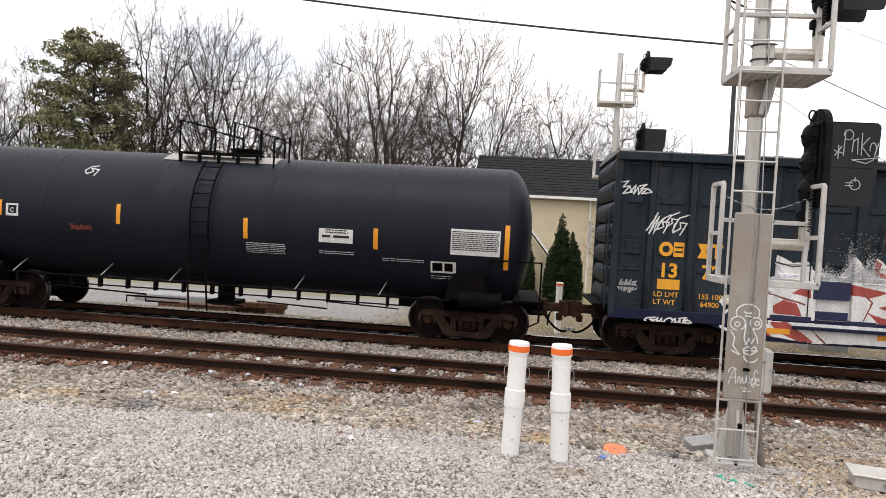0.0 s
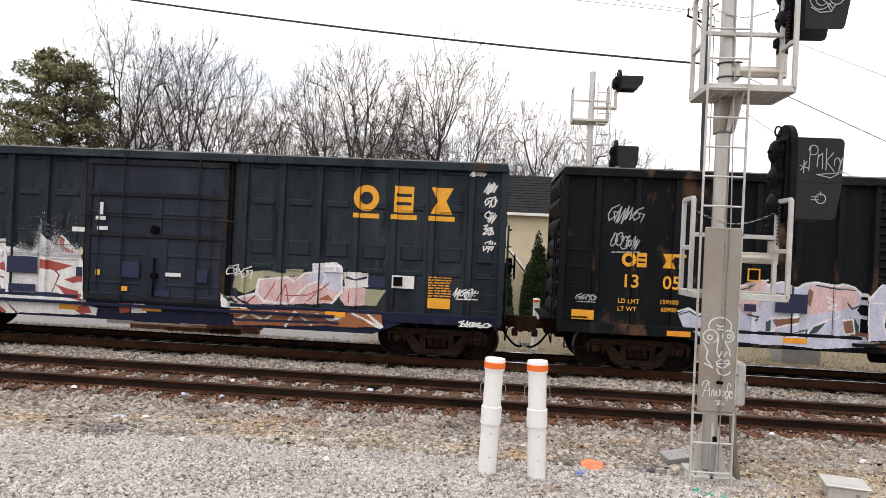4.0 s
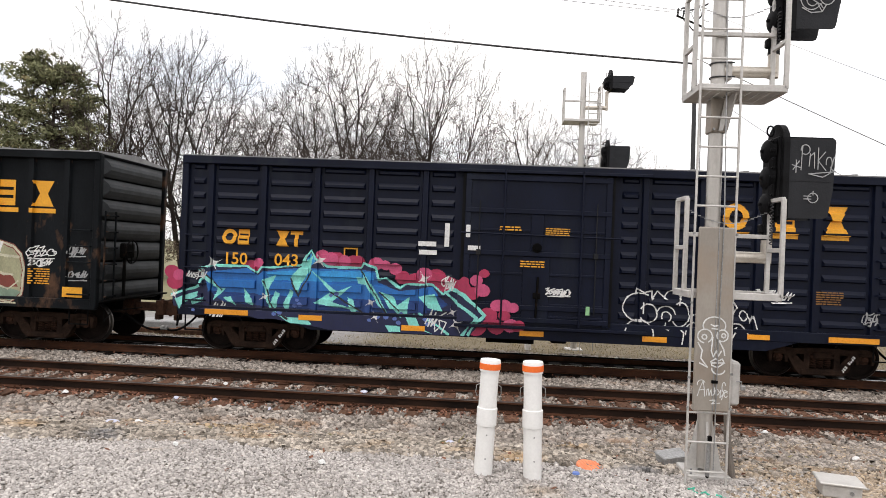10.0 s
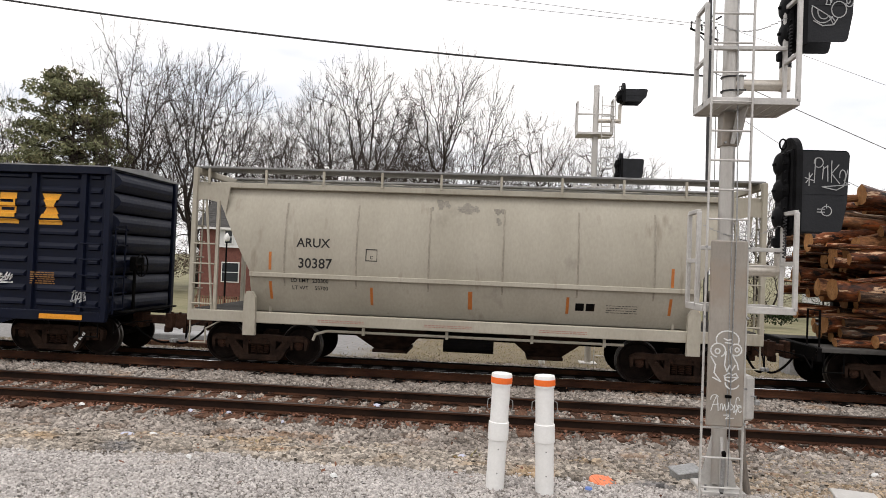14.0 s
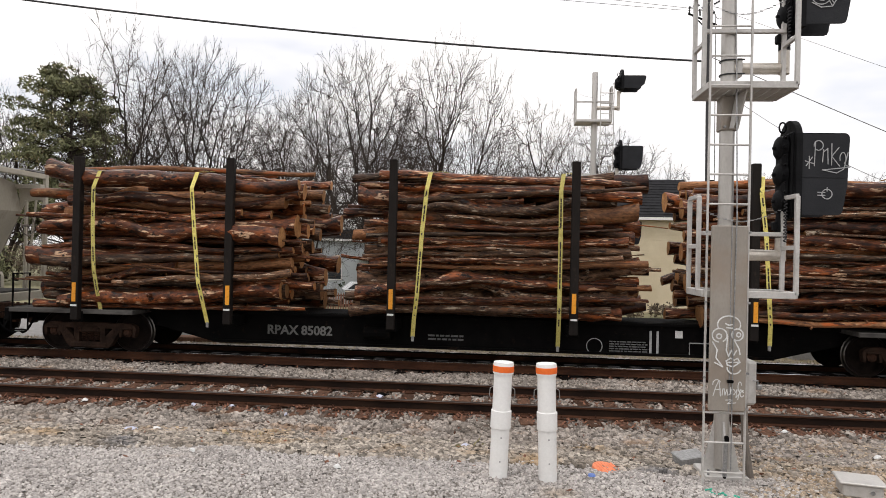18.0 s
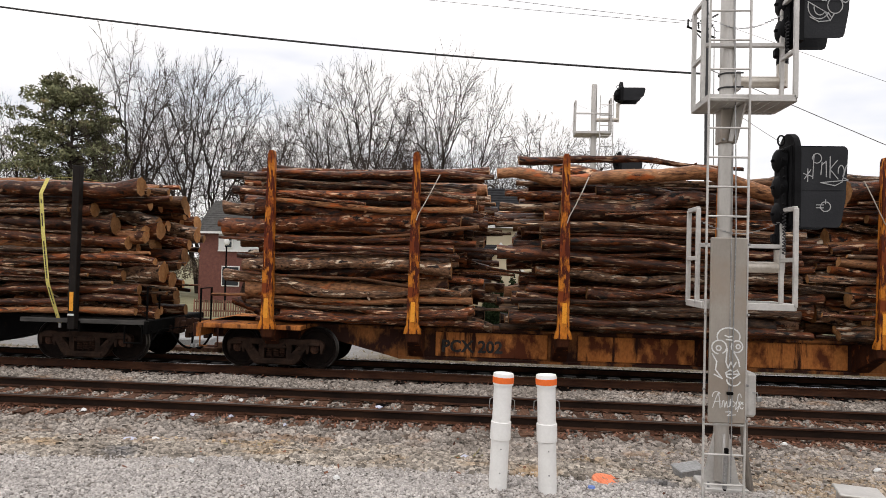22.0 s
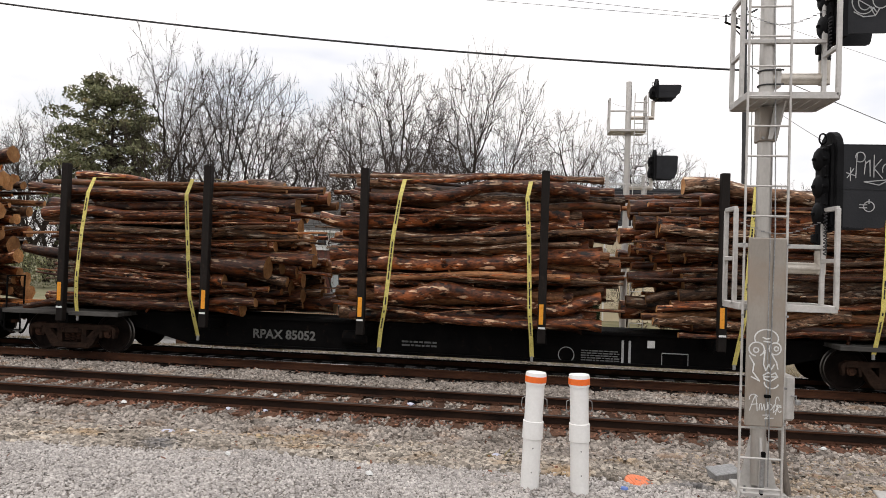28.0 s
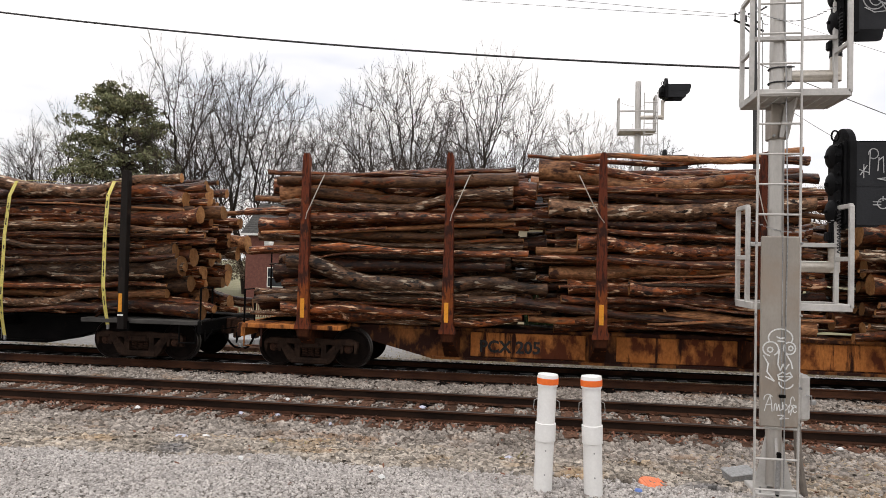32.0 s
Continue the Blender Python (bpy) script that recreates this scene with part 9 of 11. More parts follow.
def near_mast():
    X, Y = 2.415, -4.43
    gz = 0.16
    m = thing("signal_mast", (0, 0, 0), "aluminium railway signal mast with ladder, platforms and black signal heads", "signal mast")
    part("pole", Geo().cyl((X, Y, gz + 0.06), (X, Y, 9.6), 0.078, 0.074, n=24), M_ALU, m, smooth=True)
    # flared foot
    g = Geo()
    g.box(X - 0.22, Y - 0.22, gz - 0.02, X + 0.22, Y + 0.22, gz + 0.03, 0.008)
    for s in (-1, 1):
        g.prism([(X + s * 0.06, gz + 0.03), (X + s * 0.19, gz + 0.03), (X + s * 0.08, gz + 0.55), (X + s * 0.06, gz + 0.60)], "y", Y - 0.012, Y + 0.012)
        g.prism([(Y + s * 0.06, gz + 0.03), (Y + s * 0.19, gz + 0.03), (Y + s * 0.08, gz + 0.55), (Y + s * 0.06, gz + 0.60)], "x", X - 0.012, X + 0.012)
    part("base_plate", g, M_ALU_W, m)
    part("anchor_bolt", Geo().cyl((X + 0.18, Y - 0.18, gz), (X + 0.18, Y - 0.18, gz + 0.09), 0.013, n=8), M_STEEL, m)
    part("anchor_bolt", Geo().cyl((X - 0.18, Y - 0.18, gz), (X - 0.18, Y - 0.18, gz + 0.09), 0.013, n=8), M_STEEL, m)
    # cable cover round the pole
    cov = part("ladder_guard", Geo().box(2.122, -4.945, 0.925, 2.476, -4.905, 2.765, 0.012), M_CABINET, m, "stained aluminium ladder guard with scratched scrawl")
    part("cover_seam", Geo().box(2.31, -4.951, 0.93, 2.318, -4.945, 2.76), M_STEEL, cov)
    part("cover_cable", Geo().tube([(2.34, -4.96, 0.35), (2.34, -4.962, 1.6), (2.355, -4.96, 2.85), (X + 0.02, Y - 0.1, 6.0)], 0.006, 6), M_STEEL, cov)
    part("cover_hasp", Geo().box(2.29, -4.975, 1.21, 2.35, -4.945, 1.24, 0.005), M_BLACK, cov)
    side = part("side_box", Geo().box(X + 0.195, Y - 0.16, 0.92, X + 0.30, Y + 0.10, 1.38, 0.025), M_ALU_W, m, "small aluminium side box with padlock")
    part("padlock", Geo().box(X + 0.29, Y - 0.20, 1.09, X + 0.34, Y - 0.16, 1.14, 0.008).tube([(X + 0.30, Y - 0.18, 1.14), (X + 0.30, Y - 0.18, 1.18), (X + 0.25, Y - 0.17, 1.18)], 0.006, 6), M_STEEL, side)
    # drawn face and scrawl on the cover
    fx, fz = X + 0.0, 1.52
    ls = [arc(fx - 0.08, fz + 0.13, 0.065, 0.07, -60, 260), arc(fx + 0.075, fz + 0.14, 0.05, 0.06, 0, 360), arc(fx - 0.085, fz + 0.12, 0.022, 0.025, 0, 360, 8), arc(fx + 0.085, fz + 0.14, 0.018, 0.022, 0, 360, 8),
          arc(fx + 0.0, fz + 0.24, 0.10, 0.09, -20, 200), [(fx - 0.03, fz + 0.25), (fx + 0.0, fz + 0.235), (fx + 0.04, fz + 0.245)], [(fx - 0.02, fz + 0.21), (fx + 0.03, fz + 0.205)],
          [(fx - 0.01, fz + 0.12), (fx - 0.02, fz - 0.02), (fx + 0.0, fz - 0.08), (fx + 0.025, fz - 0.02), (fx + 0.045, fz - 0.07), (fx + 0.07, fz - 0.02)], [(fx + 0.03, fz + 0.12), (fx + 0.09, fz + 0.0), (fx + 0.10, fz - 0.06)]]
    ls += [[(fx - 0.02, fz - 0.13), (fx + 0.02, fz - 0.10), (fx + 0.05, fz - 0.12), (fx + 0.08, fz - 0.10), (fx + 0.10, fz - 0.14), (fx + 0.04, fz - 0.19), (fx - 0.01, fz - 0.17), (fx - 0.02, fz - 0.13)], [(fx - 0.01, fz - 0.145), (fx + 0.09, fz - 0.14)],
          [(fx - 0.14, fz + 0.06), (fx - 0.10, fz - 0.02), (fx - 0.11, fz - 0.10), (fx - 0.05, fz - 0.19), (fx - 0.12, fz - 0.15)], arc(fx + 0.05, fz - 0.20, 0.06, 0.06, 180, 340)]
    shrink = lambda ls: [[(2.300 + (px - X) * 1.10, 2.43 - (2.43 - pz) * 0.965) for px, pz in ln] for ln in ls]
    ribbon_marks("paint_drawing", shrink(ls), -4.9535, 0.013, M_WHITE_P, cov, "pale paint-marker face drawing")
    ls = [[(X - 0.16, 1.03), (X - 0.13, 1.12), (X - 0.10, 1.19), (X - 0.085, 1.10), (X - 0.08, 1.03)], arc(X - 0.12, 1.15, 0.045, 0.045, 30, 190, 8), [(X - 0.145, 1.09), (X - 0.08, 1.10)],
          [(X - 0.06, 1.04), (X - 0.055, 1.10), (X - 0.04, 1.105), (X - 0.03, 1.04), (X - 0.01, 1.10), (X + 0.0, 1.04), (X + 0.025, 1.05), (X + 0.03, 1.12)], arc(X + 0.055, 1.075, 0.022, 0.03, 20, 320, 8),
          [(X + 0.07, 1.05), (X + 0.10, 1.10), (X + 0.09, 1.02), (X + 0.12, 1.05)], arc(X + 0.13, 1.13, 0.02, 0.05, 250, 20, 8), [(X + 0.11, 1.0), (X + 0.135, 1.10), (X + 0.17, 1.09)], arc(X + 0.155, 1.055, 0.02, 0.028, 40, 330, 8),
          [(X - 0.02, 0.99), (X + 0.05, 0.995), (X + 0.0, 0.955), (X + 0.09, 0.965)]]
    ribbon_marks("paint_scrawl", [[(2.300 + (px - 2.300) * 0.80, pz) for px, pz in ln] for ln in shrink(ls)], -4.9535, 0.0085, M_WHITE_P, cov, "pale cursive paint-marker scrawl")["kind"] = "stuff"
    # ladder
    ly = -4.88
    lad = Geo()
    for x in (2.095, 2.495):
        lad.box(x - 0.009, ly - 0.015, 0.16, x + 0.009, ly + 0.015, 9.4, 0.003)
    ladder = part("ladder", lad, M_ALU_W, m)
    rung = Geo().cyl((2.095, 0, 0), (2.495, 0, 0), 0.0105, n=8).mesh("rung", M_ALU_W)
    for k in range(-1, 29):
        if not 0.9 < 0.60 + 0.2975 * k < 2.77:
            part("rung", rung, None, ladder, at=(0, ly, 0.60 + 0.2975 * k))
    # platforms, arms and heads
    for z, h, mid, x0, x1 in ((2.08, 1.0, 0.62, 2.095, 2.985), (4.19, 1.08, 0.635, 2.115, 2.96), (6.25, 1.08, 0.635, 2.115, 2.96)):
        guard_cage(m, x0, x1, -4.82, -4.25, z, h, mid, M_ALU_W)
    # collar and raking brace under each upper platform
    for z in (4.15, 6.21):
        br = part("bracket", Geo().box(X - 0.088, Y - 0.095, z - 0.36, X + 0.088, Y + 0.085, z, 0.008), M_CABINET, m, "stained bolted collar plate")
        part("brace", Geo().prism([(2.45, z), (2.53, z), (2.435, z - 0.35), (2.395, z - 0.35)], "y", -4.575, -4.56).prism([(-4.80, z), (-4.56, z), (-4.54, z - 0.34), (-4.57, z - 0.34)], "x", 2.475, 2.49), M_ALU_W, br)
        for dx in (-0.06, 0.06):
            part("bolt", Geo().cyl((X + dx, Y - 0.125, z - 0.33), (X + dx, Y - 0.095, z - 0.33), 0.013, n=6), M_STEEL, br)
    for z in (2.48, 4.46, 6.45):
        part("arm", Geo().cyl((X, Y, z), (3.0, Y, z), 0.06, n=18).cyl((2.985, Y, z - 0.058), (2.985, Y, z + 0.20), 0.056, n=18), M_PIPE, m, "galvanised pipe arm", smooth=True)
        part("arm_socket", Geo().cyl((2.985, Y, z + 0.19), (2.985, Y, z + 0.46), 0.062, 0.05, n=14).box(2.895, Y - 0.04, z + 0.26, 2.95, Y + 0.04, z + 0.36, 0.015).box(3.0, Y - 0.06, z + 0.38, 3.08, Y + 0.06, z + 0.48, 0.01), M_SIGBLACK, m, "black cast socket under the signal head")
        part("pole_flange", Geo().box(X + 0.075, Y - 0.07, z - 0.10, X + 0.125, Y + 0.07, z + 0.10, 0.008), M_ALU_W, m)
        for dz in (-0.075, 0.075):
            part("u_bolt", Geo().tube([(X + 0.14, Y - 0.088, z + dz)] + [(X + 0.088 * math.cos(k * 0.314), Y - 0.088 * math.sin(k * 0.314), z + dz) for k in range(5, 16)] + [(X + 0.14, Y + 0.088, z + dz)], 0.008, 6), M_CABLE, m)
    signal_head(m, 3.035, Y, 2.915, 3, 0.47, 1.0, 1)
    signal_head(m, 3.045, Y, 4.88, 3, 0.47, 1.0, 2)
    signal_head(m, 3.02, Y, 6.85, 2, 0.47, 1.0, 0)
    # spare flexible conduit coiled up beside each head
    for z in (2.62, 4.62):
        coil = [(2.965 + 0.013 * math.cos(k * 0.9), Y - 0.16 + 0.024 * math.sin(k * 0.9), z + 0.0052 * k) for k in range(84)]
        part("conduit_coil", Geo().tube(coil, 0.0055, 5), M_CABLE, m, "coiled dark flexible conduit")
    part("ground_conduit", Geo().tube([(X + 0.22, Y - 0.02, 0.92), (X + 0.23, Y - 0.05, 0.5), (X + 0.29, Y - 0.08, 0.08)], 0.036, 10), M_CONDUIT, m, "weathered grey-brown leaning cable conduit")
    tb = part("turnbuckle", Geo().cyl((2.335, -4.80, 0.24), (2.345, -4.80, 0.62), 0.022, n=10), M_STEEL, m)
    part("clevis", Geo().box(2.325, -4.83, 0.59, 2.365, -4.79, 0.65, 0.008), M_BLACK, tb)
    part("clevis", Geo().box(2.32, -4.82, 0.22, 2.35, -4.785, 0.27, 0.008), M_BLACK, tb)
    for x, z in ((2.085, 0.95), (2.085, 1.25), (2.505, 0.95), (2.505, 1.30), (2.085, 2.0), (2.505, 2.0), (2.085, 2.7), (2.505, 2.7)):
        part("guard_bolt", Geo().cyl((x, -4.915, z), (x, -4.895, z), 0.013, n=6), M_STEEL, cov)


near_mast()


def marker_post(x, y, top_x, z0, z1, label):
    p = thing("marker_post", pose(x, y, z0, 0, math.degrees(math.atan2(top_x - x, z1 - z0)), 0), label, "marker post", "white marker posts")
    h = z1 - z0
    part("pipe", Geo().lathe([(0.093, -0.15), (0.093, h - 0.02)], (0, 0, 0), "z", 32), M_PVC, p, smooth=True)
    part("coupling", Geo().lathe([(0.094, 0.52), (0.104, 0.525), (0.104, 0.70), (0.094, 0.705)], (0, 0, 0), "z", 32), M_PVC, p, smooth=True)
    cap = part("cap", Geo().lathe([(0.104, h - 0.125), (0.106, h - 0.03), (0.100, h - 0.008), (0.0, h + 0.004)], (0, 0, 0), "z", 32), M_PVC, p, smooth=True)
    part("band", Geo().lathe([(0.1045, h - 0.105), (0.1085, h - 0.103), (0.1085, h - 0.045), (0.1045, h - 0.043)], (0, 0, 0), "z", 32), M_ORANGE, cap, "bright orange reflective band", smooth=True)
    for s in (-1, 1):
        part("wire_handle", Geo().tube([(s * 0.09, 0, h - 0.26), (s * 0.125, 0, h - 0.28), (s * 0.13, 0, h - 0.35), (s * 0.115, 0, h - 0.39), (s * 0.09, 0, h - 0.37)], 0.004, 6), M_STEEL, p)
    for z in (0.20, 0.44):
        part("screw", Geo().cyl((0.01, -0.095, z), (0.01, -0.088, z), 0.008, n=8), M_STEEL, p)


marker_post(0.06, -4.90, 0.095, 0.14, 1.34, "white plastic pipe marker post with orange band in gravel")
marker_post(0.565, -4.90, 0.525, 0.14, 1.34, "white plastic pipe marker post with orange band in gravel")
marker_post(1.40, 8.0, 1.40, -0.40, 1.12, "distant white pipe marker post with orange band behind the train")


def yard_things():
    # orange valve lid lying in the gravel
    lid = thing("valve_lid", pose(1.23, -4.36, 0.125, 9, 4, 20), "faded orange plastic lid lying on gravel", "lid")
    part("disc", Geo().lathe([(0.0, 0.03), (0.12, 0.028), (0.145, 0.018), (0.15, 0.0), (0.15, -0.02)], (0, 0, 0), "z", 28), M_LID, lid, smooth=True)
    for a in range(6):
        part("lid_rib", Geo().box(-0.10 + a * 0.04 - 0.006, -0.09, 0.026, -0.10 + a * 0.04 + 0.006, 0.09, 0.034, 0.003), M_LID, lid)
    # grey handhole
    h = thing("handhole", pose(2.25, -3.86, 0.12, 4, -7, 12), "grey plastic cable handhole beside the mast", "handhole")
    part("box", Geo().convex([(-0.13, -0.10, -0.09), (0.13, -0.10, -0.09), (0.13, 0.10, -0.09), (-0.13, 0.10, -0.09), (-0.15, -0.12, 0.05), (0.15, -0.12, 0.05), (0.15, 0.12, 0.05), (-0.15, 0.12, 0.05)],
                             [(0, 1, 2, 3), (4, 5, 6, 7), (0, 1, 5, 4), (1, 2, 6, 5), (2, 3, 7, 6), (3, 0, 4, 7)]), M_CONC, h)
    part("lid", Geo().box(-0.16, -0.13, 0.05, 0.16, 0.13, 0.072, 0.012), M_CONC, h)
    # aluminium junction box on a stub post
    j = thing("junction_box", pose(3.53, -5.0, 0.12, 0, 0, -14), "dull aluminium junction box on a short post", "junction box")
    part("post", Geo().box(-0.05, -0.05, -0.2, 0.05, 0.05, 0.12, 0.006), M_ALU_W, j)
    part("box", Geo().box(-0.17, -0.15, 0.08, 0.17, 0.15, 0.20, 0.01), M_ALU_W, j)
    part("lid", Geo().box(-0.20, -0.18, 0.20, 0.20, 0.18, 0.225, 0.008), M_ALU_W, j)
    part("latch", Geo().cyl((0.08, -0.165, 0.14), (0.08, -0.145, 0.14), 0.02, n=10), M_STEEL, j)
    # litter
    rnd = random.Random(77)
    litter_mats = [M_WHITE_P, M_WHITE_P, S_WHITE, S_LILAC]
    spots = [(-4.85, -3.10, 0.13), (-4.95, -1.0, 0.06), (-2.05, 0.18, 0.08), (-4.60, 0.24, 0.06), (-3.24, -1.45, 0.05), (-0.35, -3.1, 0.10), (-4.3, -0.98, 0.05), (4.4, -1.2, 0.07), (5.0, -2.6, 0.07), (-6.8, -1.05, 0.08), (-4.6, -2.9, 0.07), (-1.6, -4.9, 0.05), (-3.3, -4.6, 0.05)]
    for i, (x, y, r) in enumerate(spots):
        g = Geo()
        vs = []
        for k in range(7):
            a = k * 0.9 + rnd.uniform(-0.2, 0.2)
            vs.append((r * rnd.uniform(0.5, 1.1) * math.cos(a), r * rnd.uniform(0.4, 0.8) * math.sin(a), rnd.uniform(0.0, 0.03)))
        top = [(a * 0.8, b * 0.8, c + 0.02) for a, b, c in vs]
        g.add(vs + top + [(0, 0, 0.055)], [(k, (k + 1) % 7, 7 + (k + 1) % 7, 7 + k) for k in range(7)] + [(7 + k, 7 + (k + 1) % 7, 14) for k in range(7)])
        whole("litter", g, rnd.choice(litter_mats), "crumpled white scrap of litter on the stones", "litter", "scraps of litter", at=(x, y, float(ground_z(x, y)) + (0.03 if abs(y) < 1.5 else 0.01)))
    pts = [(2.05 + 0.03 * k + 0.03 * math.sin(k * 2.1), -5.12 - 0.022 * k, 0.20 + 0.02 * math.sin(k * 1.7)) for k in range(12)]
    whole("rope_scrap", Geo().tube(pts, 0.009, 6), plain("green_twine", (0.05, 0.38, 0.26), 0.8), "frayed green twine scrap on gravel", "rope")
    whole("plastic_scrap", Geo().lathe([(0.0, 0.02), (0.035, 0.018), (0.04, 0.0)], (0, 0, 0), "z", 12), plain("blue_scrap", (0.12, 0.2, 0.5), 0.5), "small blue plastic scrap on gravel", "litter", at=(1.02, -4.78, 0.175))
    # dark bottle between the rails
    b = Geo().lathe([(0.0, 0.0), (0.035, 0.0), (0.036, 0.12), (0.014, 0.17), (0.013, 0.22), (0.0, 0.22)], (0, 0, 0), "x", 12)
    whole("bottle", b, M_BLACK, "dark discarded bottle between the rails", "bottle", at=pose(-2.1, 0.2, -0.14, 0, 0, 15), smooth=True)
    # far side: loose ties, concrete slab
    for i, (x, y, rz, ln) in enumerate(((-8.4, 7.7, 3, 2.3), (-8.0, 8.1, -6, 2.4), (-7.4, 7.6, 8, 1.6), (-9.8, 7.9, 2, 1.8))):
        whole("old_tie", Geo().box(-ln / 2, -0.11, 0, ln / 2, 0.11, 0.17, 0.02), M_TIE, "discarded weathered wooden railway tie", "railway tie", "discarded ties", at=pose(x, y, float(ground_z(x, y)) + (0.16 if i == 2 else -0.02), 0, 0, rz))
    whole("concrete_slab", Geo().box(-1.5, -0.5, 0, 1.5, 0.5, 0.30, 0.04), M_CONC, "pale weathered concrete slab on the verge", "slab", at=pose(-10.6, 9.4, -0.45, 0, 0, 3))
    whole("cable_cabinet", Geo().box(-0.55, -0.4, 0, 0.55, 0.4, 0.62, 0.03), M_CONC, "low grey equipment box on the verge", "cabinet", at=pose(9.0, 8.6, -0.42))


yard_things()


# ---- far signal mast ----
def far_mast():
    X, Y = 2.80, 8.6
    m = thing("signal_mast", (0, 0, 0), "distant aluminium signal mast with three hooded heads", "signal mast")
    part("pole", Geo().cyl((X, Y, -0.4), (X, Y, 7.92), 0.10, 0.085, n=18), M_ALU, m, smooth=True)
    part("base_plate", Geo().box(X - 0.25, Y - 0.25, -0.45, X + 0.25, Y + 0.25, -0.35, 0.01), M_ALU_W, m)
    for z, h in ((6.42, 1.0), (4.25, 0.85), (2.15, 0.8)):
        guard_cage(m, X - 0.55, X + 0.45, Y - 0.35, Y + 0.3, z, h, 0.62, M_ALU_W, 0.024, True)
    lad = Geo()
    for x in (X + 0.12, X + 0.50):
        lad.box(x - 0.012, Y - 0.42, -0.35, x + 0.012, Y - 0.39, 7.5)
    ladder = part("ladder", lad, M_ALU_W, m)
    rung = Geo().cyl((X + 0.12, 0, 0), (X + 0.50, 0, 0), 0.013, n=6).mesh("rung", M_ALU_W)
    for k in range(25):
        part("rung", rung, None, ladder, at=(0, Y - 0.405, -0.1 + 0.305 * k))
    for z, lamps, lift, size, hood, taper in ((6.86, 1, 0.55, 1.35, 0.64, 0.14), (4.78, 2, 0.27, 1.2, 0.60, 0.07), (2.45, 2, 0.37, 1.2, 0.60, 0.07)):
        part("arm", Geo().cyl((X, Y, z), (X + 0.72, Y, z), 0.06, n=12).cyl((X + 0.70, Y, z - 0.06), (X + 0.70, Y, z + 0.5), 0.05, n=12), M_PIPE, m)
        signal_head(m, X + 0.74, Y, z + lift, lamps, hood, size, 0, taper)


far_mast()


# ---- overhead wires and their pole ----
def wires():
    p = thing("utility_pole", (10.24, 22.0, -0.95), "tall dark utility pole with crossarm and insulators", "utility pole")
    part("pole", Geo().cyl((0, 0, -0.3), (-0.25, 0, 17.0), 0.13, 0.085, n=12), M_CABLE, p, smooth=True)
    part("crossarm", Geo().cyl((-1.35, -0.7, 15.12), (0.35, 0.6, 15.02), 0.05, n=8), M_BLACK, p)
    part("brace", Geo().cyl((-0.95, -0.4, 15.05), (-0.25, 0, 14.55), 0.03, n=6), M_BLACK, p)
    cut = Geo().lathe([(0.0, 0.0), (0.035, 0.0), (0.05, 0.06), (0.03, 0.10), (0.055, 0.16), (0.03, 0.20), (0.055, 0.27), (0.03, 0.33), (0.0, 0.36)], (0, 0, 0), "z", 10).mesh("insulator", M_CABLE)
    for x, y, z, tilt in ((-1.30, -0.66, 15.15, 0), (-0.98, -0.42, 15.18, 6), (-0.66, -0.18, 15.20, -5), (-0.10, 0.1, 15.25, 40), (-0.55, 0.0, 15.65, 75), (-1.05, -0.3, 15.62, 80), (0.1, 0.2, 15.9, 60)):
        part("insulator", cut, None, p, at=pose(x, y, z, 0, tilt, 0))
    for a, b, sag in (((-1.28, -0.66, 15.5), (-0.95, -0.3, 15.7), 0.12), ((-0.95, -0.4, 15.5), (-0.2, 0, 16.0), 0.3), ((-0.64, -0.2, 15.5), (-0.25, 0, 14.9), -0.15), ((-0.2, 0, 16.3), (0.45, 0.2, 15.2), 0.4)):
        loop = [tuple(a[k] + (b[k] - a[k]) * t / 8 - (sag * 4 * t / 8 * (1 - t / 8) if k == 2 else 0) for k in range(3)) for t in range(9)]
        part("jumper_wire", Geo().tube(loop, 0.014, 5), M_CABLE, p)
    part("riser", Geo().cyl((0.24, -0.1, 2.0), (0.10, -0.1, 15.3), 0.022, n=6), M_WIRE, p)

    def span(name, a, b, sag, r, mats, label):
        pts = []
        for i in range(33):
            t = i / 32
            pts.append((a[0] + (b[0] - a[0]) * t, a[1] + (b[1] - a[1]) * t, a[2] + (b[2] - a[2]) * t - sag * 4 * t * (1 - t)))
        whole(name, Geo().tube(pts, r, 6), mats, label, "cable", "overhead wires")

    span("overhead_cable", (-46.0, 22, 18.48), (9.95, 22, 12.08), 0.79, 0.05, M_CABLE, "thick black overhead cable slung between poles")
    span("overhead_wire", (9.95, 22, 12.4), (34.0, 22, 2.15), 0.10, 0.020, M_WIRE, "thin grey guy wire sloping to the ground")
    span("overhead_wire", (-40.0, 22, 20.5), (8.8, 22, 14.6), 0.4, 0.012, M_WIRE, "thin pale overhead wire")
    span("overhead_wire", (-30.0, 24, 21.2), (9.5, 22, 14.65), 0.3, 0.012, M_WIRE, "thin pale overhead wire")
    span("overhead_wire", (10.6, 22, 14.6), (44.0, 22, 3.0), 0.2, 0.010, M_WIRE, "thin pale overhead wire")
    span("overhead_wire", (10.1, 22, 11.2), (16.5, 14, 4.5), 0.6, 0.014, M_WIRE, "thin drop wire below the pole")


wires()

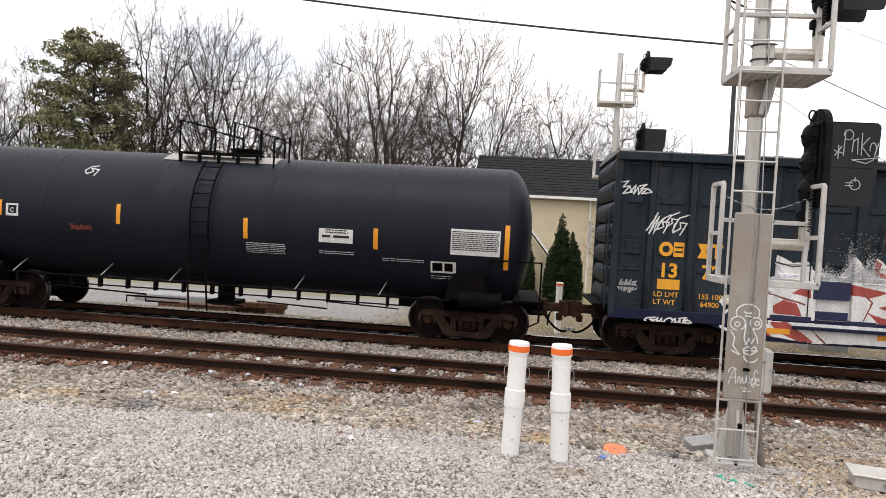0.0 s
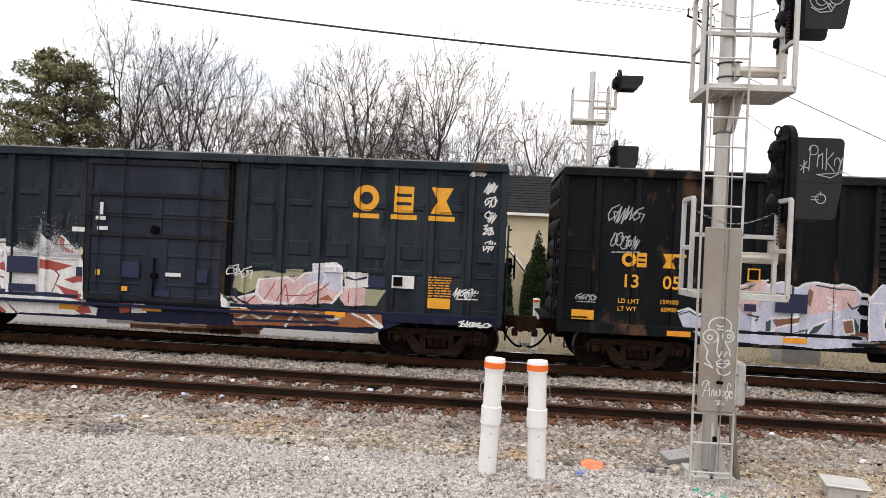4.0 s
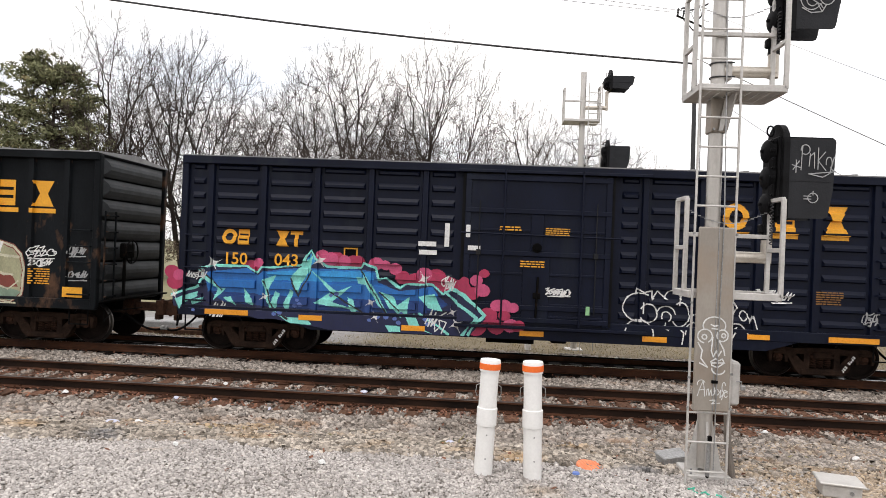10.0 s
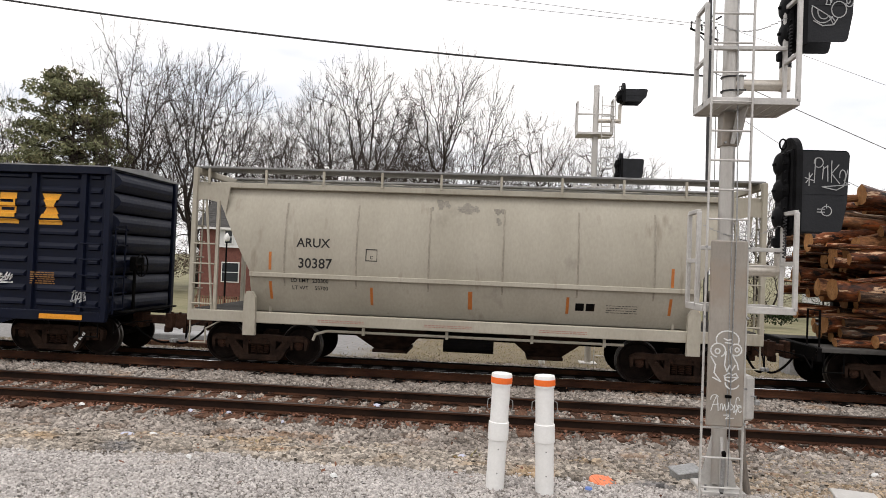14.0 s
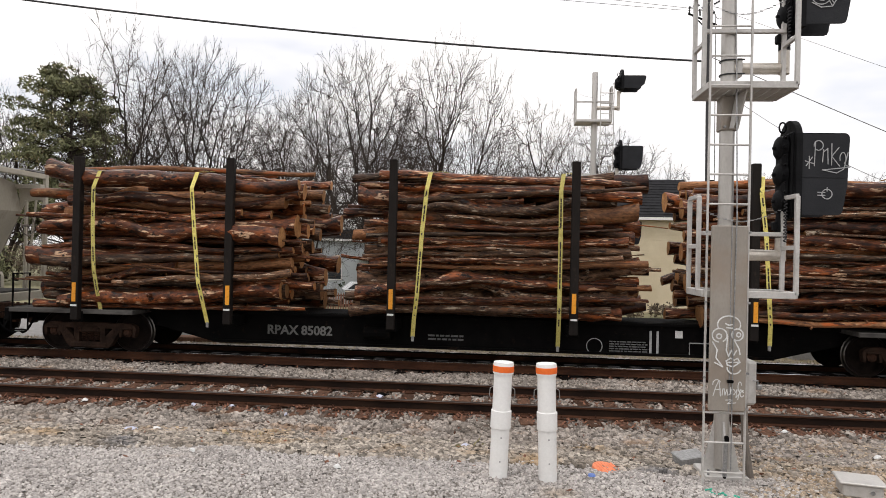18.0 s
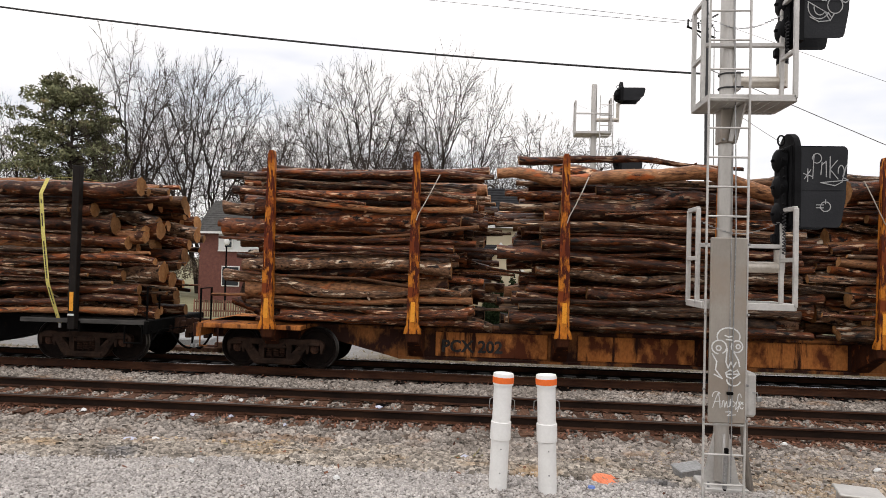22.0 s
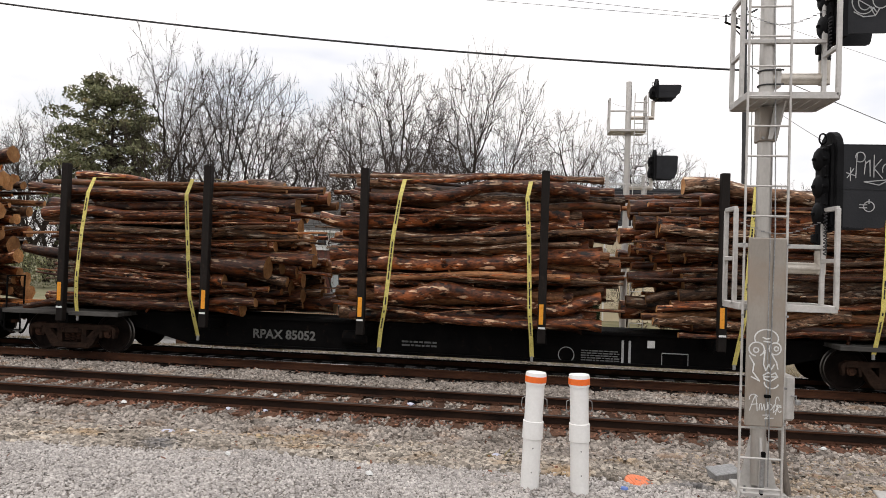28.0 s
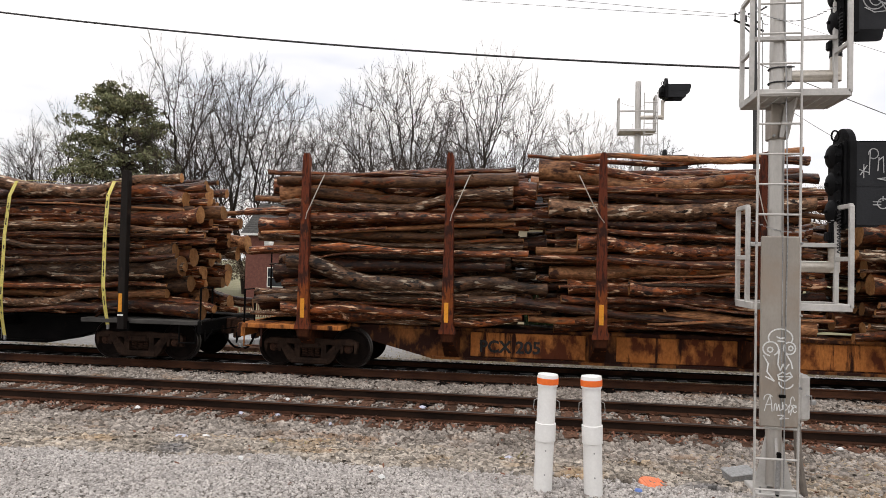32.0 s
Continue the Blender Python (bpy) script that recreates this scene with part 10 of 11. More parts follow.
# ---- houses behind the tracks ----
def lap_wall(g, x0, x1, y, z0, z1, pitch=0.16, cut=None):
    """Clapboards facing -y, each leaning out at its foot; cut(z) gives the span at a height, for gables."""
    z = z0
    while z < z1 - 0.02:
        e = min(z1, z + pitch)
        a0, a1 = cut(z) if cut else (x0, x1)
        b0, b1 = cut(e) if cut else (x0, x1)
        if a1 - a0 > 0.05:
            g.add([(a0, y - 0.03, z), (a1, y - 0.03, z), (b1, y - 0.006, e), (b0, y - 0.006, e), (a0, y, z), (a1, y, z)], [(0, 1, 2, 3), (4, 5, 1, 0)])
        z = e


def window_unit(parent, x, y, z, w, h):
    wn = part("window", Geo().box(x - w / 2 - 0.08, y - 0.06, z - 0.08, x + w / 2 + 0.08, y + 0.02, z + h + 0.08, 0.01), M_TRIM, parent)
    part("pane", Geo().box(x - w / 2, y - 0.068, z, x + w / 2, y - 0.061, z + h / 2 - 0.03), M_GLASS, wn)
    part("pane", Geo().box(x - w / 2, y - 0.068, z + h / 2 + 0.03, x + w / 2, y - 0.061, z + h), M_GLASS, wn)


def shingle_roof(parent, x0, x1, y_eave, z_eave, y_ridge, z_ridge, over=0.3, name="roof", hip=0.0, mats=None):
    """Roof slab with the ridge along x: two slopes, courses of shingles stepped by a few millimetres."""
    g = Geo()
    n = 14
    yb = 2 * y_ridge - y_eave
    for side in (1, -1):
        for i in range(n):
            t0, t1 = i / n, (i + 1) / n
            ya = (y_eave if side > 0 else yb) + (y_ridge - (y_eave if side > 0 else yb)) * t0
            yc = (y_eave if side > 0 else yb) + (y_ridge - (y_eave if side > 0 else yb)) * t1
            za, zc = z_eave + (z_ridge - z_eave) * t0 + 0.035, z_eave + (z_ridge - z_eave) * t1
            f = [(0, 1, 2, 3), (4, 5, 1, 0)]
            xa, xc = x0 - over + hip * t0, x0 - over + hip * t1
            g.add([(xa, ya, za), (x1 + over, ya, za), (x1 + over, yc, zc), (xc, yc, zc), (xa, ya, za - 0.05), (x1 + over, ya, za - 0.05)], f if side > 0 else [tuple(reversed(q)) for q in f])
    if hip:
        g.add([(x0 - over, y_eave, z_eave), (x0 - over + hip, y_ridge, z_ridge), (x0 - over, yb, z_eave)], [(0, 2, 1)])
    rf = part(name, g, mats or M_SHINGLE, parent)
    rf["kind"] = "stuff"
    part("eave_board", Geo().box(x0 - over, y_eave - 0.04, z_eave - 0.14, x1 + over, y_eave, z_eave + 0.03), M_TRIM, rf)
    return rf


def yellow_house():
    h = thing("house", (0, 31, -0.95), "pale yellow clapboard house with charcoal shingle roof", "house", "houses behind the tracks")
    g = Geo().box(-2.4, 0.01, 0, 12.6, 9, 5.8)
    part("wall", g, M_YHOUSE, h)
    w = Geo()
    lap_wall(w, -2.4, 12.6, 0.0, 0.0, 5.85)
    part("clapboard", w, M_YHOUSE, h)["kind"] = "stuff"
    shingle_roof(h, -2.4, 12.3, -0.5, 5.85, 4.4, 8.75)
    gb = Geo()
    gb.prism([(-0.4, 5.8), (9.2, 5.8), (4.4, 8.7)], "x", 12.58, 12.6)
    part("gable", gb, M_YHOUSE, h)
    part("gable_trim", Geo().prism([(-0.75, 5.62), (-0.55, 5.85), (4.4, 8.95), (4.4, 8.7)], "x", 12.62, 12.72).prism([(9.55, 5.62), (9.35, 5.85), (4.4, 8.95), (4.4, 8.7)], "x", 12.62, 12.72), M_TRIM, h)
    part("downpipe", Geo().box(4.6, -0.12, 0, 4.7, -0.02, 5.8), M_TRIM, h)


def yellow_shed():
    h = thing("garage", (0, 24, -0.95), "small yellow clapboard garage with dark roof and white gable trim", "garage", "houses behind the tracks")
    part("wall", Geo().box(-6.7, 0.41, 0, -1.4, 5, 2.2).box(-1.55, 0.01, 0, 1.85, 5, 2.2).prism([(-1.55, 2.2), (1.85, 2.2), (0.2, 4.25)], "y", 0.02, 5), M_YHOUSE, h)
    w = Geo()
    lap_wall(w, -6.7, -1.5, 0.40, 0, 2.2, 0.14)
    lap_wall(w, -1.55, 1.85, 0.0, 0, 4.3, 0.14, lambda z: (-1.55 + max(0, z - 2.2) * 0.83, 1.85 - max(0, z - 2.2) * 0.83))
    part("clapboard", w, M_YHOUSE, h)["kind"] = "stuff"
    shingle_roof(h, -6.7, 0.0, 0.05, 2.2, 2.9, 4.55, 0.2, hip=2.1)
    g = Geo()
    for s in (-1, 1):
        a, b = (0.2 + s * 2.05, 1.95), (0.2, 4.5)
        g.add([(a[0], -0.25, a[1]), (b[0], -0.25, b[1]), (b[0], 4, b[1]), (a[0], 4, a[1])], [(0, 1, 2, 3)])
        g.add([(a[0], -0.25, a[1] + 0.06), (b[0], -0.25, b[1] + 0.06), (b[0], 4, b[1] + 0.06), (a[0], 4, a[1] + 0.06)], [(3, 2, 1, 0)])
    part("roof", g, M_SHINGLE, h)
    for s in (-1, 1):
        part("barge_board", Geo().prism([(0.2 + s * 2.08, 1.90), (0.2, 4.42), (0.2, 4.60), (0.2 + s * 2.16, 2.02)], "y", -0.30, -0.24), M_TRIM, h, "white painted barge board")
    part("lamp", Geo().box(-6.3, 0.2, 1.6, -6.15, 0.4, 1.85, 0.02), M_TRIM, h)


def grey_house():
    h = thing("house", (-11.2, 40, -0.95), "grey sided low house with rounded porch awning", "house", "houses behind the tracks")
    part("wall", Geo().box(-4.2, 0.02, 0, 4.0, 8, 4.3), M_GHOUSE, h)
    w = Geo()
    lap_wall(w, -4.2, 4.0, 0.0, 0, 4.3, 0.2)
    shingle_roof(h, -4.2, 4.0, -0.3, 4.3, 3.8, 5.2)
    part("clapboard", w, M_GHOUSE, h)["kind"] = "stuff"
    aw = Geo().prism([(1.7 + 1.2 * math.cos(math.pi * k / 10), 2.75 + 0.7 * math.sin(math.pi * k / 10)) for k in range(11)], "y", -1.3, 0)
    part("awning", aw, M_GHOUSE, h, "rounded grey porch awning")
    part("porch_post", Geo().box(2.5, -1.25, 0, 2.65, -1.1, 2.7), M_TRIM, h)
    part("door", Geo().box(1.2, -0.06, 0.4, 2.1, 0, 2.5), M_GLASS, h)
    window_unit(h, -1.4, 0.0, 1.2, 1.0, 1.6)


def white_house():
    h = thing("house", (-18.0, 40, -0.9), "white house with grey roof above a dark red lower storey", "house", "houses behind the tracks")
    part("wall", Geo().box(-3.9, -0.10, 3.95, 3.0, 7, 5.4), M_WHOUSE, h)
    w = Geo()
    lap_wall(w, -3.9, 3.0, -0.12, 3.95, 5.4, 0.2)
    part("clapboard", w, M_WHOUSE, h)["kind"] = "stuff"
    part("lower_wall", Geo().box(-5.5, 0.0, 0, 3.0, 7, 3.95).box(-5.5, 0.0, 3.95, -3.92, 7, 5.4), M_REDBRICK, h, "dark red brick lower storey")
    part("string_course", Geo().box(-3.95, -0.16, 3.87, 3.0, 0.0, 3.95), M_TRIM, h)
    shingle_roof(h, -5.5, 3.0, -0.4, 5.4, 3.4, 8.15, mats=M_SLATE)
    window_unit(h, 1.8, -0.12, 4.25, 0.7, 0.95)
    window_unit(h, -3.1, -0.12, 4.2, 0.55, 1.0)
    window_unit(h, -2.9, 0.0, 1.2, 1.3, 1.45)
    pc = part("portico", Geo().prism([(-0.2, 2.3), (2.2, 2.3), (1.0, 3.2)], "y", -1.3, 0), M_TRIM, h, "white gabled portico")
    part("portico_roof", Geo().prism([(-0.45, 2.25), (-0.3, 2.15), (1.0, 3.12), (2.3, 2.15), (2.45, 2.25), (1.0, 3.40)], "y", -1.4, 0), M_SLATE, pc)
    for x in (0.0, 2.0):
        part("portico_post", Geo().box(x - 0.1, -1.25, 0, x + 0.1, -1.05, 2.3, 0.01), M_TRIM, pc)
    part("door", Geo().box(0.6, -0.08, 0.2, 1.5, -0.02, 2.2), M_GLASS, h)
    l = thing("street_lamp", (-17.6, 31, -0.95), "black lamp post with white globe", "street lamp")
    part("post", Geo().cyl((0, 0, 0), (0, 0, 4.2), 0.07, 0.05, n=10), M_BLACK, l)
    part("globe", Geo().lathe([(0.0, 4.2), (0.16, 4.28), (0.20, 4.45), (0.12, 4.65), (0.05, 4.75), (0.0, 4.8)], (0, 0, 0), "z", 14), M_TRIM, l, smooth=True)


def right_houses():
    for x, y, w, hgt, mats, lab in ((31.5, 44, 7.5, 5.0, M_WHOUSE, "white sided house with dark gabled roof"), (41.0, 48, 8.0, 5.4, M_WHOUSE, "white house with dark roof further along"), (47.0, 62, 12.0, 7.6, M_REDBRICK, "red brick block with chimney")):
        h = thing("house", (x, y, -1.0), lab, "house", "houses behind the tracks")
        part("wall", Geo().box(-w / 2, 0.02, 0, w / 2, 8, hgt), mats, h)
        wl = Geo()
        lap_wall(wl, -w / 2, w / 2, 0.0, 0, hgt, 0.2)
        part("clapboard", wl, mats, h)["kind"] = "stuff"
        shingle_roof(h, -w / 2, w / 2, -0.4, hgt, 4, hgt + 2.8)
        for k in (-0.28, 0.05, 0.3):
            window_unit(h, w * k, 0.0, hgt * 0.55, 0.9, 1.4)
            window_unit(h, w * k, 0.0, 0.9, 0.9, 1.4)
        if mats is M_REDBRICK:
            part("chimney", Geo().box(-2.2, 3.2, hgt + 0.5, -0.9, 4.4, hgt + 4.1, 0.03).box(-2.35, 3.05, hgt + 4.1, -0.75, 4.55, hgt + 4.35, 0.02), M_REDBRICK, h)
    d = thing("dumpster", (23.5, 31, -0.95), "teal steel container beside the houses", "container")
    part("body", Geo().box(-1.2, -0.8, 0.1, 1.2, 0.8, 1.5, 0.05), M_TEAL, d)
    part("lid", Geo().box(-1.25, -0.85, 1.5, 1.25, 0.85, 1.58, 0.02), M_BLACK, d)


def picket_fence():
    f = thing("picket_fence", (-17.4, 26.0, -1.0), "weathered brown picket fence in front of parked cars", "fence")
    for z in (0.35, 0.85):
        part("rail", Geo().box(0, 0, z, 11.4, 0.04, z + 0.08), M_TIE, f)
    picket = Geo().prism([(-0.04, 0), (0.04, 0), (0.04, 0.98), (0, 1.06), (-0.04, 0.98)], "y", -0.02, 0.0).mesh("picket", material("reddish_picket", (0.16, 0.07, 0.045), (0.24, 0.12, 0.08), 3, rough=0.9, rand=0.25))
    for i in range(78):
        part("picket", picket, None, f, at=(0.05 + i * 0.145, 0, 0))


def parked_car(x, y, rz, paint, label):
    c = thing("parked_car", pose(x, y, -0.97, 0, 0, rz), label, "car", "parked cars")
    prof = [(-2.1, 0.35), (-2.15, 0.75), (-1.9, 0.95), (-1.2, 1.0), (-0.65, 1.42), (0.75, 1.42), (1.45, 1.02), (2.05, 0.9), (2.15, 0.6), (2.1, 0.35)]
    part("body", Geo().prism(prof, "y", -0.85, 0.85), paint, c)
    part("side_window", Geo().prism([(-1.05, 1.02), (-0.6, 1.36), (0.7, 1.36), (1.25, 1.04)], "y", -0.862, -0.855), M_GLASS, c)
    part("windscreen", Geo().convex([(1.42, -0.72, 1.05), (1.42, 0.72, 1.05), (0.80, 0.62, 1.40), (0.80, -0.62, 1.40), (1.44, -0.72, 1.06), (1.44, 0.72, 1.06), (0.82, 0.62, 1.42), (0.82, -0.62, 1.42)],
                                    [(0, 1, 2, 3), (4, 5, 6, 7), (0, 1, 5, 4), (2, 3, 7, 6)]), M_GLASS, c)
    for wx in (-1.3, 1.3):
        for wy in (-0.80, 0.80):
            w = part("wheel", Geo().cyl((wx, wy - 0.1, 0.32), (wx, wy + 0.1, 0.32), 0.32, n=18), M_SIGBLACK, c)
            part("rim", Geo().cyl((wx, wy - 0.108, 0.32), (wx, wy + 0.108, 0.32), 0.2, n=14), M_STEEL, w)


yellow_house()
yellow_shed()
grey_house()
white_house()
right_houses()
picket_fence()
parked_car(-10.6, 29, 200, plain("silver_paint", (0.42, 0.45, 0.47), 0.25, 0.4), "silver parked car behind a picket fence")
parked_car(-8.6, 31, 20, plain("white_car_paint", (0.7, 0.7, 0.7), 0.25), "white parked car behind a picket fence")


# ---- trees ----
def grow(seed, n, stems, rx=4.0, rz=4.6, base=1.4, lobes=9):
    """Bare tree, about 10 m high: limbs fork again and again towards n twig ends spread through a lumpy dome."""
    rnd = np.random.RandomState(seed)
    big, fine = ([], []), ([], [])

    def tube(store, pts, r0, r1, k):
        vs, fs = store
        base_i, m = len(vs), len(pts)
        pts = np.array(pts)
        d = np.gradient(pts, axis=0)
        u = np.cross(d, (0.31, 0.77, 0.55))
        u /= np.linalg.norm(u, axis=1)[:, None] + 1e-9
        w = np.cross(d, u)
        w /= np.linalg.norm(w, axis=1)[:, None] + 1e-9
        r = np.linspace(r0, r1, m)[:, None, None]
        a = np.arange(k) * 2 * math.pi / k
        ring = pts[:, None] + (u[:, None] * np.cos(a)[None, :, None] + w[:, None] * np.sin(a)[None, :, None]) * r
        vs.extend(map(tuple, ring.reshape(-1, 3)))
        for i in range(m - 1):
            for j in range(k):
                fs.append((base_i + i * k + j, base_i + i * k + (j + 1) % k, base_i + (i + 1) * k + (j + 1) % k, base_i + (i + 1) * k + j))

    # twig ends, fewer towards the heart of the crown; lobes make the outline uneven
    lob = rnd.normal(0, 1, (lobes, 3))
    lob /= np.linalg.norm(lob, axis=1)[:, None]
    gain = rnd.uniform(-0.18, 0.20, lobes)
    q = rnd.normal(0, 1, (n * 4, 3))
    q /= np.linalg.norm(q, axis=1)[:, None]
    reach = 1.0 + (np.exp(6.0 * (q @ lob.T - 1.0)) * gain).sum(1)
    q = q * (rnd.rand(len(q)) ** 0.42 * reach)[:, None] * (rx, rx, rz) + (0, 0, 9.9 - rz)
    low = base + 0.35 * np.hypot(q[:, 0], q[:, 1])
    ends = q[(q[:, 2] > low) | ((q[:, 2] > base) & (rnd.rand(len(q)) < 0.25))][:n]

    def parts_of(pts, k):
        c = pts[rnd.choice(len(pts), k, replace=False)]
        for _ in range(5):
            lab = np.argmin(((pts[:, None] - c[None]) ** 2).sum(2), 1)
            c = np.array([pts[lab == i].mean(0) if (lab == i).any() else c[i] for i in range(k)])
        return [pts[lab == i] for i in range(k) if (lab == i).any()]

    def limb(p, d, pts, thick):
        m = len(pts)
        r = 0.0066 * m ** 0.49
        if m == 1:
            e = pts[0]
            ln = np.linalg.norm(e - p)
            mid = (p + e) / 2 + rnd.normal(0, 0.05 * ln, 3) - (0, 0, 0.05 * ln)
            tube(fine, [p, mid, e], min(thick, 0.0095), 0.0048, 3)
            for _ in range(4):
                t = rnd.uniform(0.25, 1.0)
                o = p + (e - p) * t if t > 0.5 else p + (mid - p) * 2 * t
                v = (e - p) / (ln + 1e-9) + rnd.normal(0, 0.55, 3) + (0, 0, 0.25)
                v *= rnd.uniform(0.25, 0.55) / np.linalg.norm(v)
                tube(fine, [o, o + v], 0.0058, 0.0036, 3)
            return
        c = pts.mean(0)
        f = 0.42 if m > n * 0.5 else rnd.uniform(0.26, 0.42)
        e = p + (c - p) * f
        ln = np.linalg.norm(e - p)
        k1 = p + d * ln * 0.38 + rnd.normal(0, 0.03 * ln, 3)
        k2 = e - (c - p) / (np.linalg.norm(c - p) + 1e-9) * ln * 0.30 + rnd.normal(0, 0.03 * ln, 3) - (0, 0, 0.03 * ln)
        store = big if m > 14 else fine
        tube(store, [p, k1, k2, e] if m > 5 else [p, (k1 + k2) / 2, e], min(thick, r * 1.08), r * 0.92, 7 if m > 120 else 5 if m > 14 else 3)
        nd = e - k2
        nd = nd / (np.linalg.norm(nd) + 1e-9)
        for sub in parts_of(pts, 3 if m > 40 and rnd.rand() < 0.35 else 2):
            limb(e, nd, sub, r * 0.92)

    groups = parts_of(ends, stems)
    if stems == 1:
        tube(big, [(0, 0, 0), (0.04, 0.02, base * 0.5), (0.02, 0, base)], 0.20, 0.15, 8)
    for g in groups:
        c = g.mean(0)
        foot = np.array([c[0] * 0.05, c[1] * 0.05, 0.0]) if stems > 1 else np.array([0.02, 0, base])
        d = np.array([c[0] * 0.12, c[1] * 0.12, 1.0])
        limb(foot, d / np.linalg.norm(d), g, 9.0)
    out = []
    for name, (vs, fs), mats in (("trunk", big, M_BARK), ("crown", fine, M_TWIG)):
        me = bpy.data.meshes.new(name)
        me.from_pydata(vs, [], fs)
        me.materials.append(mats)
        me.polygons.foreach_set("use_smooth", [True] * len(me.polygons))
        out.append(me)
    pts = np.array(fine[0])
    return out, float(np.percentile(pts[:, 2], 99.7)), 2 * float(np.percentile(np.abs(pts[:, :2]), 98))


TREES = [grow(3, 1300, 1, 4.0, 4.4, 2.2), grow(8, 1500, 3, 4.2, 4.5, 1.2), grow(15, 1000, 2, 3.8, 4.2, 1.5), grow(21, 1700, 4, 4.2, 4.7, 1.2), grow(34, 420, 4, 3.6, 4.8, 0.2), grow(41, 1700, 3, 4.4, 4.4, 1.0)]


def bare_tree(kind, x, y, height, rz, width, label="bare grey-brown deciduous tree with fine twigs"):
    (trunk, crown), top, across = TREES[kind]
    t = tagged(new("bare_tree"), label, "tree", "bare trees behind the houses")
    t.matrix_world = pose(x, y, -1.0, 0, 0, rz) @ Matrix.Diagonal((width / across, width / across, height / top, 1))
    part("trunk", trunk, None, t)
    part("crown", crown, None, t)


GREAT = [(3, -35.0, 50, 24.4, 10, 13.0), (5, -28.4, 51, 22.6, 80, 13.0), (2, -20.4, 52, 18.4, 30, 10.0), (5, -13.0, 50, 21.9, 200, 13.5), (1, -4.8, 51, 23.6, 250, 12.0), (2, -17.0, 56, 15.0, 20, 9.0)]
LESSER = [(2, 3.6, 52, 17.8, 100, 9.0), (0, 9.3, 54, 16.4, 250, 9.5), (2, 14.5, 58, 14.6, 10, 9.0), (3, -47.5, 50, 18.0, 60, 11.0), (2, -53.0, 54, 16.6, 300, 11.0), (1, 22.0, 75, 13.2, 60, 10.0), (2, 34.0, 80, 14.6, 160, 11.0),
          (2, -41.5, 56, 17.0, 270, 10.0), (2, 44.0, 70, 13.6, 210, 10.0), (0, -9.0, 58, 17.0, 40, 9.0), (0, -24.8, 58, 17.0, 200, 9.0), (1, 0.6, 58, 14.0, 140, 9.0)]
for k, x, y, hgt, rz, w in GREAT + LESSER:
    bare_tree(k, x, y, hgt, rz, w)
bare_tree(0, -8.6, 34, 11.6, 300, 8.0, "leaning bare tree beside the grey house")
bare_tree(4, -12.8, 33.5, 9.5, 130, 6.0, "bushy bare tree between the houses")
bare_tree(4, 5.6, 27.5, 5.6, 40, 3.2, "young bare tree before the yellow house")
for i, (x, y, hgt) in enumerate(((-50, 46, 7), (-44, 47, 8), (-38, 47, 8.5), (-33, 48, 7.5), (-25, 49, 9), (-21.5, 48, 8), (-17, 50, 9), (-13, 48, 8), (-5, 52, 9), (0, 52, 8.5), (5, 53, 9), (10, 56, 8), (16, 60, 8), (20, 62, 7), (24.5, 40, 6.5), (27.5, 42, 7.5), (22, 44, 6))):
    bare_tree(4, x, y, hgt, i * 67, 6.5, "low bare thicket tree with many stems")


def leafy_mesh(name, mats, blobs, per, size, seed, flat=0.7):
    """Foliage as thousands of small crossed leaf blades in clumps."""
    rnd = np.random.RandomState(seed)
    vs, fs = [], []
    for (cx, cy, cz, r) in blobs:
        n = int(per * r * r)
        p = rnd.normal(0, 1, (n, 3))
        p /= np.linalg.norm(p, axis=1)[:, None]
        p *= (rnd.rand(n, 1) ** 0.45) * r
        p[:, 2] *= flat
        c = p + (cx, cy, cz)
        u = rnd.normal(0, 1, (n, 3))
        u /= np.linalg.norm(u, axis=1)[:, None]
        w = np.cross(u, rnd.normal(0, 1, (n, 3)))
        w /= np.linalg.norm(w, axis=1)[:, None] + 1e-9
        s = size * (0.6 + 0.8 * rnd.rand(n, 1))
        b = len(vs)
        q = np.stack([c - u * s - w * s * 0.35, c + u * s - w * s * 0.35, c + u * s * 0.8 + w * s * 0.4, c - u * s * 0.8 + w * s * 0.4], 1).reshape(-1, 3)
        vs.extend(map(tuple, q))
        fs.extend([(b + 4 * i, b + 4 * i + 1, b + 4 * i + 2, b + 4 * i + 3) for i in range(n)])
    me = bpy.data.meshes.new(name)
    me.from_pydata(vs, [], fs)
    me.materials.append(mats)
    return me


def pine(x, y, top, seed):
    rnd = random.Random(seed)
    t = thing("pine_tree", (x, y, -1.0), "tall green pine with clumped needles", "tree")
    g = Geo()
    g.cyl((0, 0, -0.2), (0.3, 0, top * 0.9), 0.30, 0.07, n=9)
    blobs = []
    for i in range(170):
        f = 0.20 + 0.76 * (i / 169)
        a = i * 2.4 + rnd.uniform(-0.5, 0.5)
        reach = 6.0 * math.sqrt(max(0.02, 1 - (abs(f - 0.42) / 0.56) ** 2.8)) * rnd.uniform(0.30, 1.0) ** 0.6
        px, py, pz = reach * math.cos(a), reach * math.sin(a), top * f + rnd.uniform(-0.5, 0.5)
        g.cyl((0.3 * f, 0, pz - 0.9), (px * 0.95, py * 0.95, pz), 0.06, 0.015, n=4)
        for k in range(3):
            blobs.append((px * (1 - 0.22 * k) + rnd.uniform(-0.5, 0.5), py * (1 - 0.22 * k) + rnd.uniform(-0.5, 0.5), pz + rnd.uniform(-0.25, 0.45), rnd.uniform(0.45, 0.95)))
    blobs.append((0.3, 0, top - 0.4, 0.6))
    part("trunk", g, M_BARK, t)
    part("needles", leafy_mesh("needles", M_PINE, blobs, 95, 0.15, seed, 0.62), None, t)


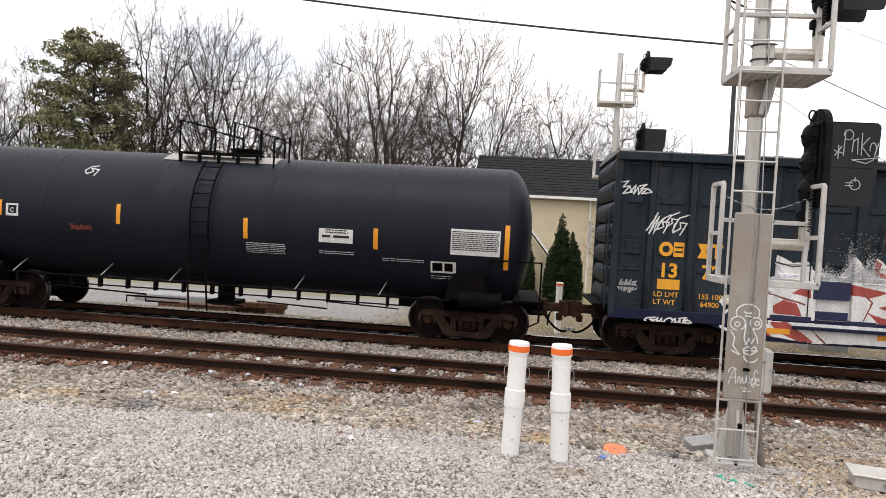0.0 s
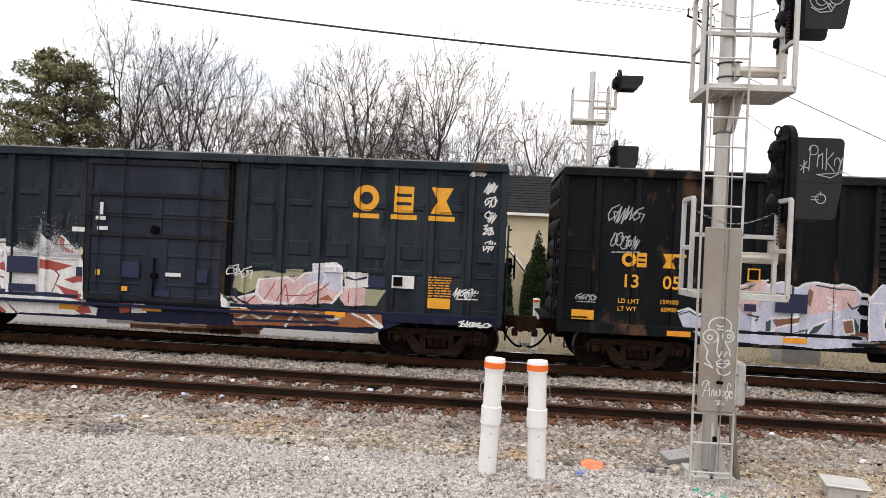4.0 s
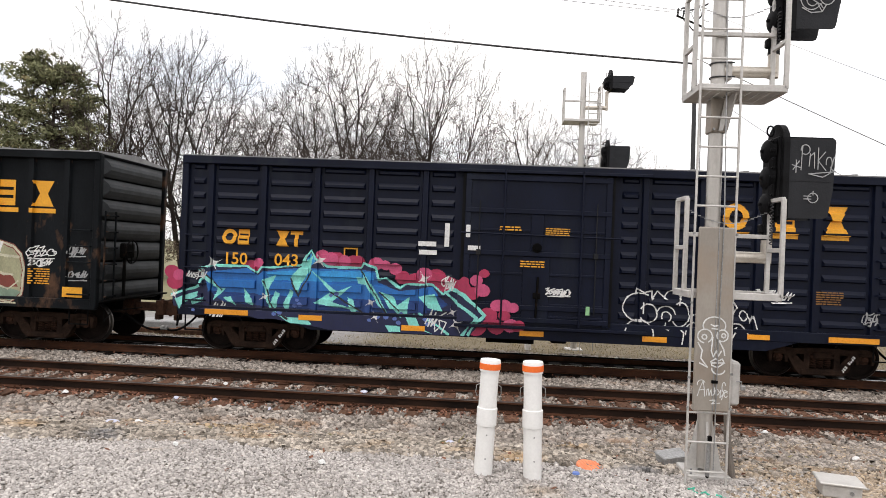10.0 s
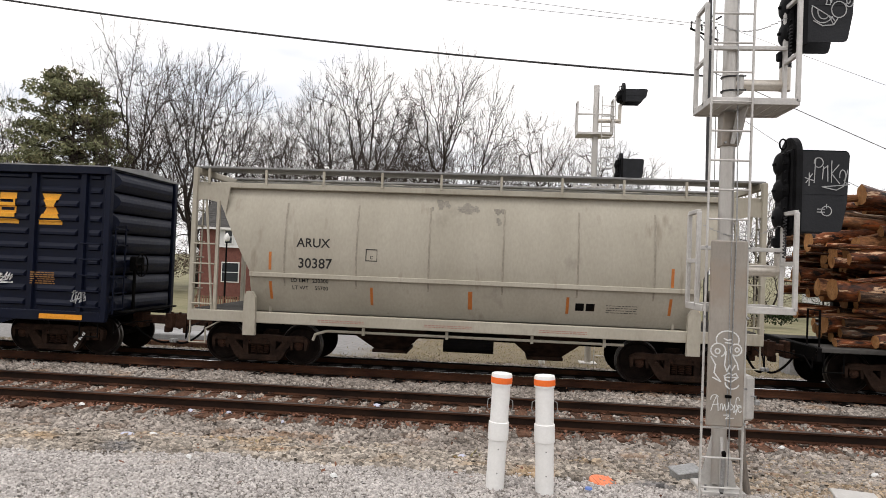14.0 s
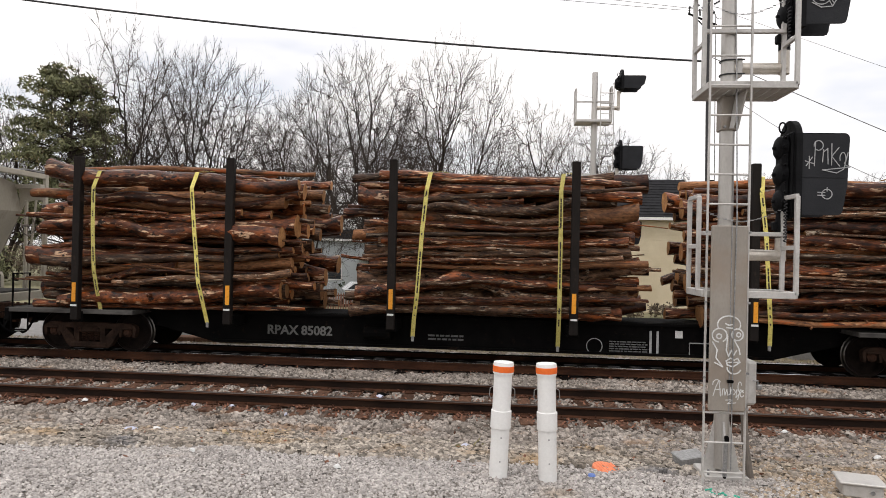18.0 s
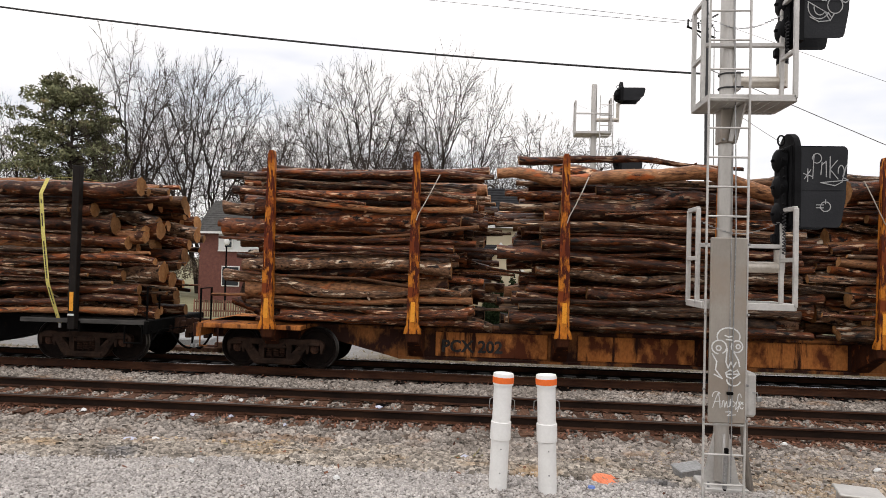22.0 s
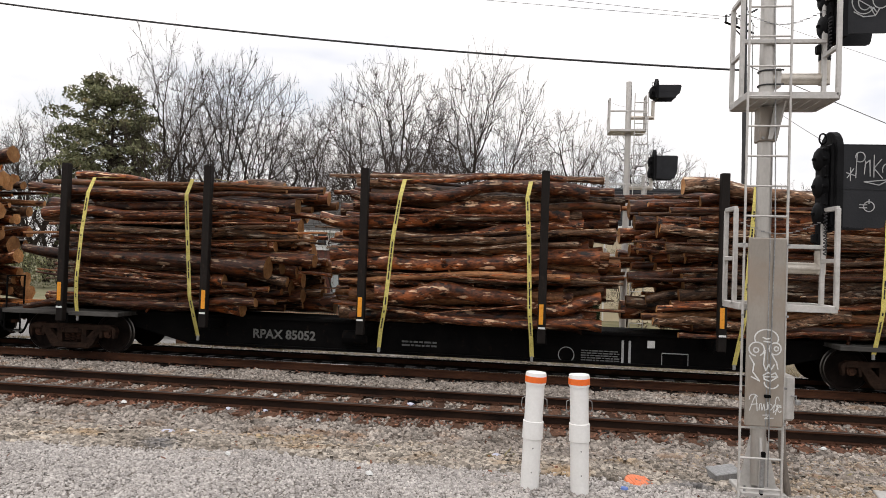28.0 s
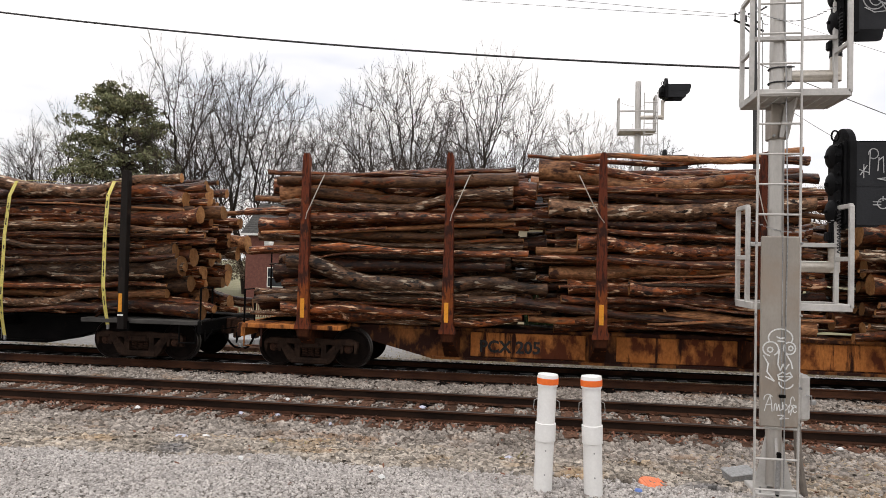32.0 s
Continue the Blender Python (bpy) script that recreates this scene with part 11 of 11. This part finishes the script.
pine(-40.0, 48, 20.2, 4)


def arborvitae(x, y, base, top, r, seed):
    t = thing("arborvitae", (x, y, base), "slim dark green arborvitae beside the yellow garage", "conifer", "arborvitae by the garage")
    h = top - base
    rnd = random.Random(seed)
    blobs = []
    for i in range(30):
        f = i / 29
        w = r * (1 - f) ** 0.42 * (0.8 if f < 0.08 else 1)
        for k in range(6 if f < 0.8 else 3):
            a = rnd.uniform(0, 6.28)
            blobs.append((w * 0.6 * math.cos(a), w * 0.6 * math.sin(a), f * h * 0.97, max(0.06, w * 0.6)))
    part("trunk", Geo().cyl((0, 0, -0.1), (0, 0, h * 0.7), 0.05, 0.02, n=6), M_BARK, t)
    part("foliage", leafy_mesh("foliage", M_ARB, blobs, 1100, 0.055, seed, 1.2), None, t)


for i, (x, y, tp, r) in enumerate(((-0.38, 23.2, 1.95, 0.36), (0.18, 23.2, 2.0, 0.40), (0.86, 23.2, 2.1, 0.44), (2.45, 23, 3.7, 0.60), (3.0, 23, 2.8, 0.55), (2.0, 23.1, 2.05, 0.42), (3.3, 23.2, 2.1, 0.4))):
    arborvitae(x, y, -1.0, tp, r, 50 + i)


def shrub(x, y, r, seed, mats, label):
    rnd = random.Random(seed)
    blobs = [(rnd.uniform(-r, r), rnd.uniform(-r * 0.5, r * 0.5), r * 0.45 + rnd.uniform(-0.1, 0.3) * r, r * rnd.uniform(0.35, 0.6)) for _ in range(7)]
    whole("shrub", leafy_mesh("shrub", mats, blobs, 260, 0.08, seed), None, label, "shrub", "garden shrubs", at=(x, y, -0.98))


for i, (x, y, r, m) in enumerate(((-14.2, 27.6, 0.95, M_ARB), (-10.0, 33, 1.2, M_ARB), (-11.8, 34, 1.0, M_ARB), (-16.2, 33, 1.0, M_SHRUB), (7.0, 26, 0.8, M_SHRUB), (9.5, 27, 0.9, M_SHRUB), (-44, 40, 4.2, M_PINE), (-36, 42, 3.6, M_SHRUB), (-28, 44, 3.6, M_SHRUB), (14.5, 30, 1.0, M_SHRUB), (18, 34, 1.4, M_ARB))):
    shrub(x, y, r, 80 + i, m, "dense evergreen garden shrub" if m is M_ARB else "brown winter shrub with small leaves")


# ---- stones, leaves and straw on the ground ----
def scatter_stones(name, n, seed, xr, yr, s0, s1, mats, keep, label, sink=0.35):
    r = np.random.RandomState(seed)
    x, y = r.uniform(*xr, n), r.uniform(*yr, n)
    ok = keep(x, y, r)
    x, y = x[ok], y[ok]
    n = len(x)
    s = s0 + (s1 - s0) * r.rand(n) ** 1.8
    z = ground_z(x, y) + s * (0.5 - sink)
    cube = np.array([(-1, -1, -1), (1, -1, -1), (1, 1, -1), (-1, 1, -1), (-1, -1, 1), (1, -1, 1), (1, 1, 1), (-1, 1, 1)], float)
    p = cube[None] * (0.30 + 0.28 * r.rand(n, 8, 3))
    p[:, 4:, :2] *= (0.55 + 0.4 * r.rand(n, 1, 1))
    p *= np.stack([0.8 + 0.7 * r.rand(n), 0.8 + 0.5 * r.rand(n), 0.55 + 0.4 * r.rand(n)], 1)[:, None] * s[:, None, None]
    a, b = r.rand(n) * 6.28, r.normal(0, 0.75, n)
    ca, sa, cb, sb = np.cos(a)[:, None], np.sin(a)[:, None], np.cos(b)[:, None], np.sin(b)[:, None]
    px, py, pz = p[..., 0], p[..., 1], p[..., 2]
    px, pz = px * cb + pz * sb, -px * sb + pz * cb
    q = np.stack([px * ca - py * sa + x[:, None], px * sa + py * ca + y[:, None], pz + z[:, None]], -1).reshape(-1, 3)
    f = np.array([(4, 5, 6, 7), (0, 1, 5, 4), (1, 2, 6, 5), (2, 3, 7, 6), (3, 0, 4, 7)])
    fs = (f[None] + (np.arange(n) * 8)[:, None, None]).reshape(-1, 4)
    me = bpy.data.meshes.new(name)
    me.vertices.add(len(q))
    me.vertices.foreach_set("co", q.ravel())
    me.loops.add(fs.size)
    me.loops.foreach_set("vertex_index", fs.ravel().astype(np.int32))
    me.polygons.add(len(fs))
    me.polygons.foreach_set("loop_start", np.arange(0, fs.size, 4, dtype=np.int32))
    me.update(calc_edges=True)
    me.materials.append(mats)
    tagged(new(name, me), label, "stones", kind="stuff")


def in_view(x, y, r):
    """All ground that the camera overlooks; past that the loose stones thin out."""
    d = y + 11.85
    out = np.maximum(np.maximum(-0.86 * d - 0.6 - x, x - 0.64 * d - 0.6), np.maximum(-7.1 - y, 0))
    return r.rand(len(x)) < np.exp(-np.maximum(out, 0) / 0.8)


def off_rails(x, y):
    ok = np.ones(x.shape, bool)
    for yc in (-0.754, 0.754, TRACK_Y - 0.754, TRACK_Y + 0.754):
        ok &= np.abs(y - yc) > 0.085
    return ok


edge = wobble(5, 1.5)


def sandy(x, y, r, inside):
    """The sandier patch beside the mast, with a ragged border."""
    d = np.clip((x - 2.1 - 0.5 * edge(y, x)) / 0.9, 0, 1) * np.clip((y + 5.9) / 0.8, 0, 1) * np.clip((-1.5 - y) / 0.6, 0, 1)
    m = r.rand(len(x)) < 0.85 * d
    return m if inside else ~m


scatter_stones("sandy_stones", 40000, 5, (1.8, 7.5), (-6.2, -1.5), 0.016, 0.046, M_SANDY, lambda x, y, r: in_view(x, y, r) & sandy(x, y, r, True), "sandy tan stones beside the mast")
scatter_stones("ballast_stones", 95000, 1, (-16, 13), (-3.9, 2.95), 0.030, 0.072, M_BALLAST,
               lambda x, y, r: in_view(x, y, r) & off_rails(x, y) & (y > -3.25 + 0.35 * edge(x, y) - 0.25 * r.rand(len(x))) & ((np.abs(y) > 1.36) | (r.rand(len(x)) < np.where(np.abs((x + 0.26) % 0.52 - 0.26) < 0.125, 0.05, 0.60))),
               "angular grey-brown granite ballast stones")
scatter_stones("coarse_stones", 66000, 4, (-11.0, 8.5), (-5.0, -2.6), 0.026, 0.070, M_MIXED,
               lambda x, y, r: in_view(x, y, r) & sandy(x, y, r, False) & (y > -4.22 + 0.22 * edge(x, y) - 0.25 * r.rand(len(x))) & (y < -2.95 + 0.35 * edge(x, y) + 0.3 * r.rand(len(x))), "coarse grey and tan stones beside the ballast", 0.28)
scatter_stones("gravel_stones", 210000, 2, (-9.5, 7.5), (-8.8, -2.6), 0.014, 0.036, M_GRAVEL,
               lambda x, y, r: in_view(x, y, r) & sandy(x, y, r, False) & (y < -4.15 + 0.22 * edge(x, y) + 0.35 * r.rand(len(x))), "loose pale grey limestone gravel")
scatter_stones("verge_stones", 9000, 3, (-16, 14), (5.95, 8.0), 0.04, 0.09, M_BALLAST, lambda x, y, r: r.rand(len(x)) < np.clip((7.4 - y) / 1.2, 0, 1), "ballast shoulder stones behind the train")


def scatter_leaves(name, n, seed, keep, size, mats, label):
    r = np.random.RandomState(seed)
    x, y = r.uniform(-15, 12, n), r.uniform(-5.5, 3.0, n)
    ok = keep(x, y, r) & in_view(x, y, r)
    x, y = x[ok], y[ok]
    n = len(x)
    z = ground_z(x, y) + 0.035 + 0.03 * r.rand(n)
    s = size * (0.5 + r.rand(n))
    a = r.rand(n) * 6.28
    t = r.normal(0, 0.45, (n, 2))
    vs = []
    for dx, dy in ((-1, 0), (-0.2, -0.45), (1, 0), (0.1, 0.5)):
        lx, ly = dx * s, dy * s
        vs.append(np.stack([x + lx * np.cos(a) - ly * np.sin(a), y + lx * np.sin(a) + ly * np.cos(a), z + lx * t[:, 0] + ly * t[:, 1]], 1))
    q = np.stack(vs, 1).reshape(-1, 3)
    fs = np.arange(4 * n).reshape(-1, 4)
    me = bpy.data.meshes.new(name)
    me.from_pydata(q.tolist(), [], fs.tolist())
    me.materials.append(mats)
    tagged(new(name, me), label, "leaves", kind="stuff")


scatter_leaves("dry_leaves", 60000, 6, lambda x, y, r: r.rand(len(x)) < 0.95 * np.exp(-((y + 1.05) / 0.22) ** 2) + 0.45 * np.exp(-(y / 0.75) ** 2) + 0.35 * np.exp(-((y - 2.95) / 0.15) ** 2) + 0.30 * np.exp(-((y - 1.05) / 0.2) ** 2) + 0.008, 0.029, M_LEAF_DRY, "brown dead leaves and bark litter along the rails")
scatter_leaves("weed_sprigs", 9000, 7, lambda x, y, r: r.rand(len(x)) < 0.10 * np.exp(-((y + 3.2) / 0.35) ** 2) * (1 + edge(x, y)), 0.035, material("dry_olive_weed", (0.17, 0.15, 0.07), (0.24, 0.20, 0.10), 6, rough=0.9, island=0.4), "sparse dry olive weeds at the gravel edge")


def straw():
    r = np.random.RandomState(12)
    n = 34000
    x, y = r.uniform(-16, 16, n), 6.3 + 9.5 * r.rand(n) ** 1.3
    keep = ~((x < -3.6 + r.normal(0, 0.7, n)) & (y > 7.7)) & (r.rand(n) < 0.9)
    x, y = x[keep], y[keep]
    n = len(x)
    z = ground_z(x, y)
    h, a, lean = 0.02 + 0.07 * r.rand(n) ** 2, r.rand(n) * 6.28, r.normal(0, 0.7, (n, 2))
    w = 0.012
    q = np.stack([np.stack([x - w * np.cos(a), y - w * np.sin(a), z], 1), np.stack([x + w * np.cos(a), y + w * np.sin(a), z], 1), np.stack([x + lean[:, 0] * h, y + lean[:, 1] * h, z + h], 1)], 1).reshape(-1, 3)
    me = bpy.data.meshes.new("dry_grass")
    me.from_pydata(q.tolist(), [], np.arange(3 * n).reshape(-1, 3).tolist())
    me.materials.append(material("dry_grass_blades", (0.36, 0.29, 0.18), (0.29, 0.25, 0.14), 2, rough=0.9, bump=0, island=0.15, spec=0.1))
    tagged(new("dry_grass", me), "short straw-coloured winter grass on the verge", "grass", kind="stuff")


straw()


# ---- what moves ----
def motions():
    def rolled(t):
        return float(np.interp(t, [r[0] for r in ROLLED], [r[1] for r in ROLLED]))

    for ob, x in TRAIN:
        walk(ob, [(t, pose(x - s, TRACK_Y, 0)) for t, s in ROLLED])
    steps = [i * 0.16 for i in range(200)] + [32.0]
    turns = [(t, rolled(t) / R_WHEEL) for t in steps]
    for w, x, ph in WHEELS:
        walk(w, [(t, pose(x, 0, R_WHEEL, 0, -math.degrees(a + ph), 0)) for t, a in turns])


motions()
